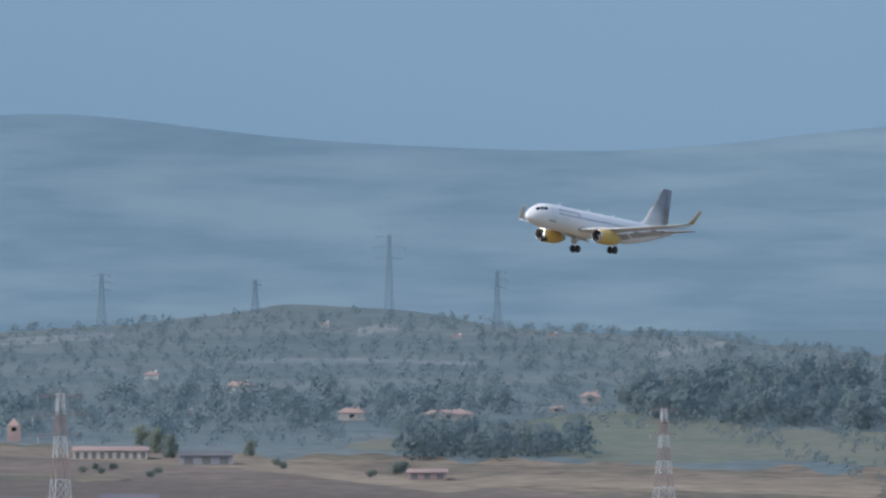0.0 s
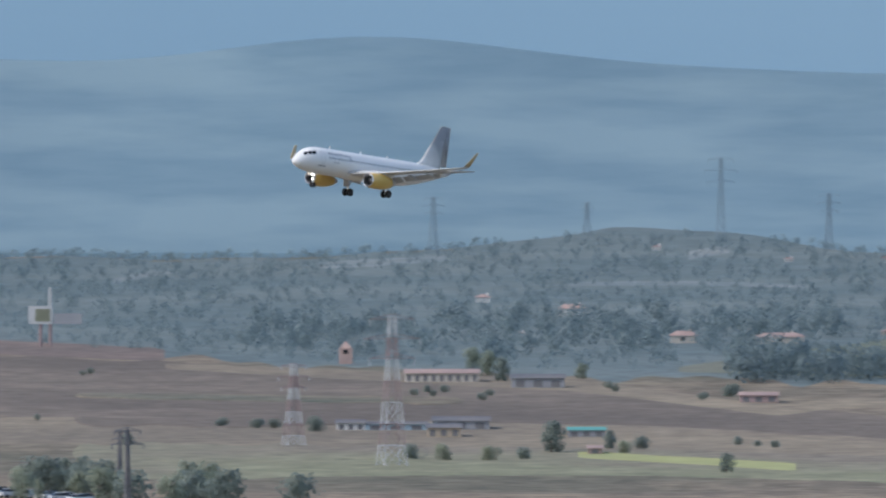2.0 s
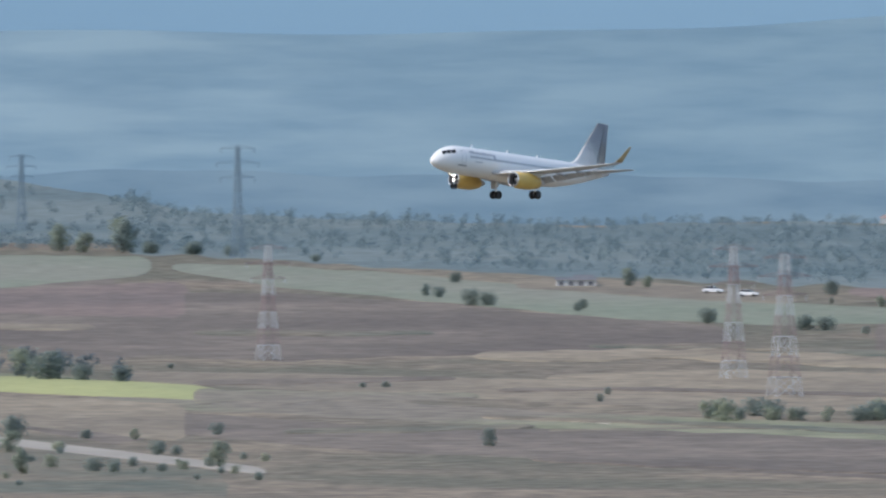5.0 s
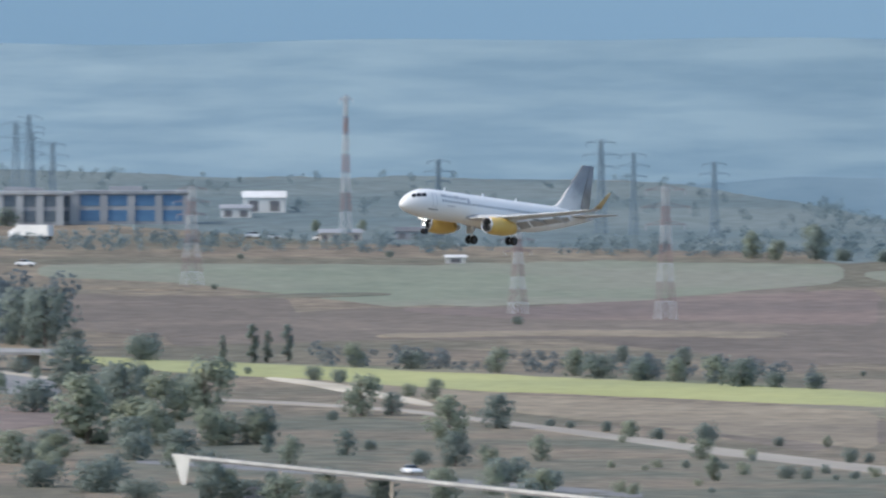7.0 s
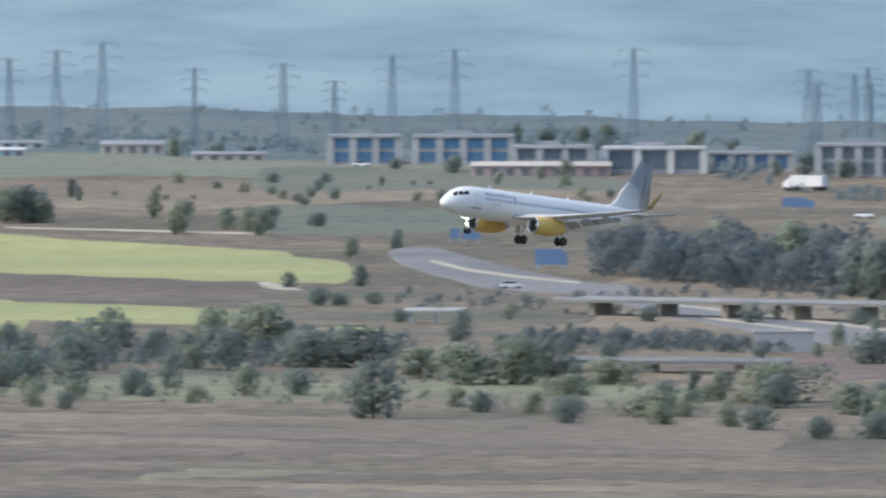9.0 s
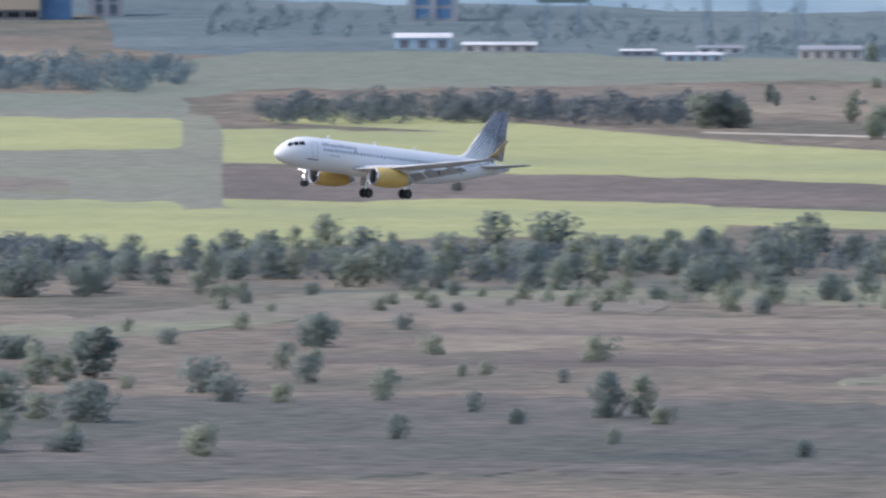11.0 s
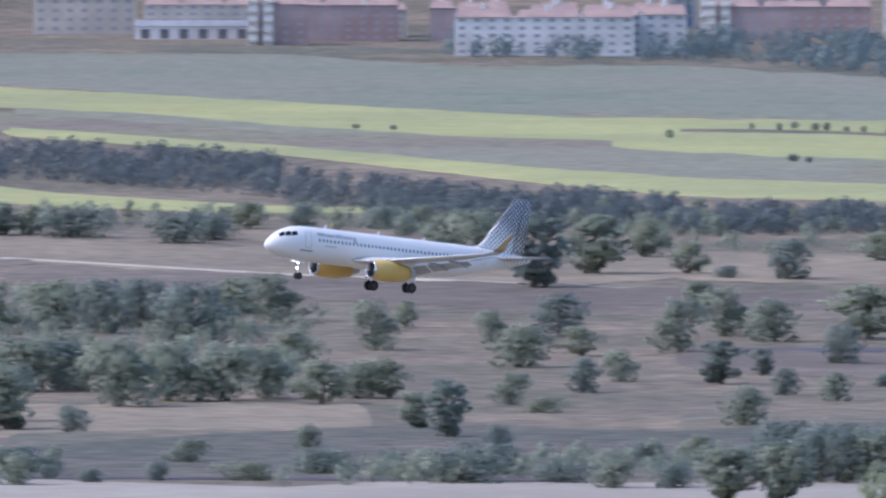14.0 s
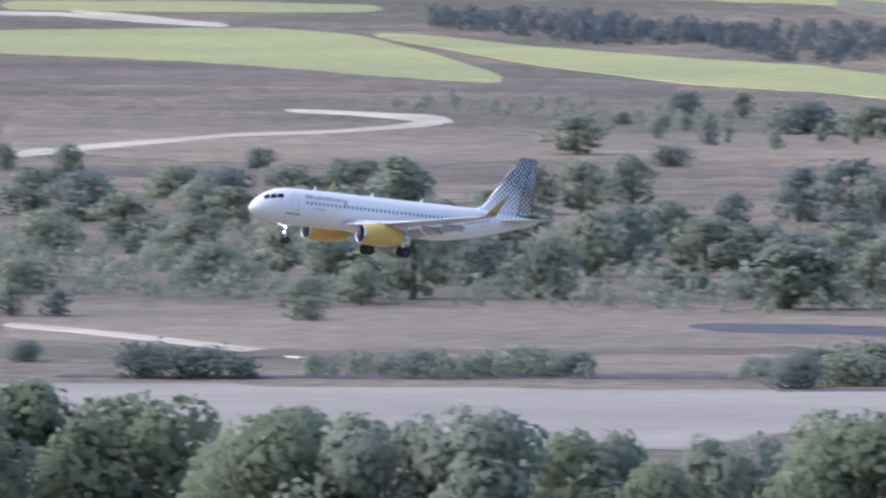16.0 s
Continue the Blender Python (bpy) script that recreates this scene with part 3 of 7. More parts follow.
strip("ploughed_field", [(4.131, 2989, 3138), (4.947, 2989, 3233), (5.764, 2960, 3332), (6.376, 2946, 3436), (6.354, 2987, 3330), (7.171, 3105, 3297), (7.988, 3105, 3280), (8.702, 3069, 3231)], PLOUGH, "broad ploughed field", "field")
strip("stubble_field", [(3.175, 2706, 2822), (4.335, 2731, 2849), (5.764, 2822, 2898), (6.376, 2849, 2909)], STUBBLE, "pale stubble field", "field")
strip("pasture", [(3.314, 2571, 2643), (4.743, 2639, 2713), (5.764, 2706, 2791), (6.376, 2731, 2828), (6.456, 2815, 2875), (7.579, 2897, 2953), (8.396, 2953, 2987), (8.967, 2998, 3022)], OLIVE, "pale green strip of pasture", "field")
strip("field_track", [(4.539, 2658, 2676), (4.743, 2671, 2686), (4.906, 2678, 2691)], TRACK, "chalky field track", "path", 0.02)
strip("ploughed_field", [(3.175, 2453, 2571), (4.335, 2500, 2631), (5.355, 2535, 2643), (6.376, 2571, 2706), (6.150, 2618, 2717), (6.967, 2704, 2789)], PLOUGH, "brown field with furrows", "field")
strip("field_edge", [(3.175, 2410, 2425), (4.131, 2460, 2472), (4.947, 2523, 2535)], PLOUGH, "dark furrow at a field's edge", "field", 0.02)
strip("field_edge", [(3.422, 2627, 2637), (4.218, 2640, 2650), (4.830, 2625, 2637)], SCRUB, "dark verge of a field", "field", 0.02)
# the middle: green rise, road and scrub
strip("green_field", [(6.219, 3443, 3559), (7.117, 3305, 3582), (7.852, 3298, 3552), (8.669, 3443, 3567), (9.159, 3478, 3552)], GRASS, "green crop on the low rise", "field")
strip("red_field", [(6.080, 3175, 3407), (6.730, 3207, 3355), (7.444, 3223, 3288), (7.852, 3265, 3288)], REDSOIL, "reddish bare field", "field")
strip("field_edge", [(7.893, 3359, 3379), (8.567, 3332, 3352), (9.281, 3393, 3414)], SCRUB, "dark furrow at a field's edge", "field", 0.02)
strip("green_strip", [(6.080, 2769, 2841), (5.9, 2780, 2798), (7.648, 2854, 2937), (8.669, 2942, 3000), (9.036, 2994, 3023)], RAPE, "narrow yellow-green crop strip", "field")
strip("stubble_field", [(6.080, 2575, 2754), (7.444, 2749, 2827), (8.261, 2892, 2914)], STUBBLE, "dry pale field", "field")
strip("scrubland", [(5.946, 2312, 2451), (6.763, 2324, 2581), (7.579, 2324, 2692), (8.396, 2312, 2763), (9.008, 2312, 2808)], SCRUB, "rough scrubland beside the road", "field")
strip("country_road", [(5.807, 2444, 2475), (6.661, 2555, 2589), (7.416, 2684, 2704), (7.824, 2748, 2763), (8.192, 2779, 2794), (8.477, 2797, 2810), (8.845, 2831, 2842)], CONCRETE, "pale country road running across the plain", "road", 0.02)
strip("country_road", [(7.702, 2768, 2789), (8.028, 2837, 2875), (8.192, 2880, 2902), (8.335, 2905, 2919)], TRACK, "chalky side track", "path", 0.03)
strip("embankment_road", [(6.926, 2372, 2399), (7.620, 2440, 2461), (8.232, 2484, 2503), (8.539, 2508, 2527), (8.824, 2527, 2541)], ASPHALT, "worn grey road along an embankment", "road", 0.02)
# motorway junction
strip("bare_verge", [(9.056, 2945, 3121), (9.974, 2862, 3184), (10.791, 2835, 3061), (11.199, 2835, 3002)], STUBBLE, "dry verges of the motorway", "field")
strip("motorway", [(10.066, 3090, 3133), (10.352, 3096, 3196), (10.597, 3133, 3293), (10.801, 3237, 3354), (10.903, 3293, 3354)], ASPHALT, "grey motorway bending round the fields", "road", 0.02)
strip("motorway", [(9.110, 2866, 2936), (9.555, 2922, 2978), (9.862, 2978, 3051), (10.270, 3096, 3142)], ASPHALT, "grey motorway carriageway", "road", 0.02)
strip("motorway_barrier", [(10.107, 3108, 3121), (10.311, 3170, 3180), (10.474, 3231, 3240)], TRACK, "pale barrier along the motorway", "barrier", 0.02)
strip("motorway_barrier", [(9.110, 2877, 2894), (9.596, 2950, 2961), (9.872, 3027, 3042)], TRACK, "pale barrier along the motorway", "barrier", 0.02)
strip("motorway_barrier", [(10.474, 3145, 3158), (10.617, 3218, 3228), (10.801, 3267, 3280)], TRACK, "pale barrier along the motorway", "barrier", 0.02)
strip("green_field", [(10.270, 3839, 3956), (11.086, 3814, 3934), (11.903, 3848, 4013), (12.576, 3812, 4029), (12.671, 3808, 4048), (13.283, 3788, 4071), (13.896, 3779, 4071), (14.5, 3640, 3900)], GRASS, "green crop before the office park", "field")
strip("scrubland", [(10.066, 3704, 3814), (10.882, 3665, 3785), (11.699, 3588, 3785), (12.569, 3659, 3779), (13.283, 3707, 3763)], STUBBLE, "rough dry ground", "field")
strip("green_field", [(10.678, 3495, 3607), (10.882, 3488, 3599), (11.168, 3495, 3569)], GRASS, "small green field", "field")
strip("pasture", [(11.242, 3279, 3332), (12.058, 3356, 3408), (13.283, 3497, 3590), (13.896, 3552, 3659)], RAPE, "yellow-green strip", "field")
strip("field_track", [(11.352, 3439, 3447), (11.801, 3460, 3468), (12.311, 3482, 3490)], TRACK, "chalky field track", "path", 0.02)
strip("crop_field", [(11.025, 3142, 3270), (11.291, 3158, 3313), (11.801, 3183, 3354), (12.311, 3215, 3381), (12.671, 3223, 3457), (13.283, 3256, 3486), (14.100, 3305, 3515), (14.7, 3345, 3545)], RAPE, "bright yellow-green crop field", "field")
strip("ploughed_field", [(11.250, 3066, 3142), (11.801, 3051, 3183), (12.311, 3066, 3205), (12.671, 3053, 3213), (13.283, 3068, 3246), (14.100, 3098, 3288), (14.8, 3110, 3330)], PLOUGH, "dark ploughed field", "field")
strip("crop_field", [(10.882, 2894, 2964), (11.291, 2922, 2993), (11.801, 2944, 3036), (12.311, 2964, 3051), (12.671, 2989, 3053), (13.283, 3018, 3065), (14.100, 3053, 3098), (14.5, 3010, 3085)], RAPE, "yellow-green crop strip", "field")
strip("field_track", [(11.199, 3078, 3108), (11.331, 3121, 3158), (11.393, 3139, 3158)], TRACK, "chalky field corner", "path", 0.03)
strip("scrubland", [(10.270, 2634, 2908), (11.086, 2634, 2894), (12.311, 2622, 2866), (12.875, 2624, 2855), (14.100, 2648, 2882)], SCRUB, "dark scrub along a stream", "field")
strip("meadow", [(9.657, 2562, 2634), (10.474, 2562, 2689), (11.086, 2574, 2697), (12.311, 2598, 2679)], OLIVE, "yellowish meadow before the scrub", "field")
strip("field_track", [(12.385, 2074, 2094), (12.875, 2090, 2107), (13.283, 2109, 2124), (13.896, 2128, 2141)], TRACK, "chalky field track", "path", 0.02)
strip("stubble_field", [(9.453, 2369, 2515), (10.474, 2369, 2503), (11.495, 2396, 2526), (12.311, 2444, 2538), (13.283, 2384, 2563)], STUBBLE, "wide dry stubble field", "field")
strip("weedy_streak", [(10.936, 2251, 2276), (11.242, 2256, 2285), (11.650, 2276, 2295)], OLIVE, "yellowish streak of weeds in the dry field", "field", 0.5)
strip("weedy_streak", [(10.629, 2128, 2163), (11.038, 2146, 2190), (11.405, 2186, 2209)], OLIVE, "yellowish streak of weeds in the dry field", "field", 0.5)
strip("dark_furrow", [(9.249, 2337, 2353), (10.270, 2369, 2396), (11.291, 2416, 2432), (12.311, 2449, 2468), (13.283, 2476, 2493)], PLOUGH, "dark streak across the dry field", "field", 0.5)
strip("dark_furrow", [(9.110, 2228, 2267), (10.066, 2242, 2272), (11.086, 2238, 2262), (12.107, 2262, 2291)], PLOUGH, "dark streak across the dry field", "field", 0.5)
strip("pale_streak", [(9.657, 2200, 2224), (10.678, 2191, 2214), (11.801, 2224, 2242)], STUBBLE, "pale dry streak across the field", "field", 0.5)
strip("pale_streak", [(11.446, 2453, 2481), (12.262, 2476, 2509), (13.283, 2518, 2547), (13.896, 2528, 2552)], STUBBLE, "pale dry streak across the field", "field", 0.5)
strip("dark_furrow", [(10.082, 2378, 2410), (11.242, 2352, 2384), (12.467, 2321, 2341), (13.691, 2341, 2370)], PLOUGH, "dark streak across the dry field", "field", 0.5)
# the last stretch: fields before the town
strip("pale_pasture", [(14.0, 2880, 3600), (15.2, 2900, 3600), (16.4, 3100, 3620), (17.6, 3170, 3640), (19.0, 3420, 3720), (20.0, 3580, 3860)], PALEGREEN, "pale green pasture between the crops", "field", 0.03)
strip("town_fringe", [(14.410, 3774, 4371), (15.569, 3836, 4330), (16.590, 3891, 4270), (17.611, 4033, 4330), (18.413, 4083, 4275), (20.045, 4175, 4243)], SCRUB, "rough ground at the edge of the town", "field")
strip("bare_ground", [(15.447, 4102, 4221), (15.978, 4134, 4231), (16.672, 4172, 4245)], CLAY, "bare pale ground before the flats", "field", 0.15)
strip("bare_ground", [(14.549, 4010, 4172), (15.161, 3921, 4055), (15.773, 3878, 4010)], STUBBLE, "dry ground before the flats", "field", 0.15)
strip("town_field", [(16.998, 4756, 4900), (17.611, 4815, 4900), (18.142, 4624, 4785)], GRASS, "green field behind the flats", "field")
strip("green_field", [(14.140, 3577, 3725), (15.569, 3596, 3794), (16.590, 3615, 3891), (17.611, 3654, 4024), (18.413, 3658, 4014), (19.025, 3737, 4115), (20.045, 3877, 4123), (21.3, 3990, 4200)], GRASS, "broad green field", "field")
strip("crop_field", [(14.140, 3379, 3570), (15.365, 3361, 3596), (16.590, 3344, 3608), (17.611, 3413, 3634), (18.005, 3470, 3638), (19.025, 3581, 3749), (19.433, 3652, 3793), (20.045, 3711, 3855), (20.342, 3659, 3950), (20.954, 3821, 3985), (21.9, 3890, 4040)], RAPE, "broad yellow-green crop field", "field")
strip("field_edge", [(15.467, 3570, 3585), (15.978, 3525, 3540), (16.386, 3474, 3488), (16.998, 3525, 3540), (17.611, 3540, 3555)], SCRUB, "dark boundary between two fields", "field", 0.02)
strip("ploughed_field", [(14.549, 3103, 3196), (15.569, 3196, 3277), (16.386, 3244, 3344), (16.998, 3261, 3321)], OLIVE, "brownish strip of field", "field")
strip("stubble_field", [(17.800, 3440, 3483), (19.025, 3440, 3535), (20.045, 3557, 3672), (20.954, 3788, 3884)], OLIVE, "pale brown strip of field", "field")
strip("crop_field", [(14.140, 2872, 3073), (15.161, 2900, 3103), (16.386, 3103, 3196), (17.611, 3158, 3261), (18.209, 3248, 3331), (19.025, 3396, 3452), (20.045, 3520, 3576)], RAPE, "yellow-green crop beside the tree belt", "field")
strip("crop_field", [(22.554, 3768, 3818), (23.126, 3768, 3852), (23.942, 3785, 3852)], RAPE, "far yellow-green crop strip", "field")
strip("field_track", [(23.105, 3657, 3688), (23.432, 3696, 3728), (23.738, 3744, 3768), (24.351, 3760, 3785)], TRACK, "chalky field track", "path", 0.02)
strip("ploughed_field", [(21.493, 3247, 3296), (22.105, 3263, 3330), (22.922, 3296, 3405), (23.942, 3296, 3469), (24.555, 3296, 3469)], PLOUGH, "brown ploughed strip", "field")
strip("stubble_field", [(14.410, 2640, 2819), (15.569, 2640, 2779), (16.794, 2715, 2845), (17.611, 2740, 2872), (18.005, 2705, 2808), (19.025, 2756, 2889), (19.321, 2770, 2890), (20.954, 2890, 3018), (20.922, 2898, 3011), (21.942, 2898, 3026), (22.513, 2847, 3075), (23.942, 2930, 3136)], STUBBLE, "open dry grassland", "field")
strip("sandy_path", [(15.963, 2576, 2585), (16.780, 2627, 2636), (17.596, 2681, 2690), (18.413, 2727, 2736), (19.025, 2755, 2764), (20.045, 2814, 2823), (20.036, 2832, 2841), (20.771, 2881, 2890)], TRACK, "pale sandy path", "path", 0.02)
strip("sandy_path", [(22.830, 2037, 2055), (23.065, 2066, 2084), (23.452, 2111, 2129), (23.738, 2142, 2160), (23.942, 2158, 2176)], TRACK, "pale track through the dry grass", "path", 0.04)
strip("ditch", [(14.834, 2353, 2385), (15.773, 2416, 2442), (16.386, 2426, 2450), (17.611, 2426, 2440)], HEATHER, "dark dry ditch", "ditch", 0.1)
strip("heath", [(20.411, 2125, 2148), (20.615, 2121, 2155), (20.962, 2124, 2167), (21.330, 2139, 2171), (21.473, 2154, 2167)], HEATHER, "low patch of dark purple heath", "heath", 0.2)
strip("dry_bank", [(18.689, 1992, 2200), (20.665, 1992, 2200), (21.890, 1992, 2212), (21.901, 2032, 2226), (23.942, 2114, 2249)], STUBBLE, "dry grassy bank", "field", lift=0.05)
strip("service_road", [(15.080, 1877, 1925), (17.392, 1859, 1916), (19.025, 1854, 1902), (17.754, 1858, 1917), (19.730, 1855, 1922), (18.689, 1865, 1919), (20.052, 1865, 1934), (20.869, 1836, 1934), (21.481, 1766, 1937), (21.890, 1766, 1937), (22.146, 1773, 1945), (22.963, 1758, 1945), (23.126, 1760, 1957), (24.351, 1775, 1957)], CONCRETE, "wide pale concrete service road", "road", 0.01)
strip("service_road", [(18.542, 1702, 1759), (19.440, 1708, 1766), (20.052, 1713, 1771), (20.461, 1730, 1789)], CONCRETE, "second lane of pale concrete road", "road", 0.02)
strip("heath", [(18.689, 1765, 1865), (19.440, 1771, 1865), (20.052, 1777, 1862), (20.257, 1797, 1858)], SCRUB, "dark verge between two roads", "verge", 0.02)


strip("gap_field", [(12.2, 2880, 3060), (13.2, 2900, 3100), (14.6, 2760, 3000)], RAPE, "yellow-green crop field", "field")
strip("gap_field", [(12.4, 2560, 2660), (13.6, 2540, 2640), (15.0, 2380, 2480)], OLIVE, "olive pasture between fields", "field")
strip("dry_streak", [(14.549, 2508, 2544), (15.569, 2532, 2563), (16.590, 2611, 2640), (17.611, 2650, 2677)], STUBBLE, "pale dry streak in the grassland", "field", 0.4)
strip("dry_streak", [(14.753, 2272, 2322), (15.773, 2292, 2348), (16.794, 2322, 2369)], PLOUGH, "dark streak in the grassland", "field", 0.4)
strip("dry_streak", [(16.983, 2030, 2060), (18.208, 2017, 2040), (19.637, 2052, 2080)], PLOUGH, "dark streak in the grassland", "field", 0.4)
strip("dry_streak", [(19.901, 2043, 2069), (21.126, 2055, 2079), (22.555, 2055, 2079), (23.330, 2032, 2062)], PLOUGH, "dark streak in the dry grass", "field", 0.4)
strip("dry_streak", [(19.901, 2798, 2830), (21.126, 2808, 2843), (22.513, 2799, 2847), (23.738, 2815, 2847)], PLOUGH, "dark streak in the dry grass", "field", 0.4)
strip("green_field", [(11.403, 3718, 3905), (10.995, 3726, 3905), (10.485, 3750, 3883), (9.995, 3718, 3799)], DULLGREEN, "dull green field before the office park", "field", 0.06)
strip("green_field", [(11.403, 3446, 3639), (11.036, 3435, 3631), (10.628, 3460, 3582), (10.444, 3489, 3544)], DULLGREEN, "dull green field beside the motorway", "field", 0.06)
strip("ploughed_field", [(9.097, 3184, 3369), (8.750, 3122, 3362), (8.203, 3091, 3348)], PLOUGH, "smooth ploughed slope beyond the wood", "field", 0.06)
strip("cut_bank", [(9.485, 2680, 2777), (9.260, 2667, 2777), (9.015, 2705, 2756)], REDSOIL, "reddish earth bank beside the road", "bank", 0.06)
strip("motorway", [(10.913, 3281, 3365), (10.730, 3190, 3355), (10.485, 3122, 3242), (10.179, 3091, 3152), (9.974, 3085, 3128)], ASPHALT, "grey motorway bending round the fields", "road", 0.02)
strip("motorway", [(10.015, 2988, 3055), (9.770, 2945, 3017), (9.464, 2862, 2965), (9.056, 2803, 2911)], ASPHALT, "grey motorway carriageway below the viaduct", "road", 0.02)
strip("motorway_barrier", [(9.995, 3043, 3055), (9.770, 3011, 3022), (9.566, 2973, 2988), (9.056, 2892, 2906)], TRACK, "pale barrier along the motorway", "barrier", 0.02)
strip("motorway_barrier", [(9.811, 2968, 2982), (9.566, 2928, 2939), (9.342, 2889, 2903)], TRACK, "pale barrier along the motorway", "barrier", 0.02)
strip("motorway_barrier", [(10.791, 3281, 3301), (10.628, 3216, 3235), (10.444, 3178, 3193), (10.179, 3140, 3152)], TRACK, "pale barrier along the motorway", "barrier", 0.02)
strip("scrubland", [(11.403, 2917, 3122), (10.995, 2917, 3106), (10.587, 2903, 3091), (10.138, 2945, 3061)], SCRUB, "rough dark ground beside the motorway", "field", 0.06)
strip("weedy_patch", [(17.610, 2347, 2448), (16.998, 2308, 2425), (16.386, 2295, 2413), (15.773, 2321, 2400)], PLOUGH, "dark weedy patch in the dry grass", "field", 0.1)
strip("weedy_patch", [(15.773, 2049, 2177), (15.161, 2030, 2199), (14.410, 2049, 2177)], SCRUB, "dark weedy patch in the dry grass", "field", 0.1)
strip("weedy_patch", [(17.610, 2030, 2154), (16.998, 2030, 2177), (16.284, 2020, 2111)], SCRUB, "dark weedy patch in the dry grass", "field", 0.1)
strip("weedy_patch", [(20.045, 2726, 2804), (19.433, 2676, 2778), (18.616, 2626, 2739), (17.800, 2578, 2701), (16.845, 2554, 2676)], PLOUGH, "brown strip beneath the sandy path", "field", 0.1)
strip("weedy_patch", [(20.045, 1981, 2079), (19.229, 2000, 2100), (18.412, 1963, 2039)], SCRUB, "dark weedy patch in the dry grass", "field", 0.1)
strip("crop_field", [(22.595, 3595, 3626), (22.309, 3506, 3588), (21.983, 3405, 3524), (21.452, 3296, 3455), (20.983, 3250, 3405), (20.525, 3181, 3298), (19.831, 3094, 3168), (19.096, 3064, 3100), (18.076, 3052, 3070)], RAPE, "bright crop strip in front of the tree belt", "field", 0.04)
strip("crop_field", [(24.452, 3513, 3657), (23.942, 3487, 3641), (23.432, 3455, 3649), (22.963, 3398, 3657), (22.636, 3350, 3603), (22.350, 3316, 3469), (22.105, 3296, 3337)], RAPE, "bright yellow-green crop field", "field", 0.04)
strip("field_track", [(23.697, 3769, 3789), (23.412, 3720, 3740), (23.146, 3665, 3680)], TRACK, "chalky field track", "path", 0.02)
strip("sandy_path", [(23.901, 2896, 2935), (23.636, 2935, 2964), (23.105, 3004, 3021), (22.718, 3024, 3042), (22.513, 3042, 3066), (22.371, 3060, 3102), (22.299, 3078, 3102)], TRACK, "pale track bending back", "path", 0.02)
strip("sandy_path", [(22.922, 3142, 3157), (22.677, 3123, 3142), (22.513, 3102, 3130), (22.391, 3078, 3123), (22.303, 3081, 3108)], TRACK, "pale track bending back", "path", 0.03)
strip("road_kerb", [(23.757, 1978, 1983), (22.534, 1972, 1980), (21.717, 1972, 1980), (21.207, 1970, 1978), (21.137, 1928, 1935), (20.117, 1932, 1939), (19.096, 1926, 1933), (17.937, 1919, 1926)], HEATHER, "dark kerb along the service road", "kerb", 0.02)
strip("dark_grassland", [(20.297, 1939, 2009), (19.483, 1932, 2068), (18.463, 1928, 2121), (17.647, 1928, 2089), (16.831, 1928, 2131), (16.014, 1924, 2079), (14.994, 1914, 2048)], DARKGRASS, "dark dry grass towards the service road", "field", 0.03)
strip("dark_grassland", [(15.684, 1899, 2196), (14.261, 1899, 2196), (13.038, 1916, 2196), (11.814, 1916, 2162), (10.589, 1916, 2130), (9.838, 1916, 2087), (8.754, 1916, 1989)], DARKGRASS, "dark dry grass on the near plain", "field", 0.06)
strip("field_stripe", [(6.095, 2750, 2818), (5.585, 2755, 2807), (5.034, 2770, 2796)], OLIVE, "yellowish strip of pasture", "field", 0.3)
strip("field_stripe", [(5.054, 2684, 2699), (4.462, 2659, 2676), (3.850, 2629, 2649), (3.381, 2600, 2619)], SCRUB, "dark verge of a field", "field", 0.3)
strip("field_stripe", [(6.095, 2834, 2861), (5.565, 2844, 2869), (5.116, 2863, 2877)], PLOUGH, "dark furrow across the stubble", "field", 0.3)
strip("field_stripe", [(4.993, 2802, 2818), (4.544, 2812, 2828), (3.850, 2791, 2807), (2.895, 2757, 2776)], PLOUGH, "dark furrow across the stubble", "field", 0.3)
strip("field_stripe", [(6.095, 3090, 3114), (5.585, 3084, 3114), (5.197, 3090, 3108)], SCRUB, "dark furrow across the ploughed field", "field", 0.3)
strip("field_stripe", [(4.666, 3024, 3045), (4.156, 3018, 3042), (3.544, 2978, 3004), (3.034, 2955, 2978)], SCRUB, "dark furrow across the field", "field", 0.3)
strip("field_stripe", [(5.075, 2955, 3004), (4.258, 2961, 3013), (3.442, 2910, 2966), (2.895, 2877, 2932)], STUBBLE, "pale stripe of stubble", "field", 0.3)
strip("field_stripe", [(4.871, 2500, 2528), (4.258, 2472, 2500), (3.544, 2448, 2472)], PLOUGH, "dark furrow across the dry field", "field", 0.3)
strip("field_stripe", [(5.769, 2619, 2639), (5.279, 2624, 2644), (4.830, 2644, 2659)], SCRUB, "dark furrow across the dry field", "field", 0.3)
strip("field_stripe", [(2.541, 2859, 2914), (2.031, 2843, 2887), (1.521, 2859, 2892)], PLOUGH, "dark furrow on the slope", "field", 0.3)
strip("field_stripe", [(2.541, 2994, 3017), (1.725, 2971, 3006), (1.112, 2959, 2994)], SCRUB, "dark furrow on the slope", "field", 0.3)
strip("field_stripe", [(2.541, 2678, 2780), (1.725, 2690, 2767), (1.235, 2703, 2754)], OLIVE, "yellowish pasture on the slope", "field", 0.3)
strip("field_stripe", [(9.281, 3400, 3428), (8.873, 3400, 3424), (8.608, 3386, 3403)], SCRUB, "dark furrow at a field's edge", "field", 0.3)
strip("field_stripe", [(8.465, 3334, 3358), (8.138, 3345, 3372), (7.852, 3358, 3372)], SCRUB, "dark furrow at a field's edge", "field", 0.3)
strip("field_stripe", [(7.934, 3112, 3137), (7.240, 3125, 3156), (6.424, 3112, 3149)], STUBBLE, "pale stripe in the ploughed field", "field", 0.3)
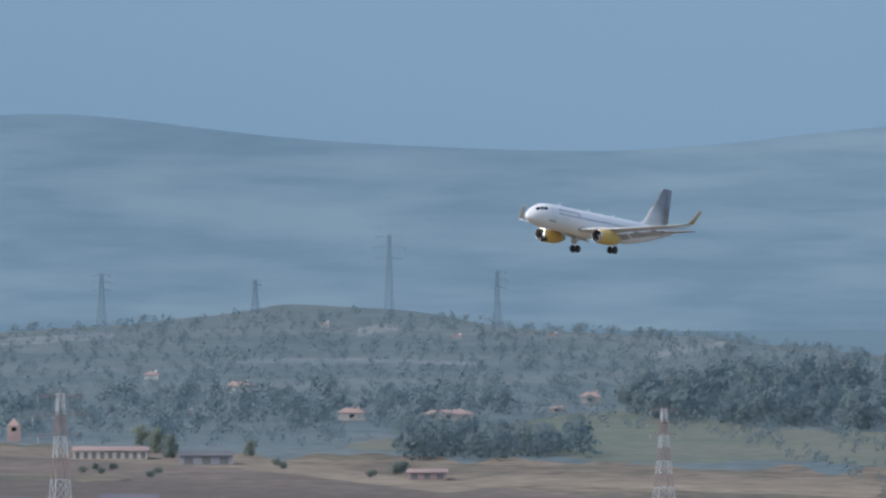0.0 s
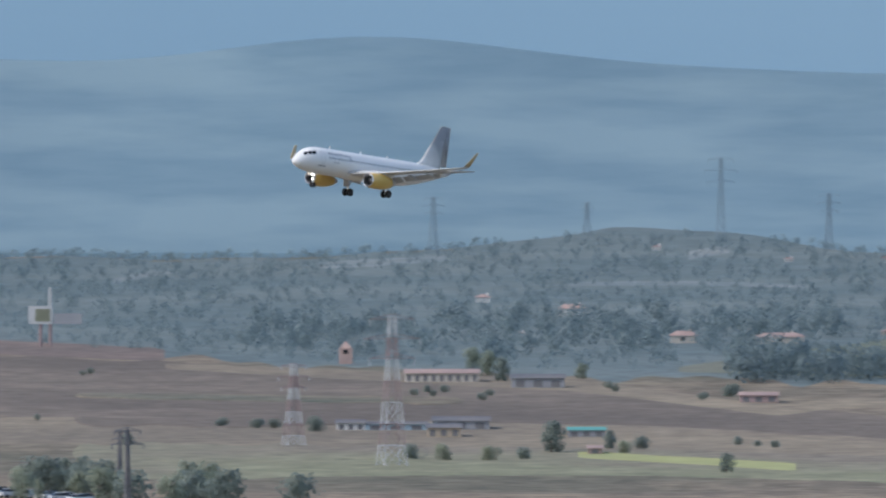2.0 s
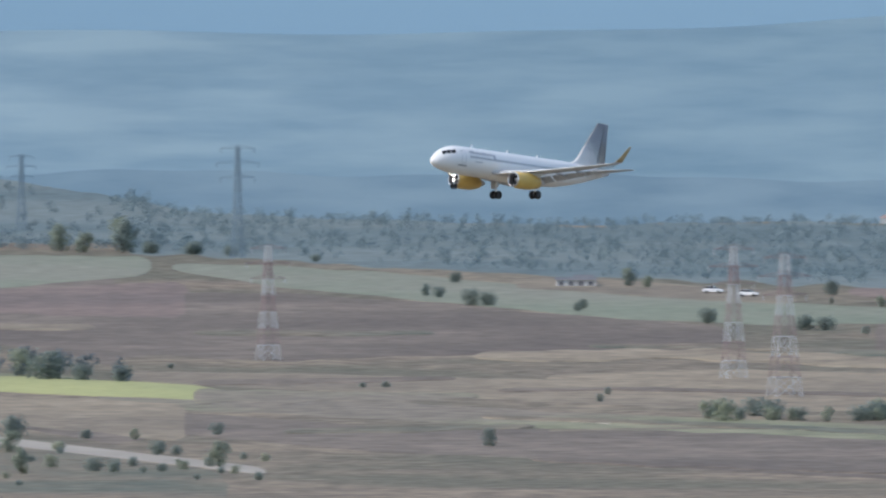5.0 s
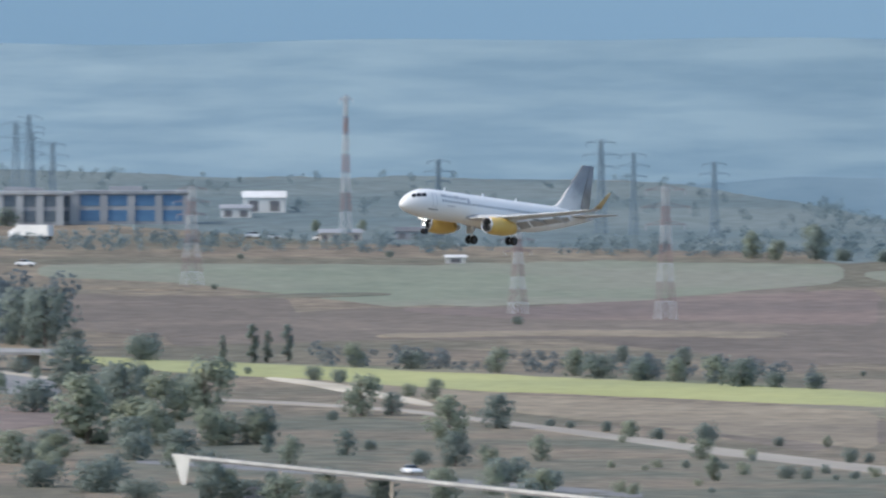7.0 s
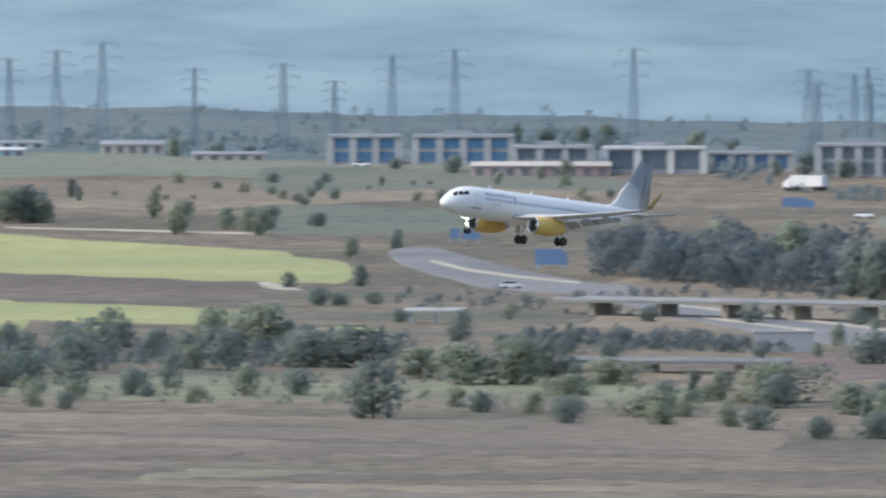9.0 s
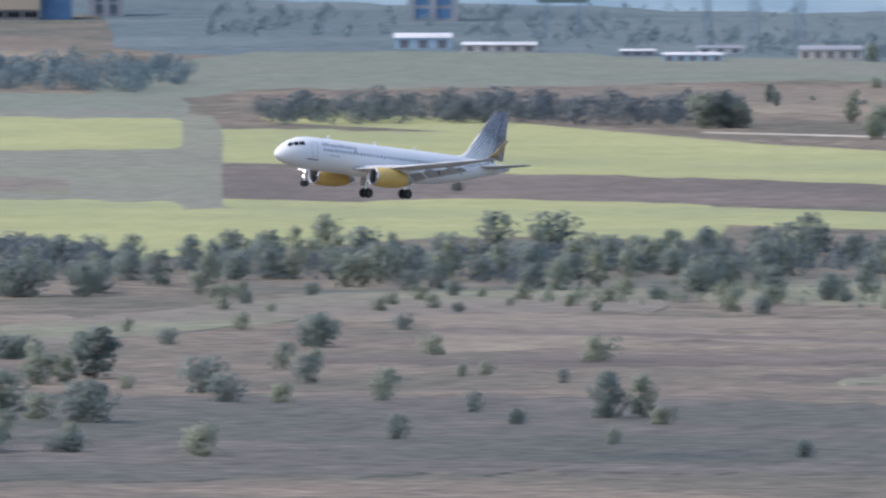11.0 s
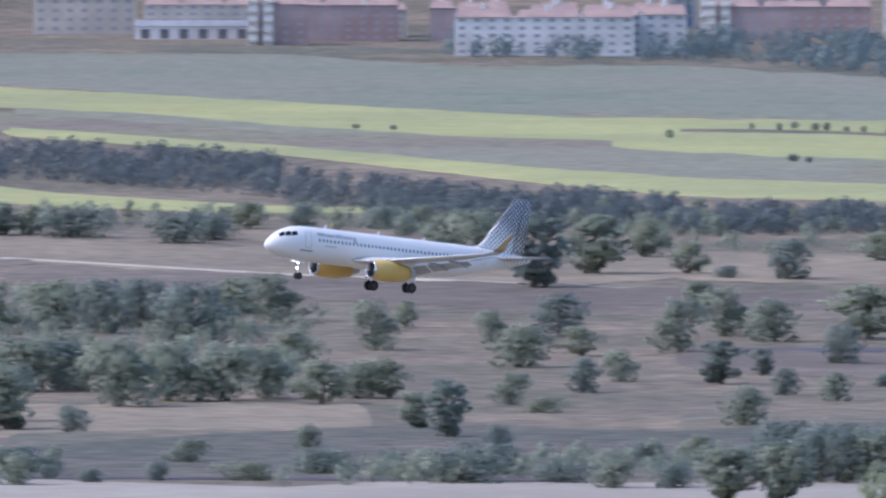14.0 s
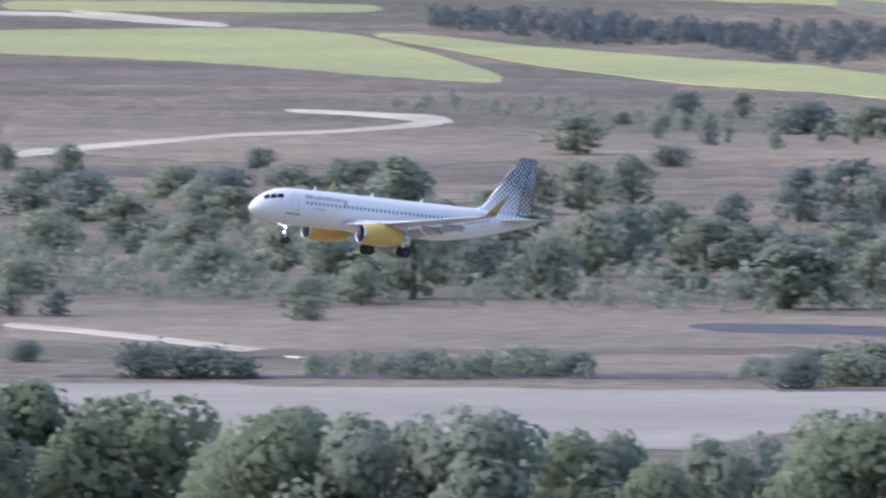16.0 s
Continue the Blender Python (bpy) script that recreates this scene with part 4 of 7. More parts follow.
strip("field_stripe", [(11.814, 2238, 2267), (11.405, 2248, 2282), (11.079, 2267, 2282)], OLIVE, "yellowish weeds in the dry field", "field", 0.3)
strip("field_stripe", [(12.263, 2469, 2487), (11.405, 2473, 2492), (10.385, 2459, 2483)], SCRUB, "dark streak across the dry field", "field", 0.3)
strip("field_stripe", [(13.038, 2343, 2375), (12.222, 2333, 2370), (11.405, 2348, 2375)], PLOUGH, "dark streak across the dry field", "field", 0.3)
strip("field_stripe", [(11.201, 2169, 2196), (10.589, 2138, 2183), (9.838, 2151, 2183)], OLIVE, "yellowish weeds in the dry field", "field", 0.3)
strip("field_stripe", [(17.610, 2778, 2804), (16.998, 2770, 2796), (16.345, 2760, 2786)], STUBBLE, "pale stripe of dry grass", "field", 0.3)
strip("field_stripe", [(16.488, 2415, 2439), (15.977, 2420, 2444), (15.365, 2400, 2425), (14.834, 2347, 2373)], SCRUB, "dark line of dry weeds", "field", 0.3)
strip("field_stripe", [(17.610, 3539, 3561), (17.100, 3531, 3550), (16.386, 3473, 3495), (15.773, 3539, 3554)], SCRUB, "dark boundary between crops", "field", 0.3)


# ---- trees ----
def leaf_mat(name, a, b, scale=0.5, glossy=0.1):
    """Leaves: matt, partly letting light through."""
    m = mat(name, a, b, scale, rough=0.9, spec=glossy, isle=0.12)
    n, l = m.node_tree.nodes, m.node_tree.links
    bsdf, end = n["Principled BSDF"], n["Material Output"]
    thin = n.new("ShaderNodeBsdfTranslucent")
    l.new(bsdf.inputs["Base Color"].links[0].from_socket, thin.inputs["Color"])
    mix = n.new("ShaderNodeMixShader")
    mix.inputs[0].default_value = 0.6
    l.new(bsdf.outputs[0], mix.inputs[1])
    l.new(thin.outputs[0], mix.inputs[2])
    l.new(mix.outputs[0], end.inputs["Surface"])
    return m


# Next three: leaf colours lifted above real foliage to stand in for haze.
LEAF_A = leaf_mat("grey_green_leaves", (0.30, 0.34, 0.275), (0.385, 0.42, 0.325))
LEAF_B = leaf_mat("dark_green_leaves", (0.235, 0.28, 0.255), (0.30, 0.345, 0.30))
LEAF_C = leaf_mat("pale_olive_leaves", (0.31, 0.345, 0.265), (0.40, 0.425, 0.315))
# Blue-grey instead of green: haze before the far woods, in the colour.
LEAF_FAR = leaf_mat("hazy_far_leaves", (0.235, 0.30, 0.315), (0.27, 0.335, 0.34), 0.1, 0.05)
# Tree belts: the blue in the leaf colour stands in for haze.
LEAF_BELT = leaf_mat("hazy_belt_leaves", (0.185, 0.218, 0.228), (0.225, 0.258, 0.262), 0.2, 0.05)
BARK = mat("grey_bark", (0.10, 0.085, 0.07), (0.15, 0.13, 0.11), 2.0)


def leaf_cloud(lobes, per, size, rnd, verts, faces, normals):
    """Small bent leaf clumps spread over and inside ellipsoid lobes (centre, radii); their normals follow the crown's round form."""
    heart = sum((Vector(c) for c, _ in lobes), Vector()) / len(lobes)
    for (cx, cy, cz), (rx, ry, rz) in lobes:
        for _ in range(per):
            while True:
                d = Vector((rnd.uniform(-1, 1), rnd.uniform(-1, 1), rnd.uniform(-1, 1)))
                if 0.05 < d.length < 1:
                    break
            d = d.normalized() * (rnd.random() ** 0.25)
            p = Vector((cx + d.x * rx, cy + d.y * ry, cz + d.z * rz))
            s = size * rnd.uniform(0.5, 1.25)
            nrm = (d + Vector((rnd.gauss(0, 0.5), rnd.gauss(0, 0.5), rnd.gauss(0.3, 0.5)))).normalized()
            u = nrm.orthogonal().normalized()
            w = nrm.cross(u)
            turn = rnd.uniform(0, 6.28)
            u, w = u * math.cos(turn) + w * math.sin(turn), w * math.cos(turn) - u * math.sin(turn)
            soft = (p - heart).normalized() * 0.6 + d * 0.7 + nrm * 0.2 + Vector((0, 0, 0.15))
            if soft.dot(nrm) < 0:
                w = -w
            k = len(verts)
            verts += [p - u * s - nrm * s * 0.2, p - w * s * 0.8, p + u * s - nrm * s * 0.2, p + w * s * 0.8]
            faces += [(k, k + 1, k + 3), (k + 1, k + 2, k + 3)]
            normals += [soft.normalized()] * 4


CROWN_NORMALS = {}


def cloud_mesh(name, verts, faces, normals, material):
    me = bpy.data.meshes.new(name)
    me.from_pydata(verts, [], faces)
    me.materials.append(material)
    me.normals_split_custom_set_from_vertices(normals)
    CROWN_NORMALS[me.name] = normals
    return me


def limb(bm, p, q, r0, r1, n=6):
    p, q = Vector(p), Vector(q)
    m = Matrix.Translation((p + q) / 2) @ (q - p).to_track_quat("Z", "Y").to_matrix().to_4x4()
    bmesh.ops.create_cone(bm, cap_ends=True, segments=n, radius1=r0, radius2=r1, depth=(q - p).length, matrix=m)


def tree_model(seed, shape, leaf, label, per=56, size=0.046):
    """A tree one metre high: tapered trunk with limbs, and a crown of leaf clumps. Returns the thing, out of which copies are made."""
    rnd = random.Random(seed)
    lobes = []
    wide, low, n = {"round": (0.52, 0.10, 16), "tall": (0.33, 0.10, 14), "bush": (0.80, 0.02, 15), "poplar": (0.16, 0.05, 13), "open": (0.46, 0.14, 12)}[shape]
    for i in range(n):
        h = low + (0.93 - low) * (i + 0.5) / n
        bulge = math.sin(math.pi * min(1, max(0.08, (h - low + 0.12) / (1.12 - low)))) ** 0.7
        a, d = rnd.uniform(0, 6.28), wide * bulge * rnd.uniform(0.25, 0.72)
        r = wide * rnd.uniform(0.34, 0.62) * (0.6 + 0.4 * bulge)
        lobes.append(((d * math.cos(a), d * math.sin(a), min(h, 0.97 - r * 0.8)), (r, r, r * rnd.uniform(0.75, 1.1))))
    verts, faces, normals = [], [], []
    leaf_cloud(lobes, per, size if shape != "poplar" else size * 0.75, rnd, verts, faces, normals)
    thing = new("tree" if shape != "bush" else "bush")
    tagged(thing, label, "tree" if shape != "bush" else "bush")
    crown = new("crown", cloud_mesh("crown", verts, faces, normals, leaf))
    crown.parent = thing
    bm = bmesh.new()
    limb(bm, (0, 0, -0.03), (0.01, 0, 0.5), 0.035, 0.018)
    limb(bm, (0.01, 0, 0.48), (0, 0.01, 0.82), 0.018, 0.006)
    for (c, r) in lobes[::3]:
        limb(bm, (0.005, 0, max(0.08, c[2] - 0.22)), c, 0.013, 0.004, 5)
    trunk = new("trunk", mesh_of(bm, "trunk", BARK))
    trunk.parent = thing
    return thing


MODELS = [
    tree_model(1, "round", LEAF_A, "round grey-green tree standing in dry grass"),
    tree_model(2, "round", LEAF_B, "dark green round tree standing in dry grass"),
    tree_model(3, "tall", LEAF_A, "tall grey-green tree standing in dry grass"),
    tree_model(4, "bush", LEAF_B, "dark low bush in the dry grass", 60, 0.06),
    tree_model(5, "bush", LEAF_C, "pale olive bush in the dry grass", 60, 0.06),
    tree_model(6, "poplar", LEAF_B, "slim dark poplar beside a field", 60, 0.05),
    tree_model(7, "open", LEAF_C, "pale airy tree with an open crown"),
    tree_model(8, "tall", LEAF_B, "dark narrow tree standing in dry grass"),
]
SPREAD = [2 * sorted(abs(v.co.x) for v in m.children[0].data.vertices)[int(len(m.children[0].data.vertices) * 0.94)] for m in MODELS]
USED = set()
tree_rnd = random.Random(77)


def plant(model, az, r, height, group="trees on the plain", wide=1.0):
    """Stands a tree of that height on the land; the first one of each model is the model itself."""
    w = height * wide * tree_rnd.uniform(0.9, 1.12)
    m = Matrix.Translation(at(az, r, -0.03)) @ pose(0, 0, 0, 0, 0, tree_rnd.uniform(0, 360)) @ Matrix.Diagonal((w, w, height, 1))
    thing = MODELS[model]
    if model in USED:
        thing = copy_thing(thing, m @ Matrix.Diagonal((1 / thing.scale.x, 1 / thing.scale.y, 1 / thing.scale.z, 1)))
    else:
        USED.add(model)
        thing.matrix_basis = m
    tagged(thing, group=group)
    return thing


def plant_rows(rows, group="trees on the plain"):
    for az, r, h, model in rows:
        plant(model, az, r, h, group)


def plant_wide(rows, group="trees on the plain"):
    """Trees given with the width of their crowns."""
    for az, r, h, model, w in rows:
        plant(model, az, r, h, group, w / h / SPREAD[model])


def scatter(n, az0, az1, r0, r1, h0, h1, models, seed, group="thicket"):
    """Uncounted trees and bushes grown together: one object."""
    rnd = random.Random(seed)
    verts, faces, normals, slots, leaves = [], [], [], [], []
    for _ in range(n):
        model = MODELS[rnd.choice(models)]
        h = rnd.uniform(h0, h1)
        m = Matrix.Translation(at(rnd.uniform(az0, az1), rnd.uniform(r0, r1), -0.03)) @ pose(0, 0, 0, 0, 0, rnd.uniform(0, 360)) @ Matrix.Diagonal((h, h, h, 1))
        for child in model.children:
            me = child.data
            k = len(verts)
            turn = m.to_quaternion()
            soft = CROWN_NORMALS.get(me.name)
            if soft:   # a lighter crown: every second leaf, a little larger
                for q in range(0, len(soft), 8):
                    four = [me.vertices[q + i].co for i in range(4)]
                    mid = (four[0] + four[2]) / 2
                    verts += [m @ (mid + (c - mid) * 1.25) for c in four]
                    normals += [turn @ soft[q]] * 4
                new_faces = [f for q in range(k, len(verts), 4) for f in ((q, q + 1, q + 3), (q + 1, q + 2, q + 3))]
            else:
                verts += [m @ v.co for v in me.vertices]
                normals += [turn @ v.normal for v in me.vertices]
                new_faces = [tuple(k + i for i in p.vertices) for p in me.polygons]
            faces += new_faces
            if me.materials[0] not in leaves:
                leaves.append(me.materials[0])
            slots += [leaves.index(me.materials[0])] * len(new_faces)
    me = bpy.data.meshes.new("thicket")
    me.from_pydata(verts, [], faces)
    for leaf in leaves:
        me.materials.append(leaf)
    me.polygons.foreach_set("material_index", slots)
    me.normals_split_custom_set_from_vertices(normals)
    return tagged(new("thicket", me), group if len(group.split()) > 3 else "thicket of grey-green trees and bushes", "thicket", kind="stuff")


# farm and slope trees
plant_rows([(0.807, 2733, 5.65, 1), (0.592, 2749, 3.33, 1), (0.174, 2643, 3.39, 1), (2.001, 2851, 1.42, 3), (1.664, 2859, 1.83, 3), (1.858, 2854, 1.42, 3), (1.041, 3113, 5.10, 0), (0.980, 3082, 4.83, 1), (1.093, 3150, 4.49, 0), (0.694, 3094, 3.31, 0), (0.133, 2767, 1.58, 3), (0.062, 2759, 1.18, 3), (0.000, 2754, 1.37, 3), (0.541, 2728, 2.33, 4), (0.480, 2749, 2.35, 3), (1.317, 2703, 2.70, 3), (1.031, 2698, 2.50, 4), (0.909, 2703, 2.12, 3), (1.195, 2698, 2.88, 4), (2.338, 2767, 2.17, 3)])
plant_rows([(2.501, 3113, 1.11, 3), (1.256, 3023, 1.51, 3), (1.195, 3023, 1.51, 3), (1.031, 3005, 1.28, 3), (0.603, 3044, 1.52, 3), (0.266, 2985, 1.28, 3), (0.164, 3000, 2.35, 3), (2.032, 2643, 1.51, 3), (1.233, 3003, 1.28, 3), (1.304, 3009, 1.29, 3), (1.059, 2983, 1.49, 3), (0.580, 3027, 1.51, 3), (0.253, 2992, 1.28, 3), (0.147, 3012, 2.15, 3), (3.551, 3026, 2.16, 3)])
plant_rows([(3.775, 3320, 3.08, 1), (3.775, 3264, 1.63, 7), (4.224, 3158, 3.15, 3), (3.871, 3121, 3.11, 3), (3.799, 3118, 2.89, 3), (4.504, 3375, 3.37, 1), (4.442, 3365, 2.64, 0), (4.691, 3222, 2.07, 1), (3.652, 3100, 1.55, 1), (3.350, 3069, 1.31, 3), (3.326, 3055, 1.09, 3), (3.595, 3247, 2.55, 0), (2.473, 3121, 1.33, 3), (2.666, 2883, 1.23, 3), (4.612, 2761, 1.57, 1), (1.993, 2856, 1.63, 3), (1.870, 2845, 1.82, 3), (1.656, 2829, 2.62, 3), (1.809, 2845, 1.82, 3)])
plant_rows([(5.243, 3315, 2.60, 1), (5.192, 3305, 2.36, 3), (5.131, 3394, 2.42, 3), (5.080, 3259, 3.48, 3), (5.019, 3256, 3.02, 3), (4.672, 3239, 2.08, 1), (4.508, 3401, 3.15, 0), (5.008, 2566, 3.11, 1), (6.162, 2921, 1.04, 3), (5.468, 2828, 1.01, 3), (5.386, 2828, 1.21, 3), (4.584, 2796, 1.39, 1), (6.346, 3640, 6.74, 0), (6.243, 3583, 2.81, 3), (6.070, 3575, 3.06, 3), (5.641, 3527, 1.76, 3)])
scatter(26, *(4.300, 3.422), *(2674, 2699), 2.2, 3.6, [3, 3, 4, 0], 5, "hedge between the fields")
scatter(20, *(3.422, 2.381), *(2546, 2615), 3.0, 5.5, [0, 1, 3, 7], 6, "trees round the car park")
scatter(16, *(2.789, 1.629), *(2496, 2558), 3.5, 6.2, [0, 1, 3, 2], 7, "trees round the car park")
plant_rows([(3.391, 2601, 3.34, 5), (3.344, 2601, 3.52, 5), (3.299, 2601, 3.15, 5), (3.228, 2606, 2.41, 5), (3.148, 2610, 2.79, 5), (3.062, 2596, 2.22, 5), (3.026, 2594, 2.22, 5), (2.940, 2582, 3.13, 7), (2.834, 2577, 1.47, 5), (2.626, 2546, 6.17, 1), (2.707, 2539, 5.25, 0), (2.421, 2510, 6.26, 0), (1.972, 2487, 6.56, 1), (2.177, 2492, 5.33, 0), (2.034, 2601, 2.97, 5)])
# trees round the country road
plant_rows([(8.477, 2987, 5.53, 5), (8.369, 2987, 7.66, 5), (8.314, 2987, 6.39, 5), (8.243, 2996, 7.26, 5), (8.773, 2998, 4.70, 3), (7.998, 2964, 4.86, 0), (7.794, 2953, 3.79, 3), (7.487, 2936, 5.02, 0), (7.212, 2919, 5.41, 0), (7.120, 2908, 4.77, 3), (7.032, 2987, 3.41, 1), (6.810, 2975, 3.60, 1), (6.967, 2897, 4.54, 3), (6.844, 2891, 4.74, 0), (6.701, 2883, 5.34, 0), (6.599, 2869, 5.32, 3), (6.477, 2864, 3.06, 3), (6.334, 2858, 3.05, 3)])
plant_rows([(7.977, 2730, 7.59, 0), (7.865, 2735, 4.09, 1), (7.712, 2805, 4.00, 0), (7.487, 2674, 6.10, 1), (7.661, 2593, 8.87, 6), (7.636, 2512, 5.91, 1), (7.947, 2581, 1.84, 3), (7.763, 2517, 2.69, 3), (8.355, 2605, 5.57, 0), (8.518, 2601, 6.86, 0), (8.712, 2601, 7.60, 0), (8.804, 2593, 5.36, 3), (6.742, 2541, 3.80, 0), (6.732, 2610, 3.53, 3), (6.467, 2598, 1.67, 3), (6.436, 2461, 2.28, 3), (5.987, 2480, 4.24, 0), (6.212, 2529, 2.52, 3), (7.293, 2684, 1.34, 3), (7.222, 2677, 1.34, 3)])
plant_rows([(7.089, 2662, 1.90, 3), (6.997, 2637, 3.01, 0), (6.906, 2627, 2.06, 3), (8.457, 2366, 5.06, 0), (8.294, 2366, 4.55, 1), (8.069, 2361, 2.86, 3), (7.681, 2366, 5.23, 0), (7.906, 2366, 4.38, 3), (6.701, 2451, 4.37, 2), (6.191, 2461, 1.40, 3), (6.293, 2593, 2.03, 6), (8.386, 2930, 1.46, 1), (8.151, 2897, 2.89, 3), (8.059, 2886, 2.67, 3), (7.804, 2821, 2.41, 4), (8.079, 2712, 1.74, 3)])
scatter(12, *(8.396, 7.171), *(2324, 2451), 2.0, 4.5, [3, 4, 3, 0], 13)
scatter(30, *(7.171, 5.807), *(2377, 2667), 0.8, 2.2, [3, 4], 14)
plant_rows([(6.559, 3599, 6.41, 0), (6.477, 3588, 4.86, 0), (6.334, 3588, 7.67, 1), (6.232, 3580, 2.81, 3), (6.089, 3573, 2.80, 3), (5.946, 3565, 2.54, 3), (7.689, 3667, 1.83, 3), (7.873, 3608, 1.54, 3), (8.414, 3597, 1.28, 3), (7.413, 3191, 1.82, 3), (8.506, 3400, 1.21, 3), (8.138, 3787, 2.97, 0), (7.975, 3779, 3.23, 0)])
# junction woods and stream trees
plant_rows([(9.200, 3076, 11.51, 1), (9.119, 3061, 12.00, 1), (9.425, 3200, 11.40, 0), (9.690, 3216, 10.89, 0), (9.006, 3107, 2.21, 3), (8.751, 3026, 4.53, 3), (12.230, 3513, 8.76, 1), (12.291, 3513, 8.26, 0), (12.158, 3513, 6.26, 0), (12.052, 3684, 4.73, 7), (11.658, 3452, 7.63, 0), (11.760, 3546, 6.06, 6), (11.372, 3434, 6.36, 0), (11.331, 3524, 3.77, 3), (11.158, 3488, 3.48, 3), (10.882, 3364, 4.08, 1), (11.042, 3313, 3.78, 1), (11.005, 3136, 4.47, 1), (11.266, 3127, 3.34, 1)])
plant_rows([(11.158, 3030, 3.89, 3), (11.086, 3030, 2.81, 3), (10.964, 3036, 2.81, 3), (9.964, 2950, 2.94, 3), (10.964, 2510, 9.30, 1), (12.046, 2617, 5.78, 1), (11.832, 2610, 4.84, 3), (11.433, 2605, 5.75, 0), (11.229, 2610, 4.84, 3), (9.709, 2586, 5.16, 0), (9.504, 2557, 5.83, 3), (9.804, 2593, 4.99, 7), (10.229, 2630, 4.87, 7), (9.168, 2510, 4.29, 1), (9.351, 2428, 3.63, 3), (9.576, 2463, 4.04, 3), (9.678, 2475, 3.70, 4), (10.576, 2538, 3.80, 3), (10.668, 2562, 3.29, 4)])
plant_rows([(10.392, 2534, 3.79, 4), (10.270, 2510, 3.76, 3), (9.923, 2486, 3.90, 4), (10.443, 4105, 4.68, 0), (10.341, 4105, 3.80, 3), (10.209, 4105, 4.68, 0), (10.117, 4105, 5.27, 0), (9.800, 4032, 5.46, 0), (9.668, 4032, 3.16, 3), (10.147, 4045, 3.46, 3), (11.678, 3987, 5.11, 0), (11.413, 3978, 3.40, 3), (11.536, 3978, 3.97, 3), (11.821, 4013, 3.15, 3), (10.933, 3765, 2.68, 7), (11.209, 3637, 1.81, 3), (11.331, 3704, 2.11, 3), (10.882, 3890, 3.05, 3)])
plant_rows([(12.630, 2107, 6.61, 1), (12.512, 2107, 6.16, 6), (12.442, 2082, 2.67, 4), (10.885, 1973, 5.62, 0), (10.752, 1991, 5.53, 0), (11.385, 1973, 3.37, 2), (10.517, 1995, 3.84, 0), (10.415, 1973, 3.37, 0), (11.926, 1969, 2.53, 3), (12.967, 2082, 2.52, 3), (12.028, 3659, 3.91, 7), (13.181, 3138, 2.24, 3), (11.681, 3436, 6.61, 6), (11.487, 3472, 5.20, 0), (11.405, 3461, 5.67, 0), (11.344, 3472, 4.95, 1), (11.181, 3493, 2.74, 3), (10.885, 3352, 3.58, 1), (11.048, 3298, 3.53, 6)])
scatter(60, *(11.403, 14.141), *(2634, 2839), 4.0, 7.5, [0, 1, 6, 3, 1], 17, "trees along the stream")
scatter(30, *(11.403, 14.141), *(2550, 2634), 1.6, 3.4, [3, 4, 4], 19)
scatter(24, *(9.110, 10.882), *(2760, 2978), 2.0, 4.2, [3, 1, 0], 20)
scatter(18, *(10.364, 7.302), *(2405, 2668), 3.0, 5.0, [0, 3, 1], 21)
scatter(30, *(10.066, 11.903), *(3645, 3798), 1.2, 3.0, [3, 4], 22)
scatter(14, *(9.110, 10.678), *(3765, 3890), 2.5, 5.0, [0, 3], 24)
scatter(46, 12.3, 14.9, 2640, 2800, 3.5, 6.5, [0, 1, 6, 3], 25)
scatter(40, 12.6, 15.2, 1950, 2500, 2.0, 5.5, [0, 1, 3, 4], 26)
# trees before the town and in the last stretch
plant_rows([(17.329, 3558, 1.77, 1), (17.231, 3555, 1.77, 1), (17.176, 3562, 1.78, 1), (17.100, 3551, 1.90, 1), (17.060, 3551, 2.02, 1), (16.986, 3540, 1.51, 1), (16.925, 3540, 1.64, 1), (16.835, 3514, 1.88, 1), (16.753, 3532, 1.51, 1), (16.725, 3532, 1.64, 1), (16.661, 3518, 1.88, 1), (16.468, 3503, 2.25, 1), (16.312, 3467, 1.36, 1), (15.939, 3396, 1.57, 1), (17.182, 3355, 1.79, 3), (17.121, 3348, 1.43, 3), (17.625, 3503, 2.00, 1), (18.760, 3562, 1.27, 3), (18.625, 3555, 1.27, 3)], "row of small trees between crops")
plant_rows([(16.213, 3022, 7.11, 1), (16.131, 3022, 8.61, 1), (16.029, 3013, 9.88, 1), (15.744, 3013, 9.23, 1), (15.682, 3022, 7.54, 1), (15.876, 3016, 5.16, 3), (16.254, 3028, 4.75, 3), (15.948, 3022, 5.38, 3)])
scatter(44, *(16.844, 21.6), *(2941, 3057), 2.6, 5.0, [0, 1, 6, 3, 0], 32, "trees along the field's edge")
plant_wide([(17.202, 2739, 7.3, 1, 8.3), (17.416, 2744, 2.4, 3, 3.4), (17.559, 2765, 5.9, 6, 5.9), (16.875, 2823, 5.5, 6, 6.0), (16.712, 2770, 7.4, 1, 6.9), (16.631, 2701, 4.8, 3, 8.7), (16.447, 2701, 7.7, 0, 6.7), (15.977, 2770, 4.9, 6, 5.9), (15.916, 2688, 3.4, 0, 2.9), (15.743, 2752, 7.8, 3, 10.8), (15.569, 2739, 8.8, 2, 5.9), (15.345, 2714, 5.8, 0, 7.7), (15.273, 2866, 6.6, 7, 5.1), (15.202, 2709, 4.8, 1, 5.8), (15.063, 2871, 2.6, 4, 3.1), (14.998, 2639, 7.0, 1, 9.4), (14.896, 2844, 3.5, 4, 6.1), (14.753, 2627, 6.5, 3, 9.4)])
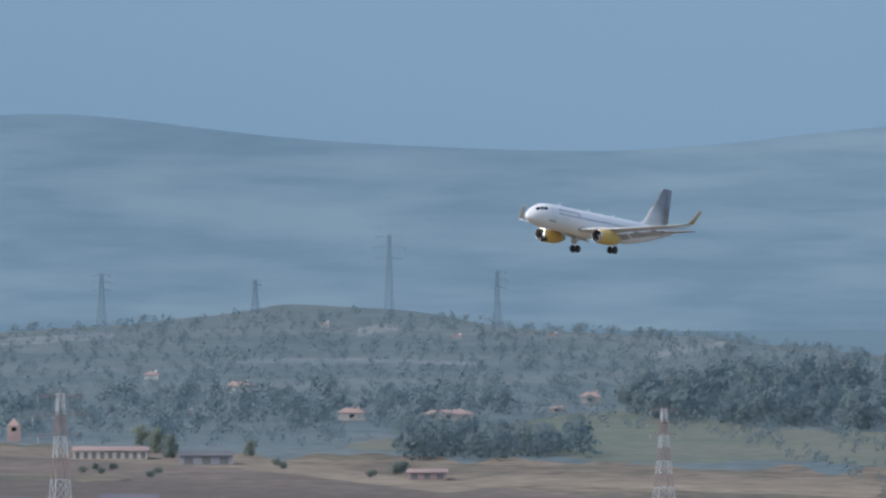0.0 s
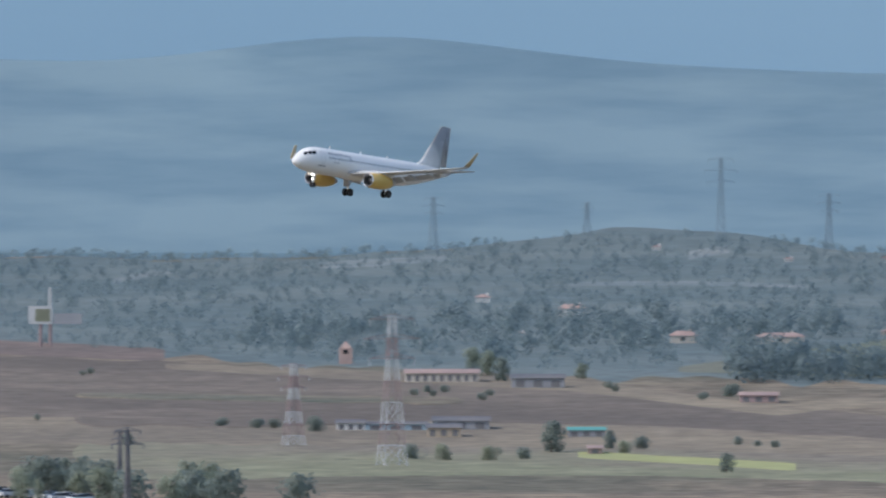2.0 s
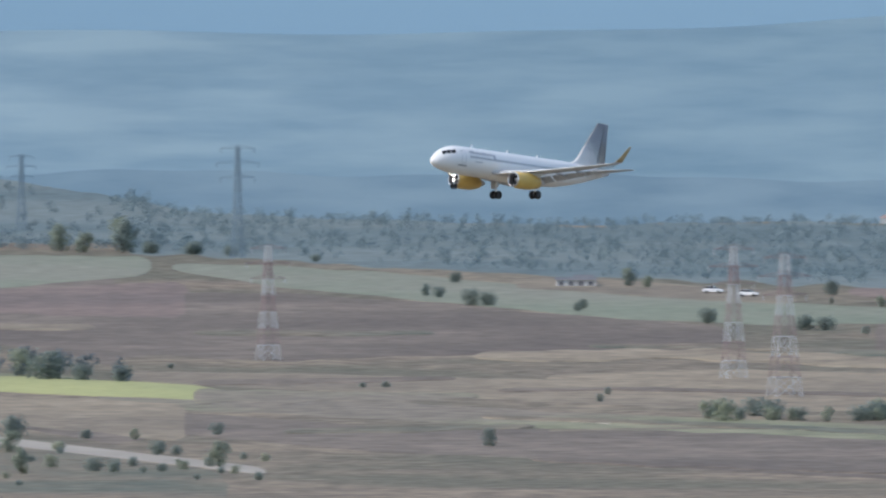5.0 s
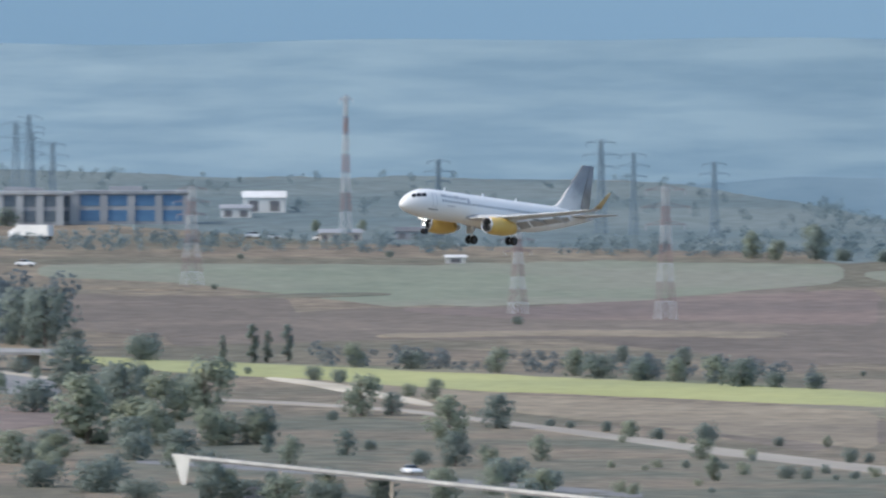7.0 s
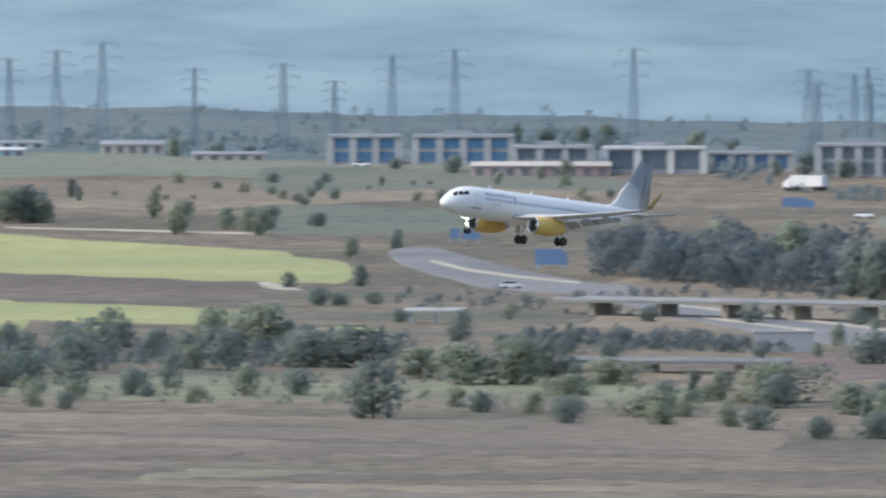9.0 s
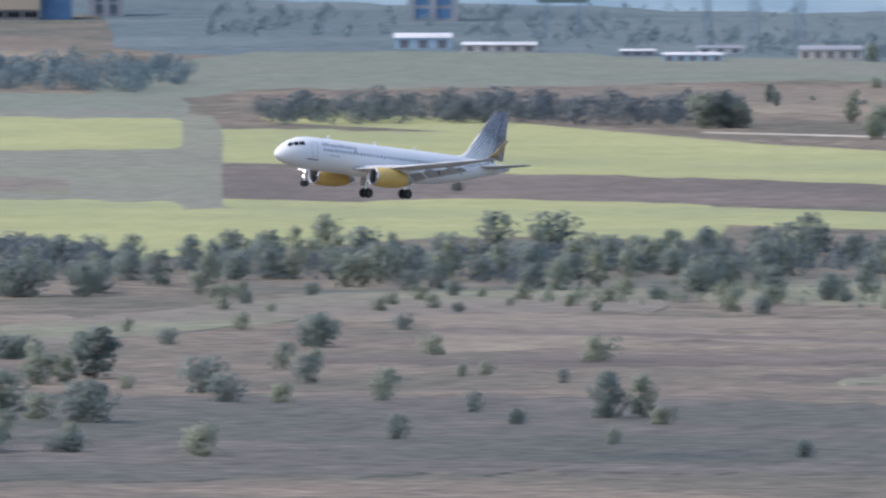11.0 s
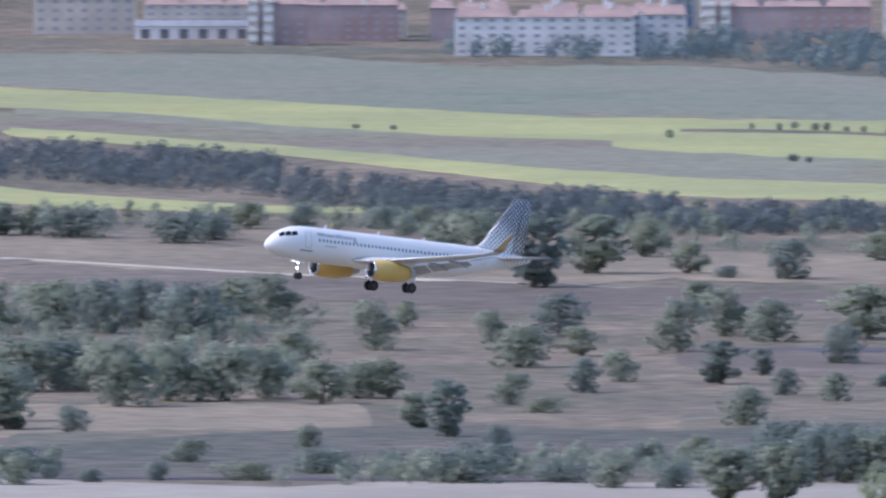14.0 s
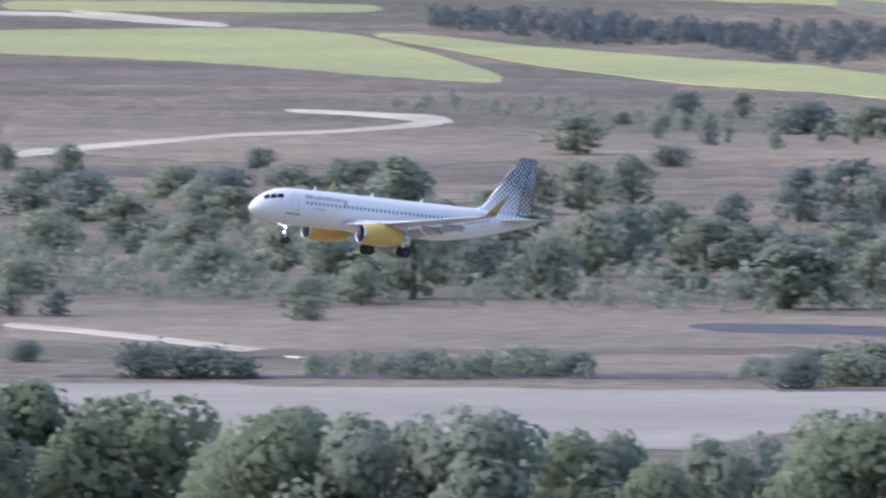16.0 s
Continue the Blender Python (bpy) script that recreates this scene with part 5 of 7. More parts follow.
plant_wide([(14.528, 2627, 5.6, 1, 4.7), (16.181, 2791, 5.5, 3, 8.0), (16.059, 2778, 5.4, 0, 5.9), (17.518, 2602, 5.1, 2, 3.7), (17.426, 2495, 8.0, 0, 8.0), (17.590, 2425, 8.6, 0, 6.9), (17.243, 2472, 7.0, 0, 7.9), (16.906, 2484, 8.8, 6, 10.6), (16.647, 2495, 7.6, 2, 5.8), (16.284, 2639, 7.5, 1, 6.6), (16.284, 2425, 11.2, 1, 11.2), (16.090, 2460, 8.3, 1, 8.3), (16.386, 2437, 6.1, 6, 5.2), (15.865, 2460, 7.0, 7, 5.3), (15.763, 2472, 6.2, 2, 4.4), (15.365, 2425, 7.3, 0, 6.9), (15.181, 2425, 5.2, 0, 5.2), (15.038, 2425, 6.0, 0, 6.9)])
plant_wide([(14.916, 2425, 6.0, 0, 5.2), (14.783, 2360, 3.8, 3, 7.1), (15.651, 2448, 2.2, 4, 5.2), (17.437, 2283, 6.5, 7, 4.9), (17.294, 2321, 4.1, 7, 2.9), (17.202, 2235, 4.0, 1, 3.6), (17.008, 2373, 6.3, 1, 5.9), (17.018, 2211, 4.3, 0, 3.9), (16.845, 2271, 2.0, 3, 4.0), (17.365, 2111, 5.6, 0, 5.6), (16.304, 2133, 7.2, 6, 6.8), (16.171, 2165, 5.4, 0, 5.4), (16.028, 2133, 4.9, 6, 4.6), (16.590, 2177, 3.1, 3, 4.7), (15.855, 2080, 4.4, 1, 4.4), (15.467, 2177, 4.7, 0, 6.2), (15.563, 2283, 3.3, 7, 2.0), (15.232, 2211, 3.9, 2, 3.2)])
plant_wide([(15.038, 2235, 5.2, 6, 5.2), (15.171, 2122, 3.4, 0, 3.0), (15.345, 2111, 3.0, 1, 3.0), (14.488, 2271, 7.7, 7, 5.7), (14.590, 2246, 4.4, 6, 4.0), (14.824, 2133, 6.1, 0, 7.6), (14.528, 2090, 6.0, 1, 7.4), (14.692, 2246, 4.8, 0, 4.8), (17.202, 2001, 5.0, 3, 7.1), (17.018, 1991, 5.0, 3, 7.8), (16.794, 1991, 4.6, 3, 7.8), (16.590, 1991, 5.0, 3, 7.8), (16.447, 2001, 5.3, 3, 7.8), (16.304, 1991, 4.3, 3, 6.4), (16.059, 1987, 3.2, 4, 6.4), (15.610, 1991, 2.8, 3, 5.7), (15.079, 1987, 5.0, 0, 6.4), (14.896, 1987, 4.2, 3, 6.4)])
plant_wide([(14.590, 1987, 2.8, 3, 5.0), (17.528, 1987, 3.5, 6, 4.2), (18.321, 2790, 10.9, 0, 9.9), (18.117, 2700, 13.5, 7, 10.6), (17.892, 2764, 10.8, 2, 7.9), (18.423, 2829, 8.1, 2, 6.0), (17.719, 2843, 7.1, 6, 8.1), (18.270, 2470, 5.3, 0, 4.8), (18.025, 2494, 7.1, 1, 8.0), (18.178, 2358, 6.7, 0, 7.6), (17.943, 2411, 4.7, 6, 6.0), (17.943, 2245, 5.2, 1, 4.8), (17.800, 2294, 4.9, 0, 4.5), (18.198, 2198, 4.7, 0, 4.7), (18.086, 2164, 2.3, 4, 4.6), (18.249, 2019, 3.6, 1, 3.2), (18.433, 2068, 8.1, 7, 4.4), (17.708, 1990, 2.5, 3, 4.3)])
plant_wide([(18.382, 1917, 4.1, 3, 8.2), (18.015, 1917, 2.7, 3, 6.8), (17.831, 1900, 3.7, 0, 4.1), (17.606, 1900, 3.4, 3, 4.7), (17.412, 1863, 6.6, 2, 5.3), (17.219, 1863, 7.3, 2, 5.3), (17.239, 1926, 5.5, 1, 6.9), (17.076, 1917, 6.8, 1, 7.5), (16.912, 1917, 6.8, 0, 7.5), (16.749, 1917, 6.1, 6, 7.5), (16.565, 1935, 5.5, 3, 7.6), (16.402, 1926, 6.2, 0, 7.5), (16.218, 1917, 5.5, 4, 7.5), (16.035, 1917, 5.5, 3, 7.5), (15.749, 1909, 3.4, 3, 6.8), (15.545, 1909, 4.1, 3, 7.5), (15.341, 1909, 4.1, 3, 6.8), (19.933, 2954, 5.8, 6, 5.3)])
plant_wide([(19.790, 2940, 6.3, 3, 11.5), (20.025, 2954, 6.3, 6, 5.3), (19.413, 2912, 6.2, 3, 9.3), (19.270, 2926, 5.2, 3, 7.3), (19.147, 2983, 5.3, 6, 5.3), (18.963, 2983, 4.8, 1, 5.8), (18.657, 2983, 4.3, 3, 7.4), (18.535, 2969, 5.3, 0, 5.3), (19.841, 2530, 8.1, 0, 9.9), (19.678, 2507, 8.9, 1, 8.9), (19.535, 2530, 8.1, 1, 8.1), (19.351, 2471, 9.7, 1, 8.8), (19.229, 2530, 8.1, 6, 8.1), (19.066, 2554, 8.2, 0, 8.2), (19.841, 2258, 7.2, 1, 8.8), (19.617, 2188, 10.1, 0, 8.6), (19.433, 2211, 8.7, 0, 8.7), (19.249, 2211, 7.9, 0, 8.7)])
plant_wide([(19.086, 2222, 7.9, 0, 7.9), (18.882, 2199, 6.3, 6, 7.0), (18.759, 2222, 5.5, 0, 7.1), (18.637, 2222, 5.9, 6, 6.3), (18.984, 2359, 5.9, 6, 6.7), (18.688, 2436, 8.2, 0, 6.9), (18.586, 2530, 4.5, 6, 3.6), (18.535, 2100, 5.2, 2, 3.7), (20.025, 2100, 8.2, 2, 6.0), (19.780, 2090, 3.3, 1, 3.7), (18.943, 2029, 3.3, 0, 3.3), (19.361, 1981, 3.2, 0, 3.9), (19.474, 1927, 2.4, 3, 2.7), (19.994, 1910, 4.1, 0, 4.1), (19.872, 1927, 2.1, 3, 2.1), (19.719, 1918, 2.0, 3, 2.7), (19.147, 1927, 2.4, 4, 4.8), (18.902, 1945, 3.5, 3, 5.5)])
plant_wide([(18.647, 1981, 2.1, 3, 2.1), (18.535, 1927, 2.7, 4, 5.5), (18.310, 1945, 4.2, 3, 9.7), (21.035, 3023, 6.5, 3, 10.8), (20.790, 3008, 6.4, 6, 8.6), (20.627, 2994, 8.0, 6, 7.5), (20.403, 2979, 6.9, 6, 7.4), (20.311, 2994, 6.4, 6, 5.3), (20.117, 2951, 5.8, 3, 11.6), (21.056, 2611, 9.3, 1, 8.4), (20.872, 2599, 11.1, 1, 10.2), (20.749, 2587, 9.2, 0, 8.3), (20.637, 2587, 4.6, 2, 3.7), (20.392, 2599, 7.4, 0, 8.3), (21.096, 2231, 9.5, 2, 7.2), (20.954, 2231, 8.7, 6, 7.9), (20.790, 2279, 8.1, 6, 8.1), (20.872, 2456, 7.9, 1, 7.9)])
plant_wide([(20.627, 2231, 7.9, 0, 8.7), (20.464, 2255, 9.6, 1, 8.8), (20.280, 2255, 9.6, 1, 9.6), (20.341, 2480, 8.8, 0, 9.7), (20.117, 2480, 9.7, 6, 9.7), (20.158, 2255, 8.0, 6, 8.0), (20.035, 2129, 8.3, 0, 7.2), (19.800, 2129, 2.3, 3, 2.3), (21.056, 1942, 4.2, 3, 6.9), (20.852, 1951, 4.2, 4, 7.0), (20.668, 1951, 3.5, 3, 6.3), (20.505, 1951, 4.2, 0, 5.6), (20.117, 1951, 4.2, 4, 8.3), (19.994, 1951, 3.5, 3, 6.3), (20.341, 1942, 2.8, 3, 2.8), (19.872, 1951, 2.1, 3, 2.8), (21.860, 2915, 7.8, 6, 10.4), (21.523, 2860, 4.1, 3, 6.1)])
plant_wide([(21.697, 3074, 2.7, 4, 3.3), (21.462, 3120, 5.0, 1, 5.6), (21.258, 3105, 5.5, 6, 4.4), (22.452, 2273, 12.1, 6, 10.5), (22.472, 2592, 12.0, 2, 8.3), (22.309, 2349, 10.9, 0, 10.0), (22.126, 2427, 12.1, 2, 9.5), (22.003, 2273, 9.7, 0, 8.9), (22.024, 2641, 8.5, 6, 8.5), (21.840, 2641, 9.4, 6, 7.5), (21.819, 2376, 10.2, 6, 9.3), (21.656, 2691, 8.6, 0, 7.7), (21.656, 2427, 9.5, 1, 9.5), (21.513, 2474, 8.8, 0, 8.8), (21.513, 2273, 4.9, 6, 4.9), (21.391, 2376, 9.3, 6, 9.3), (21.228, 2376, 8.5, 0, 9.3), (21.309, 2592, 5.5, 1, 7.4)])
plant_wide([(21.411, 2298, 3.3, 0, 4.1), (21.228, 2273, 3.2, 3, 4.9), (22.432, 1983, 3.2, 3, 7.1), (22.228, 1983, 2.8, 4, 6.4), (22.024, 1983, 3.9, 4, 7.8), (21.860, 1983, 3.2, 3, 4.9), (21.207, 1983, 2.5, 3, 4.2), (21.003, 1993, 3.2, 3, 7.1), (20.778, 1993, 4.3, 4, 8.5), (20.493, 1993, 3.5, 4, 7.1), (21.064, 2323, 8.3, 1, 9.1), (20.901, 2349, 9.2, 6, 9.2), (20.738, 2298, 9.0, 0, 9.0), (20.574, 2298, 8.2, 0, 9.0), (20.391, 2323, 9.1, 1, 9.1), (20.227, 2298, 8.2, 1, 9.0), (19.982, 2249, 8.0, 0, 8.8), (19.819, 2298, 7.4, 0, 8.2)])
plant_wide([(19.635, 2249, 7.2, 0, 8.8), (19.452, 2249, 7.2, 6, 8.8), (23.707, 2820, 6.0, 0, 6.0), (23.330, 2716, 5.8, 4, 8.7), (23.126, 2704, 5.8, 3, 9.6), (23.003, 2847, 4.1, 1, 5.1), (22.718, 2742, 4.4, 0, 5.9), (23.922, 2847, 5.1, 0, 4.1), (23.820, 2641, 8.5, 0, 11.3), (23.616, 2617, 8.4, 1, 11.2), (23.493, 2521, 8.1, 6, 9.9), (23.758, 2474, 7.1, 4, 9.7), (23.860, 2298, 5.7, 4, 8.2), (23.452, 2474, 3.5, 1, 4.4), (23.207, 2593, 7.4, 0, 9.2), (23.901, 2202, 4.7, 0, 4.7), (23.748, 2202, 3.9, 1, 4.7), (23.310, 2403, 4.3, 4, 6.0)])
plant_wide([(23.065, 2323, 4.1, 0, 5.0), (22.820, 2184, 3.5, 0, 4.7), (22.636, 2249, 5.6, 6, 4.8), (23.432, 1974, 4.9, 3, 7.0), (23.228, 1974, 4.2, 3, 9.1), (23.065, 1974, 2.8, 3, 4.2), (23.850, 2032, 2.9, 3, 5.1), (11.342, 2808, 9.0, 0, 10.0), (11.199, 2730, 6.8, 3, 9.7), (11.015, 2730, 7.8, 1, 9.7), (10.791, 2680, 5.7, 6, 7.6), (10.628, 2655, 7.6, 0, 8.5), (10.464, 2655, 8.5, 0, 10.4), (10.321, 2667, 7.6, 1, 8.5), (10.097, 2655, 4.7, 4, 7.6), (10.260, 2606, 3.7, 4, 6.5), (9.974, 2522, 4.0, 4, 8.1), (9.515, 2582, 6.9, 4, 10.1)])
plant_wide([(8.964, 2606, 12.1, 2, 7.4), (9.087, 2582, 3.7, 3, 5.5), (8.689, 2655, 10.4, 6, 8.5), (9.015, 2862, 9.2, 1, 9.2), (8.831, 2730, 9.7, 1, 8.8), (8.546, 2730, 10.7, 0, 9.7), (8.464, 2606, 5.6, 0, 6.5), (8.342, 2606, 6.5, 1, 5.6), (8.627, 2558, 4.6, 1, 5.5), (8.525, 2364, 5.9, 1, 6.7), (8.383, 2364, 3.4, 3, 5.1), (8.281, 2350, 4.2, 0, 5.0), (9.138, 2428, 4.3, 3, 6.1), (8.913, 2404, 5.1, 3, 7.7), (8.780, 2377, 3.0, 3, 5.1), (9.159, 2748, 5.9, 3, 8.8), (8.761, 2827, 6.0, 6, 6.0), (8.608, 2774, 5.9, 1, 6.9)])
plant_wide([(8.812, 2623, 7.5, 6, 7.5), (9.220, 2527, 5.4, 0, 6.3), (9.077, 2539, 4.5, 6, 5.4), (8.873, 2800, 6.0, 1, 6.0), (22.881, 2699, 6.7, 0, 8.7), (22.698, 2699, 7.7, 0, 9.6), (22.841, 2552, 8.2, 6, 10.0), (22.657, 2529, 9.0, 6, 9.9), (22.922, 2384, 7.6, 6, 8.5), (22.759, 2358, 8.4, 0, 9.2), (22.575, 2358, 7.6, 0, 9.2), (22.861, 2233, 4.8, 0, 5.6), (22.657, 2257, 5.6, 0, 6.4), (23.085, 2576, 7.3, 6, 9.2), (22.494, 2625, 8.4, 6, 9.3), (23.167, 2332, 6.6, 0, 8.3), (23.269, 2458, 7.0, 0, 8.8), (22.351, 2358, 7.6, 0, 9.2)])
plant_wide([(22.188, 2332, 7.5, 1, 9.1), (22.392, 2505, 8.0, 0, 8.9)])


def belt(name, rows, n, h, leaf, label, seed, per=9, size=0.9, category="wood"):
    """An uncounted belt of trees between near and far edges: leaf clumps over crowded crowns."""
    rnd = random.Random(seed)
    rows = sorted(rows)
    verts, faces, normals = [], [], []
    for _ in range(n):
        a = rnd.uniform(rows[0][0], rows[-1][0])
        j = max(k for k in range(len(rows) - 1) if rows[k][0] <= a)
        u = (a - rows[j][0]) / (rows[j + 1][0] - rows[j][0])
        near = rows[j][1] + (rows[j + 1][1] - rows[j][1]) * u
        far = rows[j][2] + (rows[j + 1][2] - rows[j][2]) * u
        base = at(a, near + (far - near) * rnd.random())
        hh = h * rnd.uniform(0.55, 1.15)
        lobes = [((base.x + rnd.uniform(-0.3, 0.3) * hh, base.y + rnd.uniform(-0.3, 0.3) * hh, base.z + hh * f), (hh * w, hh * w, hh * 0.3)) for f, w in ((0.3, 0.5), (0.66, 0.36))]
        leaf_cloud(lobes, per, size * hh / 5, rnd, verts, faces, normals)
    ob = new(name, cloud_mesh(name, verts, faces, normals, leaf))
    return tagged(ob, label, category, kind="stuff")


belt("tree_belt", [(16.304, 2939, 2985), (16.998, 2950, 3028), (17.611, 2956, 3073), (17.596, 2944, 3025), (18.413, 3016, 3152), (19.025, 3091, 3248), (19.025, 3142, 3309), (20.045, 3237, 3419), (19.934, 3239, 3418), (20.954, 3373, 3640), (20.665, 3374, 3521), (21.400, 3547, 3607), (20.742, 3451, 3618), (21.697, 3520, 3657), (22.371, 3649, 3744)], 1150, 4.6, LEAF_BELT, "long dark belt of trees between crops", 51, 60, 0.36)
belt("town_trees", [(14.140, 3741, 3891), (15.059, 3774, 3921), (15.773, 3794, 3921), (16.080, 3849, 4055), (16.794, 3921, 4172), (17.611, 4055, 4221), (17.800, 4032, 4191), (18.413, 4083, 4201)], 520, 6.2, LEAF_FAR, "hazy trees in front of the flats", 52, 56, 0.36)
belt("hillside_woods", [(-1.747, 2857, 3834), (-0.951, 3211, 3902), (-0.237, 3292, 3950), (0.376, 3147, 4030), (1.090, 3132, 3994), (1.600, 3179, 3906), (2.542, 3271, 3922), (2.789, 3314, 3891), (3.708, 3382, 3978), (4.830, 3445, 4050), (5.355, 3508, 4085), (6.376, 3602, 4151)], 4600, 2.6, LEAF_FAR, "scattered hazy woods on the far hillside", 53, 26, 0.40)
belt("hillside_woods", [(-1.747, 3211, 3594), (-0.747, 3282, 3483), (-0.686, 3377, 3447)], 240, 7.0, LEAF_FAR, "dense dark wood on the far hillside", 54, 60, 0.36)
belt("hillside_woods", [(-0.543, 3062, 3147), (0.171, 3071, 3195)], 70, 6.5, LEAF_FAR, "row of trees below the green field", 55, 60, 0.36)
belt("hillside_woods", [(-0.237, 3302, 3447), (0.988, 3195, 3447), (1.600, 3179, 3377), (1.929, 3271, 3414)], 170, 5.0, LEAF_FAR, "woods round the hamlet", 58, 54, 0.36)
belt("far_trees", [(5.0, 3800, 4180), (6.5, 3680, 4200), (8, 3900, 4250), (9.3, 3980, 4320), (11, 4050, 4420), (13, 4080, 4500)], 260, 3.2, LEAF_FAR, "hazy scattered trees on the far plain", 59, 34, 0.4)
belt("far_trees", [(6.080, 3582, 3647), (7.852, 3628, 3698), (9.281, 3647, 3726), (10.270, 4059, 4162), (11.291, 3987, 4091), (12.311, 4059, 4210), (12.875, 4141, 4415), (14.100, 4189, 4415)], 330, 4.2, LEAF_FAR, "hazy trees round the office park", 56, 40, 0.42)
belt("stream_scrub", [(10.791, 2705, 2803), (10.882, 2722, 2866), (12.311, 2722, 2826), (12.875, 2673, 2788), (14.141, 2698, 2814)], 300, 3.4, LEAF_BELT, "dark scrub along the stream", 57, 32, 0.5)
belt("undergrowth", [(18.902, 2235, 2578), (20.045, 2166, 2578), (19.934, 2251, 2668), (20.257, 2200, 2519), (21.890, 2212, 2567), (21.942, 2234, 2626), (22.105, 2238, 2593), (24.065, 2299, 2545)], 900, 3.6, LEAF_A, "tangled undergrowth between the trees", 60, 28, 0.5)
belt("undergrowth", [(15.693, 1925, 2061), (16.780, 1922, 2043), (18.005, 1916, 1985), (19.025, 1904, 1957)], 200, 3.2, LEAF_A, "tangled undergrowth above the road", 64, 32, 0.5)
belt("hedge", [(19.848, 1952, 1977), (20.257, 1952, 1983), (20.746, 1952, 1983), (21.298, 1952, 1981)], 90, 2.6, LEAF_A, "ragged hedge above the service road", 65, 40, 0.5, "hedge")
belt("hedge", [(21.819, 1971, 2003), (22.309, 1968, 2003), (22.840, 1971, 2003)], 90, 2.8, LEAF_A, "ragged hedge above the service road", 66, 40, 0.5, "hedge")
belt("hedge", [(14.410, 2702, 2845), (15.569, 2715, 2845), (16.182, 2740, 2872), (16.917, 2832, 2970), (17.938, 2859, 3028)], 150, 3.2, LEAF_A, "broken line of bushes at the field's edge", 67, 34, 0.5, "hedge")
belt("hedge", [(16.983, 2941, 3021), (18.208, 2946, 3021), (20.045, 2963, 3080), (19.934, 2983, 3101), (20.954, 3003, 3138), (20.869, 2984, 3102), (20.922, 3032, 3116), (22.513, 3148, 3198)], 230, 3.0, LEAF_A, "broken line of bushes at the field's edge", 68, 34, 0.5, "hedge")
belt("hedge", [(6.342, 2854, 2937), (7.444, 2931, 3005), (8.138, 2965, 3023)], 90, 3.2, LEAF_BELT, "low hedge beyond the crop strip", 69, 36, 0.5, "hedge")
belt("meadow_bushes", [(9.657, 2526, 2634), (10.474, 2550, 2684), (12.311, 2581, 2679), (12.875, 2595, 2648)], 170, 2.0, LEAF_C, "pale olive bushes along the meadow", 70, 30, 0.55, "bushes")
belt("stream_trees", [(9.249, 2978, 3096), (10.270, 2978, 3096), (10.882, 3007, 3081)], 60, 2.6, LEAF_BELT, "dark scrub beside the motorway", 71, 34, 0.5, "bushes")
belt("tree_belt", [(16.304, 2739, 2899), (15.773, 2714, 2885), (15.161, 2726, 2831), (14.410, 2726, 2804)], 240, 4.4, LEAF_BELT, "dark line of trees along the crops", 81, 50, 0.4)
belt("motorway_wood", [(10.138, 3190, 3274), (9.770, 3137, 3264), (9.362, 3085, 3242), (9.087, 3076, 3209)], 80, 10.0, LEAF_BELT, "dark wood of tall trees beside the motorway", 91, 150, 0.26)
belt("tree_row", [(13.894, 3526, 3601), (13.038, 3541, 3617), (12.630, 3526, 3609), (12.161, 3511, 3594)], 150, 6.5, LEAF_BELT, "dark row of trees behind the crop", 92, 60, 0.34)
belt("roadside_scrub", [(10.424, 2808, 2875), (9.974, 2803, 2862), (9.464, 2787, 2845)], 110, 3.0, LEAF_BELT, "dark scrub along the motorway verge", 93, 34, 0.5, "bushes")
strip_rnd = random.Random(9)


# the large trees below the camera, on the hillside
def near_tree(seed, leaf, label):
    rnd = random.Random(seed)
    lobes = []
    for i in range(24):
        h = 0.25 + 0.68 * (i + 0.5) / 24
        a, d = rnd.uniform(0, 6.28), 0.30 * math.sin(math.pi * min(1, (h - 0.05) / 1.02)) * rnd.uniform(0.4, 1.05)
        r = rnd.uniform(0.09, 0.16)
        lobes.append(((d * math.cos(a), d * math.sin(a), min(h, 0.96 - r * 0.7)), (r, r, r * 0.9)))
    verts, faces, normals = [], [], []
    leaf_cloud(lobes, 230, 0.020, rnd, verts, faces, normals)
    thing = new("tree")
    tagged(thing, label, "tree", group="large trees on the slope")
    crown = new("crown", cloud_mesh("crown", verts, faces, normals, leaf))
    crown.parent = thing
    bm = bmesh.new()
    limb(bm, (0, 0, -0.03), (0.01, 0, 0.5), 0.03, 0.016, 8)
    limb(bm, (0.01, 0, 0.48), (0, 0.01, 0.85), 0.016, 0.004)
    for (c, r) in lobes[::2]:
        limb(bm, (0.005, 0, max(0.1, c[2] - 0.25)), c, 0.011, 0.003, 5)
    trunk = new("trunk", mesh_of(bm, "trunk", BARK))
    trunk.parent = thing
    return thing


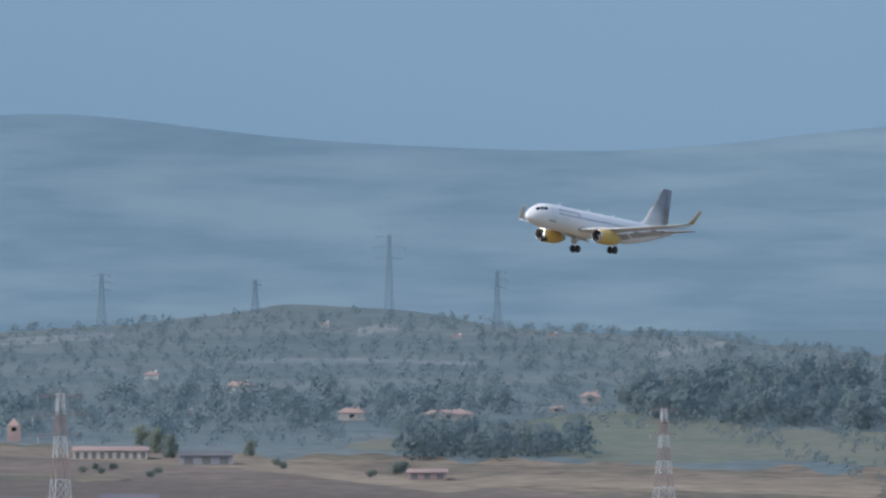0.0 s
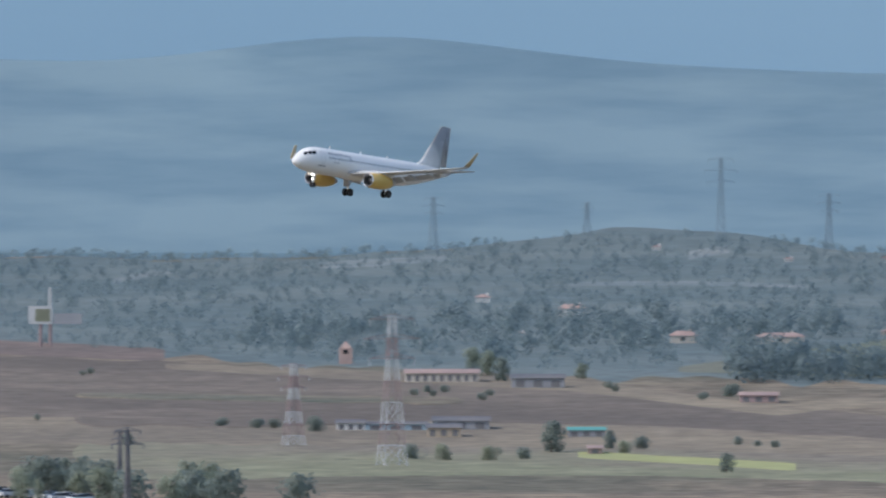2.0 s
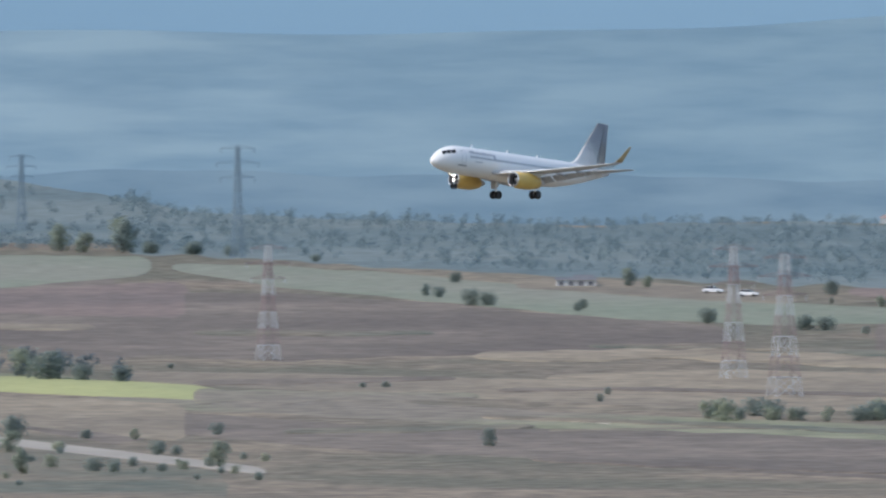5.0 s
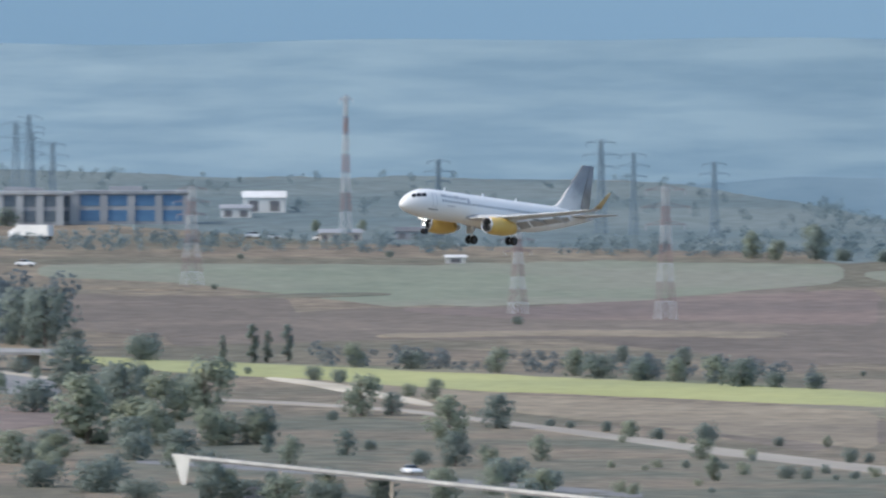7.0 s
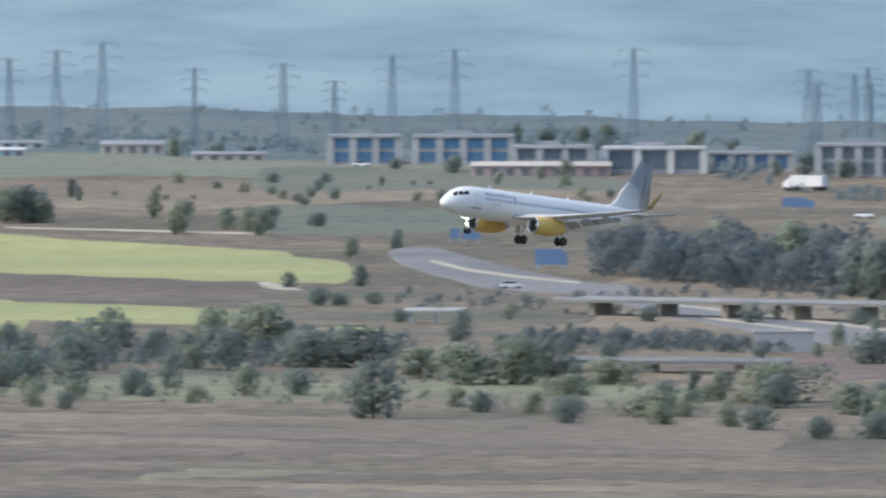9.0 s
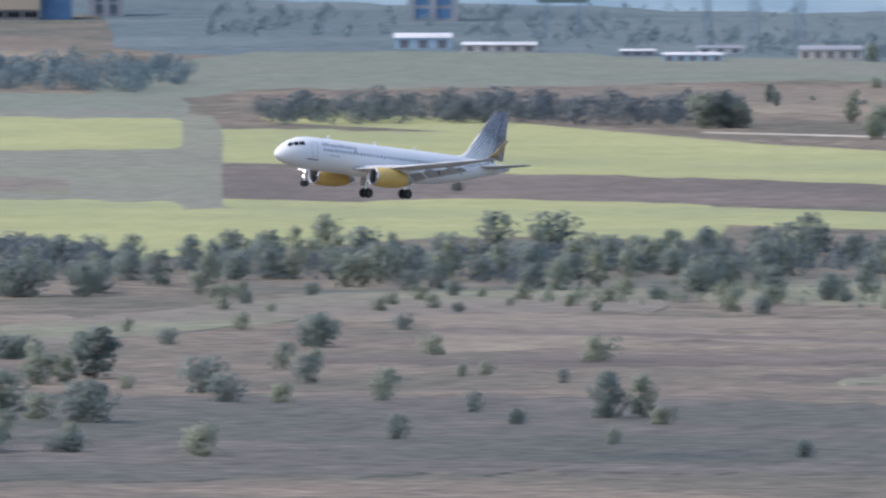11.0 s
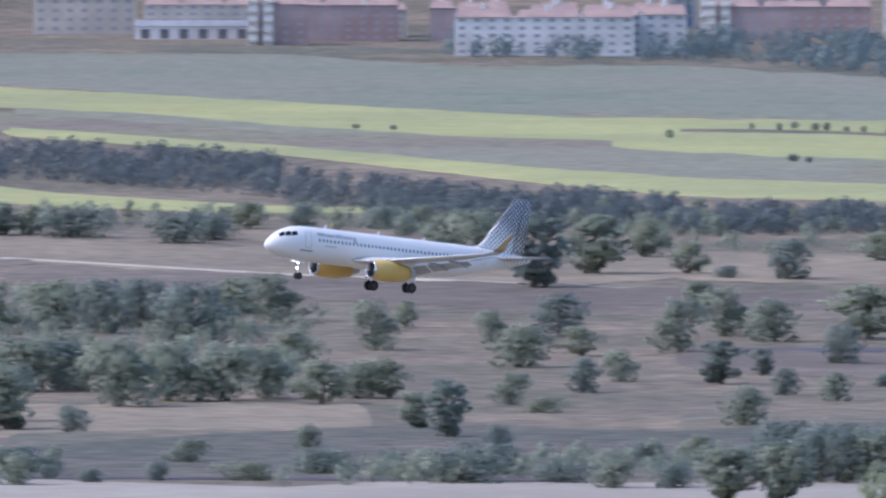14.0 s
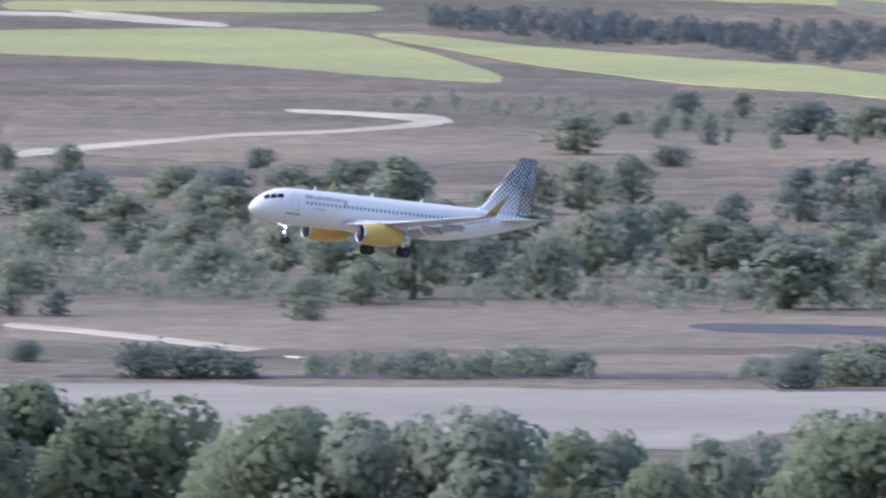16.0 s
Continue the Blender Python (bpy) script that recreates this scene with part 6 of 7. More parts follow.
LEAF_NEAR = leaf_mat("fresh_green_leaves", (0.25, 0.295, 0.205), (0.365, 0.405, 0.275), 0.5, 0.15)
NEAR = [near_tree(61, LEAF_NEAR, "large leafy green tree on the slope"), near_tree(62, LEAF_A, "large grey-green tree on the slope"), near_tree(63, LEAF_NEAR, "large leafy green tree on the slope")]
near_used = set()
for az, r, h, w, k in ([(21.767, 684, 11.8, 4.6, 1), (21.583, 676, 10.4, 4.8, 0), (21.298, 694, 11.9, 4.2, 1), (21.032, 679, 10.5, 4.1, 0), (20.787, 674, 12.6, 6.7, 0), (20.461, 694, 12.8, 6.9, 2), (20.195, 725, 12.2, 4.4, 0), (19.726, 718, 11.1, 6.9, 1), (19.297, 716, 10.2, 3.8, 1), (18.991, 683, 10.3, 5.8, 2), (18.705, 702, 10.2, 5.0, 0)]
                       + [(22.902, 687, 13.0, 6.4, 0), (22.555, 680, 12.5, 5.3, 1), (22.187, 676, 12.8, 5.8, 1), (21.820, 683, 11.9, 4.9, 0), (22.085, 726, 11.3, 5.7, 2), (21.452, 720, 11.2, 4.6, 0)]
                       + [(23.759, 718, 14.8, 7.2, 2), (23.432, 718, 14.1, 6.7, 0), (22.963, 682, 12.5, 5.6, 0), (22.718, 689, 12.8, 4.9, 2), (24.187, 708, 15.0, 7.1, 0), (24.555, 714, 14.6, 7.1, 1)]
                       + [(16.596, 721, 14.6, 6.7, 2), (16.310, 723, 14.3, 5.9, 0), (16.004, 675, 14.7, 5.8, 1), (16.550, 706, 14.6, 4.8, 0), (16.305, 710, 14.3, 5.3, 2), (16.019, 700, 14.5, 4.5, 1), (16.406, 681, 14.7, 4.4, 1), (16.059, 698, 15.0, 5.0, 2), (16.733, 675, 14.3, 4.8, 0), (20.832, 726, 12.9, 5.2, 0), (20.444, 722, 12.7, 5.1, 1)]):
    m = Matrix.Translation(at(az, r, -0.05)) @ pose(0, 0, 0, 0, 0, strip_rnd.uniform(0, 360)) @ Matrix.Diagonal((w / 0.47, w / 0.47, h, 1))
    if k in near_used:
        copy_thing(NEAR[k], m @ Matrix.Diagonal((1 / NEAR[k].scale.x, 1 / NEAR[k].scale.y, 1 / NEAR[k].scale.z, 1)))
    else:
        near_used.add(k)
        NEAR[k].matrix_basis = m


# ---- buildings ----
# Brick is paled towards pink; the haze over the town is in its colour.
BRICK = mat("red_brick", (0.40, 0.315, 0.31), (0.45, 0.355, 0.345), 0.8, c=(0.34, 0.25, 0.24), big=0.1)
RENDERED = mat("pale_render", (0.52, 0.47, 0.41), (0.60, 0.55, 0.48), 0.5, c=(0.46, 0.42, 0.37), big=0.1)
WHITEWALL = mat("whitewash", (0.66, 0.66, 0.65), (0.74, 0.73, 0.71), 0.5, c=(0.58, 0.57, 0.55), big=0.1)
# Roof tiles paled in colour for the same haze.
TERRACOTTA = mat("terracotta_tiles", (0.39, 0.275, 0.24), (0.46, 0.335, 0.295), 1.2, c=(0.35, 0.255, 0.235), big=0.2)
DARKROOF = mat("dark_sheet_roof", (0.12, 0.125, 0.14), (0.16, 0.165, 0.18), 0.8, c=(0.19, 0.18, 0.18), big=0.1)
TEAL = mat("teal_sheet_roof", (0.10, 0.32, 0.30), (0.13, 0.37, 0.34), 0.8)
OCHRE = mat("ochre_cladding", (0.42, 0.35, 0.26), (0.46, 0.38, 0.29), 0.3, c=(0.40, 0.33, 0.25), big=0.05)
BLUEGLASS = mat("blue_glass", (0.07, 0.15, 0.27), (0.10, 0.20, 0.33), 0.4, rough=0.15, spec=0.5)
GREYCLAD = mat("grey_cladding", (0.30, 0.31, 0.33), (0.36, 0.37, 0.38), 0.3, c=(0.27, 0.28, 0.30), big=0.1)
SIGNBLUE = mat("blue_sign", (0.13, 0.21, 0.36), (0.15, 0.24, 0.39), 0.5, rough=0.5)
# Steel tinted close to the sky's blue, in place of haze.
STEEL = mat("hazed_galvanised_steel", (0.32, 0.42, 0.49), (0.36, 0.46, 0.53), 1.0, rough=0.6)
# Red band paint, dulled in colour to imitate haze.
REDPAINT = mat("hazed_red_paint", (0.27, 0.20, 0.20), (0.31, 0.235, 0.235), 1.0, rough=0.6)
# Pylon colour drawn towards the mountains' blue, standing in for haze.
PYLONSTEEL = mat("haze_tinted_pylon_steel", (0.185, 0.25, 0.295), (0.215, 0.28, 0.325), 1.0, rough=0.7)
GREENBOARD = mat("green_board", (0.11, 0.16, 0.155), (0.13, 0.18, 0.17), 0.5)
# White band paint, greyed in colour to imitate haze.
PALEPAINT = mat("hazed_white_paint", (0.44, 0.455, 0.46), (0.50, 0.505, 0.51), 1.0, rough=0.6)


def box(bm, x0, x1, y0, y1, z0, z1):
    v = [bm.verts.new((x, y, z)) for z in (z0, z1) for x, y in ((x0, y0), (x1, y0), (x1, y1), (x0, y1))]
    for f in ((3, 2, 1, 0), (4, 5, 6, 7), (0, 1, 5, 4), (1, 2, 6, 5), (2, 3, 7, 6), (3, 0, 4, 7)):
        bm.faces.new([v[i] for i in f])
    return bm


def boxed(*sizes):
    bm = bmesh.new()
    for s in sizes:
        box(bm, *s)
    return bm


def site(thing, az, r, turn=0.0, up=0.0):
    """Stands a thing on the land; its front (-y) faces the camera, turned by so many degrees."""
    thing.matrix_basis = Matrix.Translation(at(az, r, up)) @ pose(0, 0, 0, 0, 0, az + turn)
    return thing


PANES = {}


def panes(parent, spots, w, h, material=GLASS, name="window"):
    """Windows of one size, each a part of its own, set 5 cm proud of a front at y."""
    key = (round(w, 2), round(h, 2), material.name)
    if key not in PANES:
        bm = boxed((-w / 2, w / 2, -0.06, 0.1, -h / 2, h / 2))
        PANES[key] = mesh_of(bm, name, material)
    for x, y, z in spots:
        ob = new(name, PANES[key])
        ob.parent = parent
        ob.location = (x, y, z)


# Panes paled towards the wall tone: haze put into their colour.
FARPANE = mat("haze_paled_window", (0.31, 0.295, 0.32), (0.36, 0.345, 0.365), 0.8, rough=0.3)
TINTED = mat("tinted_glass", (0.10, 0.13, 0.16), (0.14, 0.17, 0.20), 0.5, rough=0.2)


def house(az, r, w, h, wall=RENDERED, roof=TERRACOTTA, turn=0.0, label="pale rendered house with a terracotta roof", depth=None, windows=True):
    thing = tagged(new("house"), label, "house", group="houses on the hill")
    d = depth or max(4.0, w * 0.6)
    wh = h * 0.62
    part("wall", boxed((-w / 2, w / 2, -d / 2, d / 2, -0.6, wh)), wall, thing)
    bm = bmesh.new()
    o = 0.35
    low = [bm.verts.new((x, y, wh)) for x, y in ((-w / 2 - o, -d / 2 - o), (w / 2 + o, -d / 2 - o), (w / 2 + o, d / 2 + o), (-w / 2 - o, d / 2 + o))]
    top = [bm.verts.new((x, 0, h)) for x in (-w / 2 + d * 0.3, w / 2 - d * 0.3)]
    for f in ((low[0], low[1], top[1], top[0]), (low[2], low[3], top[0], top[1]), (low[1], low[2], top[1]), (low[3], low[0], top[0]), (low[3], low[2], low[1], low[0])):
        bm.faces.new(f)
    part("roof", bm, roof, thing)
    part("chimney", boxed((w * 0.2, w * 0.2 + 0.6, 0.2, 0.8, wh, h + 0.3)), wall, thing)
    if windows:
        n = max(1, int(w / 3))
        panes(thing, [(-w / 2 + w * (i + 0.5) / n, -d / 2, wh * 0.55) for i in range(n)], 0.9, min(1.1, wh * 0.45))
    return site(thing, az, r, turn)


def shed(az, r, w, h, wall=GREYCLAD, roof=DARKROOF, turn=0.0, label="long low farm shed with a dark roof", depth=8.0, doors=3):
    thing = tagged(new("shed"), label if len(label.split()) > 3 else label + " on the plain", "shed")
    part("wall", boxed((-w / 2, w / 2, -depth / 2, depth / 2, -0.6, h * 0.7)), wall, thing)
    bm = bmesh.new()
    v = [bm.verts.new(p) for p in ((-w / 2 - 0.3, -depth / 2 - 0.4, h * 0.7), (w / 2 + 0.3, -depth / 2 - 0.4, h * 0.7), (w / 2 + 0.3, 0, h), (-w / 2 - 0.3, 0, h), (w / 2 + 0.3, depth / 2 + 0.4, h * 0.7), (-w / 2 - 0.3, depth / 2 + 0.4, h * 0.7))]
    for f in ((0, 1, 2, 3), (3, 2, 4, 5), (1, 4, 2), (0, 3, 5), (5, 4, 1, 0)):
        bm.faces.new([v[i] for i in f])
    part("roof", bm, roof, thing)
    panes(thing, [(-w / 2 + w * (i + 0.5) / doors, -depth / 2, h * 0.3) for i in range(doors)], min(2.4, w / doors * 0.5), h * 0.5, DARKROOF, "door")
    return site(thing, az, r, turn)


# Wall colour greyed to carry the haze before the offices.
HAZYWALL = mat("hazy_wall_panels", (0.40, 0.41, 0.42), (0.45, 0.455, 0.455), 0.5, c=(0.37, 0.38, 0.39), big=0.1)


def office(az, r, w, h, glass=BLUEGLASS, wall=HAZYWALL, turn=0.0, label="low office block with bands of blue glass", bays=4):
    thing = tagged(new("office_block"), label, "office", group="office park")
    d = 14.0
    part("wall", boxed((-w / 2, w / 2, -d / 2, d / 2, -0.6, h)), GREYCLAD, thing)
    part("roof", boxed((-w / 2 - 0.6, w / 2 + 0.6, -d / 2 - 0.8, d / 2 + 0.6, h, h + 0.7)), wall, thing, "pale flat roof slab")
    part("roof_plant", boxed((-w * 0.2, w * 0.1, -2, 3, h + 0.7, h + 1.7)), GREYCLAD, thing)
    for i in range(bays + 1):
        x = -w / 2 + w * i / bays
        part("pillar", boxed((x - 0.9, x + 0.9, -d / 2 - 0.5, -d / 2 + 0.3, -0.6, h)), wall, thing, "pale pillar")
    floors = max(1, int(h / 3.0))
    panes(thing, [(-w / 2 + w * (i + 0.5) / bays, -d / 2 - 0.05, h * (k + 0.55) / floors) for i in range(bays) for k in range(floors)], w / bays - 1.9, h / floors * 0.72, glass)
    return site(thing, az, r, turn)


def flats(az, r, w, h, wall=BRICK, turn=0.0, label="brick block of flats with a tiled roof", tower=True, floors=4):
    thing = tagged(new("apartment_block"), label, "flats", group="flats at the edge of the town")
    d = 13.0
    part("wall", boxed((-w / 2, w / 2, -d / 2, d / 2, -0.6, h * 0.8)), wall, thing)
    for i, (x0, x1) in enumerate(((-0.5, -0.18), (-0.16, 0.2), (0.22, 0.5))):
        bm = bmesh.new()
        z0, z1 = h * 0.8, h * (1.0 - 0.05 * (i % 2))
        v = [bm.verts.new(p) for p in ((x0 * w, -d / 2 - 0.5, z0), (x1 * w, -d / 2 - 0.5, z0), (x1 * w - 1, 0, z1), (x0 * w + 1, 0, z1), (x1 * w, d / 2 + 0.5, z0), (x0 * w, d / 2 + 0.5, z0))]
        for f in ((0, 1, 2, 3), (3, 2, 4, 5), (1, 4, 2), (0, 3, 5)):
            bm.faces.new([v[j] for j in f])
        part("roof", bm, TERRACOTTA, thing, "pinkish tiled roof")
        part("chimney", boxed(((x0 + x1) / 2 * w - 0.7, (x0 + x1) / 2 * w + 0.7, -1, 0.4, z1 - 0.5, z1 + 1.2)), WHITEWALL, thing)
    n = max(4, int(w / 3.6))
    panes(thing, [(-w / 2 + w * (i + 0.5) / n, -d / 2, h * 0.8 * (k + 0.6) / floors) for i in range(n) for k in range(floors)], 1.5, h * 0.8 / floors * 0.42, FARPANE)
    if tower:
        for x in (-w / 2 + 1.2, -w / 2 + 5.2):
            part("stair_tower", boxed((x - 1.3, x + 1.3, -d / 2 - 1.2, -d / 2 + 2, -0.6, h * 0.95)), WHITEWALL, thing, "white stair tower")
            for k in range(floors):
                part("balcony", boxed((x - 1.5, x + 1.5, -d / 2 - 2.0, -d / 2 - 1.2, h * 0.95 * (k + 0.35) / floors, h * 0.95 * (k + 0.55) / floors)), RENDERED, thing)
    return site(thing, az, r, turn)


for spot in (((0.330, 3295, 5.3, 2.6)), ((-0.020, 3295, 9.9, 2.2)), ((-0.411, 3343, 3.0, 1.3)), ((-0.533, 3398, 4.1, 2.4))):
    house(*spot)
for spot in (((1.054, 3549, 3.2, 1.8)), ((0.731, 3461, 5.9, 2.6)), ((0.917, 3329, 1.7, 1.2)), ((-1.485, 3412, 4.0, 1.7)), ((0.427, 3919, 2.0, 1.4)), ((-0.051, 3834, 1.9, 1.1)), ((-0.400, 3834, 1.4, 1.4))):
    house(*spot, wall=WHITEWALL, label="small whitewashed house among the trees", windows=False)
for spot in (((3.481, 3790, 2.4, 3.8)), ((3.581, 3790, 2.2, 2.2)), ((3.399, 3790, 3.0, 1.1))):
    house(*spot, wall=WHITEWALL, label="small pale house among the trees", windows=False)
shed(*(0.855, 3050, 10.2, 2.6), label="dark farm shed at the field's edge")
shed(*(0.057, 2974, 7.2, 1.9), wall=BRICK, roof=TERRACOTTA, label="reddish brick barn at the field's edge")
shed(*(1.202, 3080, 14.3, 2.4), wall=RENDERED, roof=TERRACOTTA, label="long pinkish farm building with arched doors", doors=9)
shed(*(1.195, 2806, 6.0, 2.3), wall=OCHRE, roof=DARKROOF, label="ochre farm building with a dark roof")
shed(*(1.133, 2843, 10.1, 2.2), wall=GREYCLAD, roof=DARKROOF, label="dark roofed farm shed", depth=12)
shed(*(1.531, 2838, 5.1, 1.8), wall=WHITEWALL, label="small white farm shed")
shed(*(0.679, 2806, 6.5, 1.7), wall=GREYCLAD, roof=TEAL, label="low shed with a teal sheet roof")
shed(*(0.649, 2728, 2.4, 1.4), wall=BRICK, roof=TERRACOTTA, label="small brick shed", doors=1)
shed(*(1.368, 2838, 11.1, 1.5), wall=STEEL, label="long dark farm shed")
shed(*(4.670, 3394, 3.9, 1.7), wall=WHITEWALL, label="small white farmhouse", doors=2)
shed(*(4.698, 3375, 8.4, 1.8), wall=WHITEWALL, label="white farm shed", doors=4)
shed(*(2.151, 2482, 10.2, 1.4), wall=WHITEWALL, roof=GREYCLAD, label="long white shed beside the car park", doors=6)
shed(*(1.952, 2459, 3.5, 1.9), wall=STEEL, label="grey shed beside the car park", doors=2)
shed(*(7.635, 3569, 4.5, 1.8), wall=WHITEWALL, roof=WHITEWALL, label="small white hut in the green field", doors=1)
shed(*(8.051, 3714, 9.9, 3.0), wall=RENDERED, roof=GREYCLAD, label="pale warehouse beneath the mast", doors=4)
shed(*(7.760, 3730, 12.0, 2.9), wall=GREYCLAD, label="grey warehouse", doors=4)
shed(*(8.327, 3931, 10.5, 5.3), wall=WHITEWALL, roof=WHITEWALL, label="tall white warehouse", doors=2)
shed(*(8.429, 3892, 7.6, 3.2), wall=WHITEWALL, roof=GREYCLAD, label="white workshop", doors=2)
shed(*(11.485, 3960, 18.3, 2.3), wall=RENDERED, roof=GREYCLAD, label="low beige warehouse", doors=5)
shed(*(11.832, 4013, 15.7, 3.4), wall=RENDERED, roof=GREYCLAD, label="low beige warehouse", doors=5)
shed(*(12.230, 4059, 11.6, 2.0), wall=WHITEWALL, roof=GREYCLAD, label="low white warehouse", doors=3)
shed(*(12.528, 4039, 8.6, 1.7), wall=GREYCLAD, roof=WHITEWALL, label="low shed with a white roof", doors=3)
shed(*(12.329, 3994, 14.9, 2.3), wall=STEEL, roof=WHITEWALL, label="long shed with a white roof", doors=5)
shed(*(13.028, 4071, 18.9, 2.5), wall=RENDERED, roof=WHITEWALL, label="long shed with a white roof", doors=5)
shed(*(13.304, 4094, 14.6, 4.1), wall=STEEL, roof=WHITEWALL, label="shed with a white roof", doors=3)
office(*(13.268, 4337, 11.6, 10.8), glass=BLUEGLASS, wall=GREYCLAD, label="square block with dark blue glass", bays=2)
office(*(10.995, 3934, 16.8, 6.6), bays=3)
office(*(10.637, 3934, 23.8, 6.6), bays=4, label="long office block with blue glass and pale pillars")
office(*(10.316, 3856, 18.5, 6.3), glass=TINTED, bays=3, label="low office block with dark glass under a pale roof")
office(*(9.948, 3865, 24.1, 5.8), glass=TINTED, wall=WHITEWALL, bays=3, label="low office block with dark glass and white pillars")
office(*(9.598, 3882, 19.6, 4.1), glass=BLUEGLASS, bays=4, label="low office block with blue glass")
office(*(9.210, 3839, 19.4, 7.4), glass=TINTED, bays=4, label="grey office block with dark glass")
office(*(9.149, 3845, 17.8, 7.0), glass=TINTED, bays=3, label="grey office block with dark glass")
office(*(8.807, 3845, 26.7, 7.4), glass=BLUEGLASS, wall=GREYCLAD, bays=4, label="long grey office block")
# a fence of stacked crates in front of the offices
shed(*(10.357, 3839, 33.5, 3.6), wall=BRICK, roof=RENDERED, label="long low brick store", doors=9, depth=6)
flats(*(17.210, 4290, 45.4, 13.1), label="brick block of flats with a pinkish tiled roof")
flats(*(16.517, 4250, 49.7, 14.5), label="brick block of flats with white stair towers")
flats(*(15.792, 4211, 47.7, 15.6), label="greyish brick block of flats with white stair towers")
flats(*(17.195, 4255, 44.3, 10.6), label="brick block of flats with a pinkish roof")
flats(*(19.040, 4195, 15.7, 13.5), wall=BRICK, tower=True, label="tall pinkish block of flats", floors=5)
flats(*(18.739, 4263, 24.3, 9.3), wall=RENDERED, tower=False, label="pale block of flats")
flats(*(18.351, 4233, 21.1, 10.9), wall=BRICK, tower=False, label="pinkish block of flats")
flats(*(17.851, 4118, 41.1, 12.9), wall=WHITEWALL, tower=False, label="white block of flats with balconies", floors=5)
flats(*(19.739, 4293, 27.5, 12.2), wall=RENDERED, tower=False, label="hazy pale block of flats")
shed(*(19.346, 4243, 31.0, 5.1), wall=WHITEWALL, roof=GREYCLAD, label="long white warehouse", doors=6)
flats(*(17.867, 4158, 34.1, 12.3), wall=WHITEWALL, tower=False, label="white block of flats with blue shadows", floors=5)
flats(*(19.321, 4257, 30.3, 11.2), wall=RENDERED, tower=False, label="pale block of flats", floors=5)
flats(*(18.811, 4228, 30.1, 12.1), wall=BRICK, tower=False, label="pinkish block of flats", floors=5)
flats(*(18.078, 4104, 46.5, 12.6), wall=WHITEWALL, tower=False, label="white block of flats with balconies", floors=5)
office(*(14.543, 4557, 3.6, 9.7), glass=TINTED, wall=GREYCLAD, bays=1, label="slim grey tower block")
office(*(14.447, 4381, 7.8, 10.3), glass=TINTED, wall=GREYCLAD, bays=2, label="dark grey tower block")
office(*(17.574, 4340, 5.6, 13.6), glass=BLUEGLASS, wall=GREYCLAD, bays=2, label="dark blue tower block")

hall = tagged(new("sports_hall"), "large windowless ochre hall on a dark base", "hall")
az, r, w, h = (15.059, 4351, 55.8, 11.8)
part("base", boxed((-w / 2, w / 2, -12, 12, -0.6, h * 0.22)), DARKROOF, hall, "dark base storey")
part("cladding", boxed((-w / 2 - 0.3, w / 2 + 0.3, -12.4, 12.4, h * 0.22, h)), OCHRE, hall, "ochre metal cladding")
part("stair_block", boxed((-w / 2 - 3.5, -w / 2 - 0.4, -10, 6, -0.6, h * 0.9)), RENDERED, hall)
part("annex", boxed((w / 2 + 0.4, w / 2 + 9, -9, 9, -0.6, h * 0.62)), BLUEGLASS, hall, "dark blue glazed annex")
part("roof_plant", boxed((w * 0.32, w * 0.46, -4, 4, h, h + 1.2)), GREYCLAD, hall)
panes(hall, [(-w / 2 + w * (i + 0.5) / 12, -12.0, h * 0.11) for i in range(12)], w / 12 - 0.8, h * 0.12)
site(hall, az, r)

church = tagged(new("church"), "small terracotta church tower at the field's edge", "church")
az, r, w, h = (1.550, 3175, 2.7, 4.5)
part("tower", boxed((-w / 2, w / 2, -w / 2, w / 2, -0.6, h * 0.72)), TERRACOTTA, church)
bm = bmesh.new()
bmesh.ops.create_cone(bm, cap_ends=True, segments=4, radius1=w * 0.62, radius2=0.1, depth=h * 0.3, matrix=Matrix.Translation((0, 0, h * 0.87)) @ pose(0, 0, 0, 0, 0, 45))
part("spire", bm, TERRACOTTA, church)
panes(church, [(0, -w / 2, h * 0.55)], w * 0.35, h * 0.18)
site(church, az, r)


# ---- pylons and masts ----
def bar(bm, p, q, w):
    p, q = Vector(p), Vector(q)
    d = (q - p).normalized()
    u = d.orthogonal().normalized() * w / 2
    v = d.cross(u)
    a = [bm.verts.new(p + s * u + t * v) for s, t in ((1, 1), (-1, 1), (-1, -1), (1, -1))]
    b = [bm.verts.new(q + s * u + t * v) for s, t in ((1, 1), (-1, 1), (-1, -1), (1, -1))]
    for i in range(4):
        bm.faces.new((a[i], a[(i + 1) % 4], b[(i + 1) % 4], b[i]))


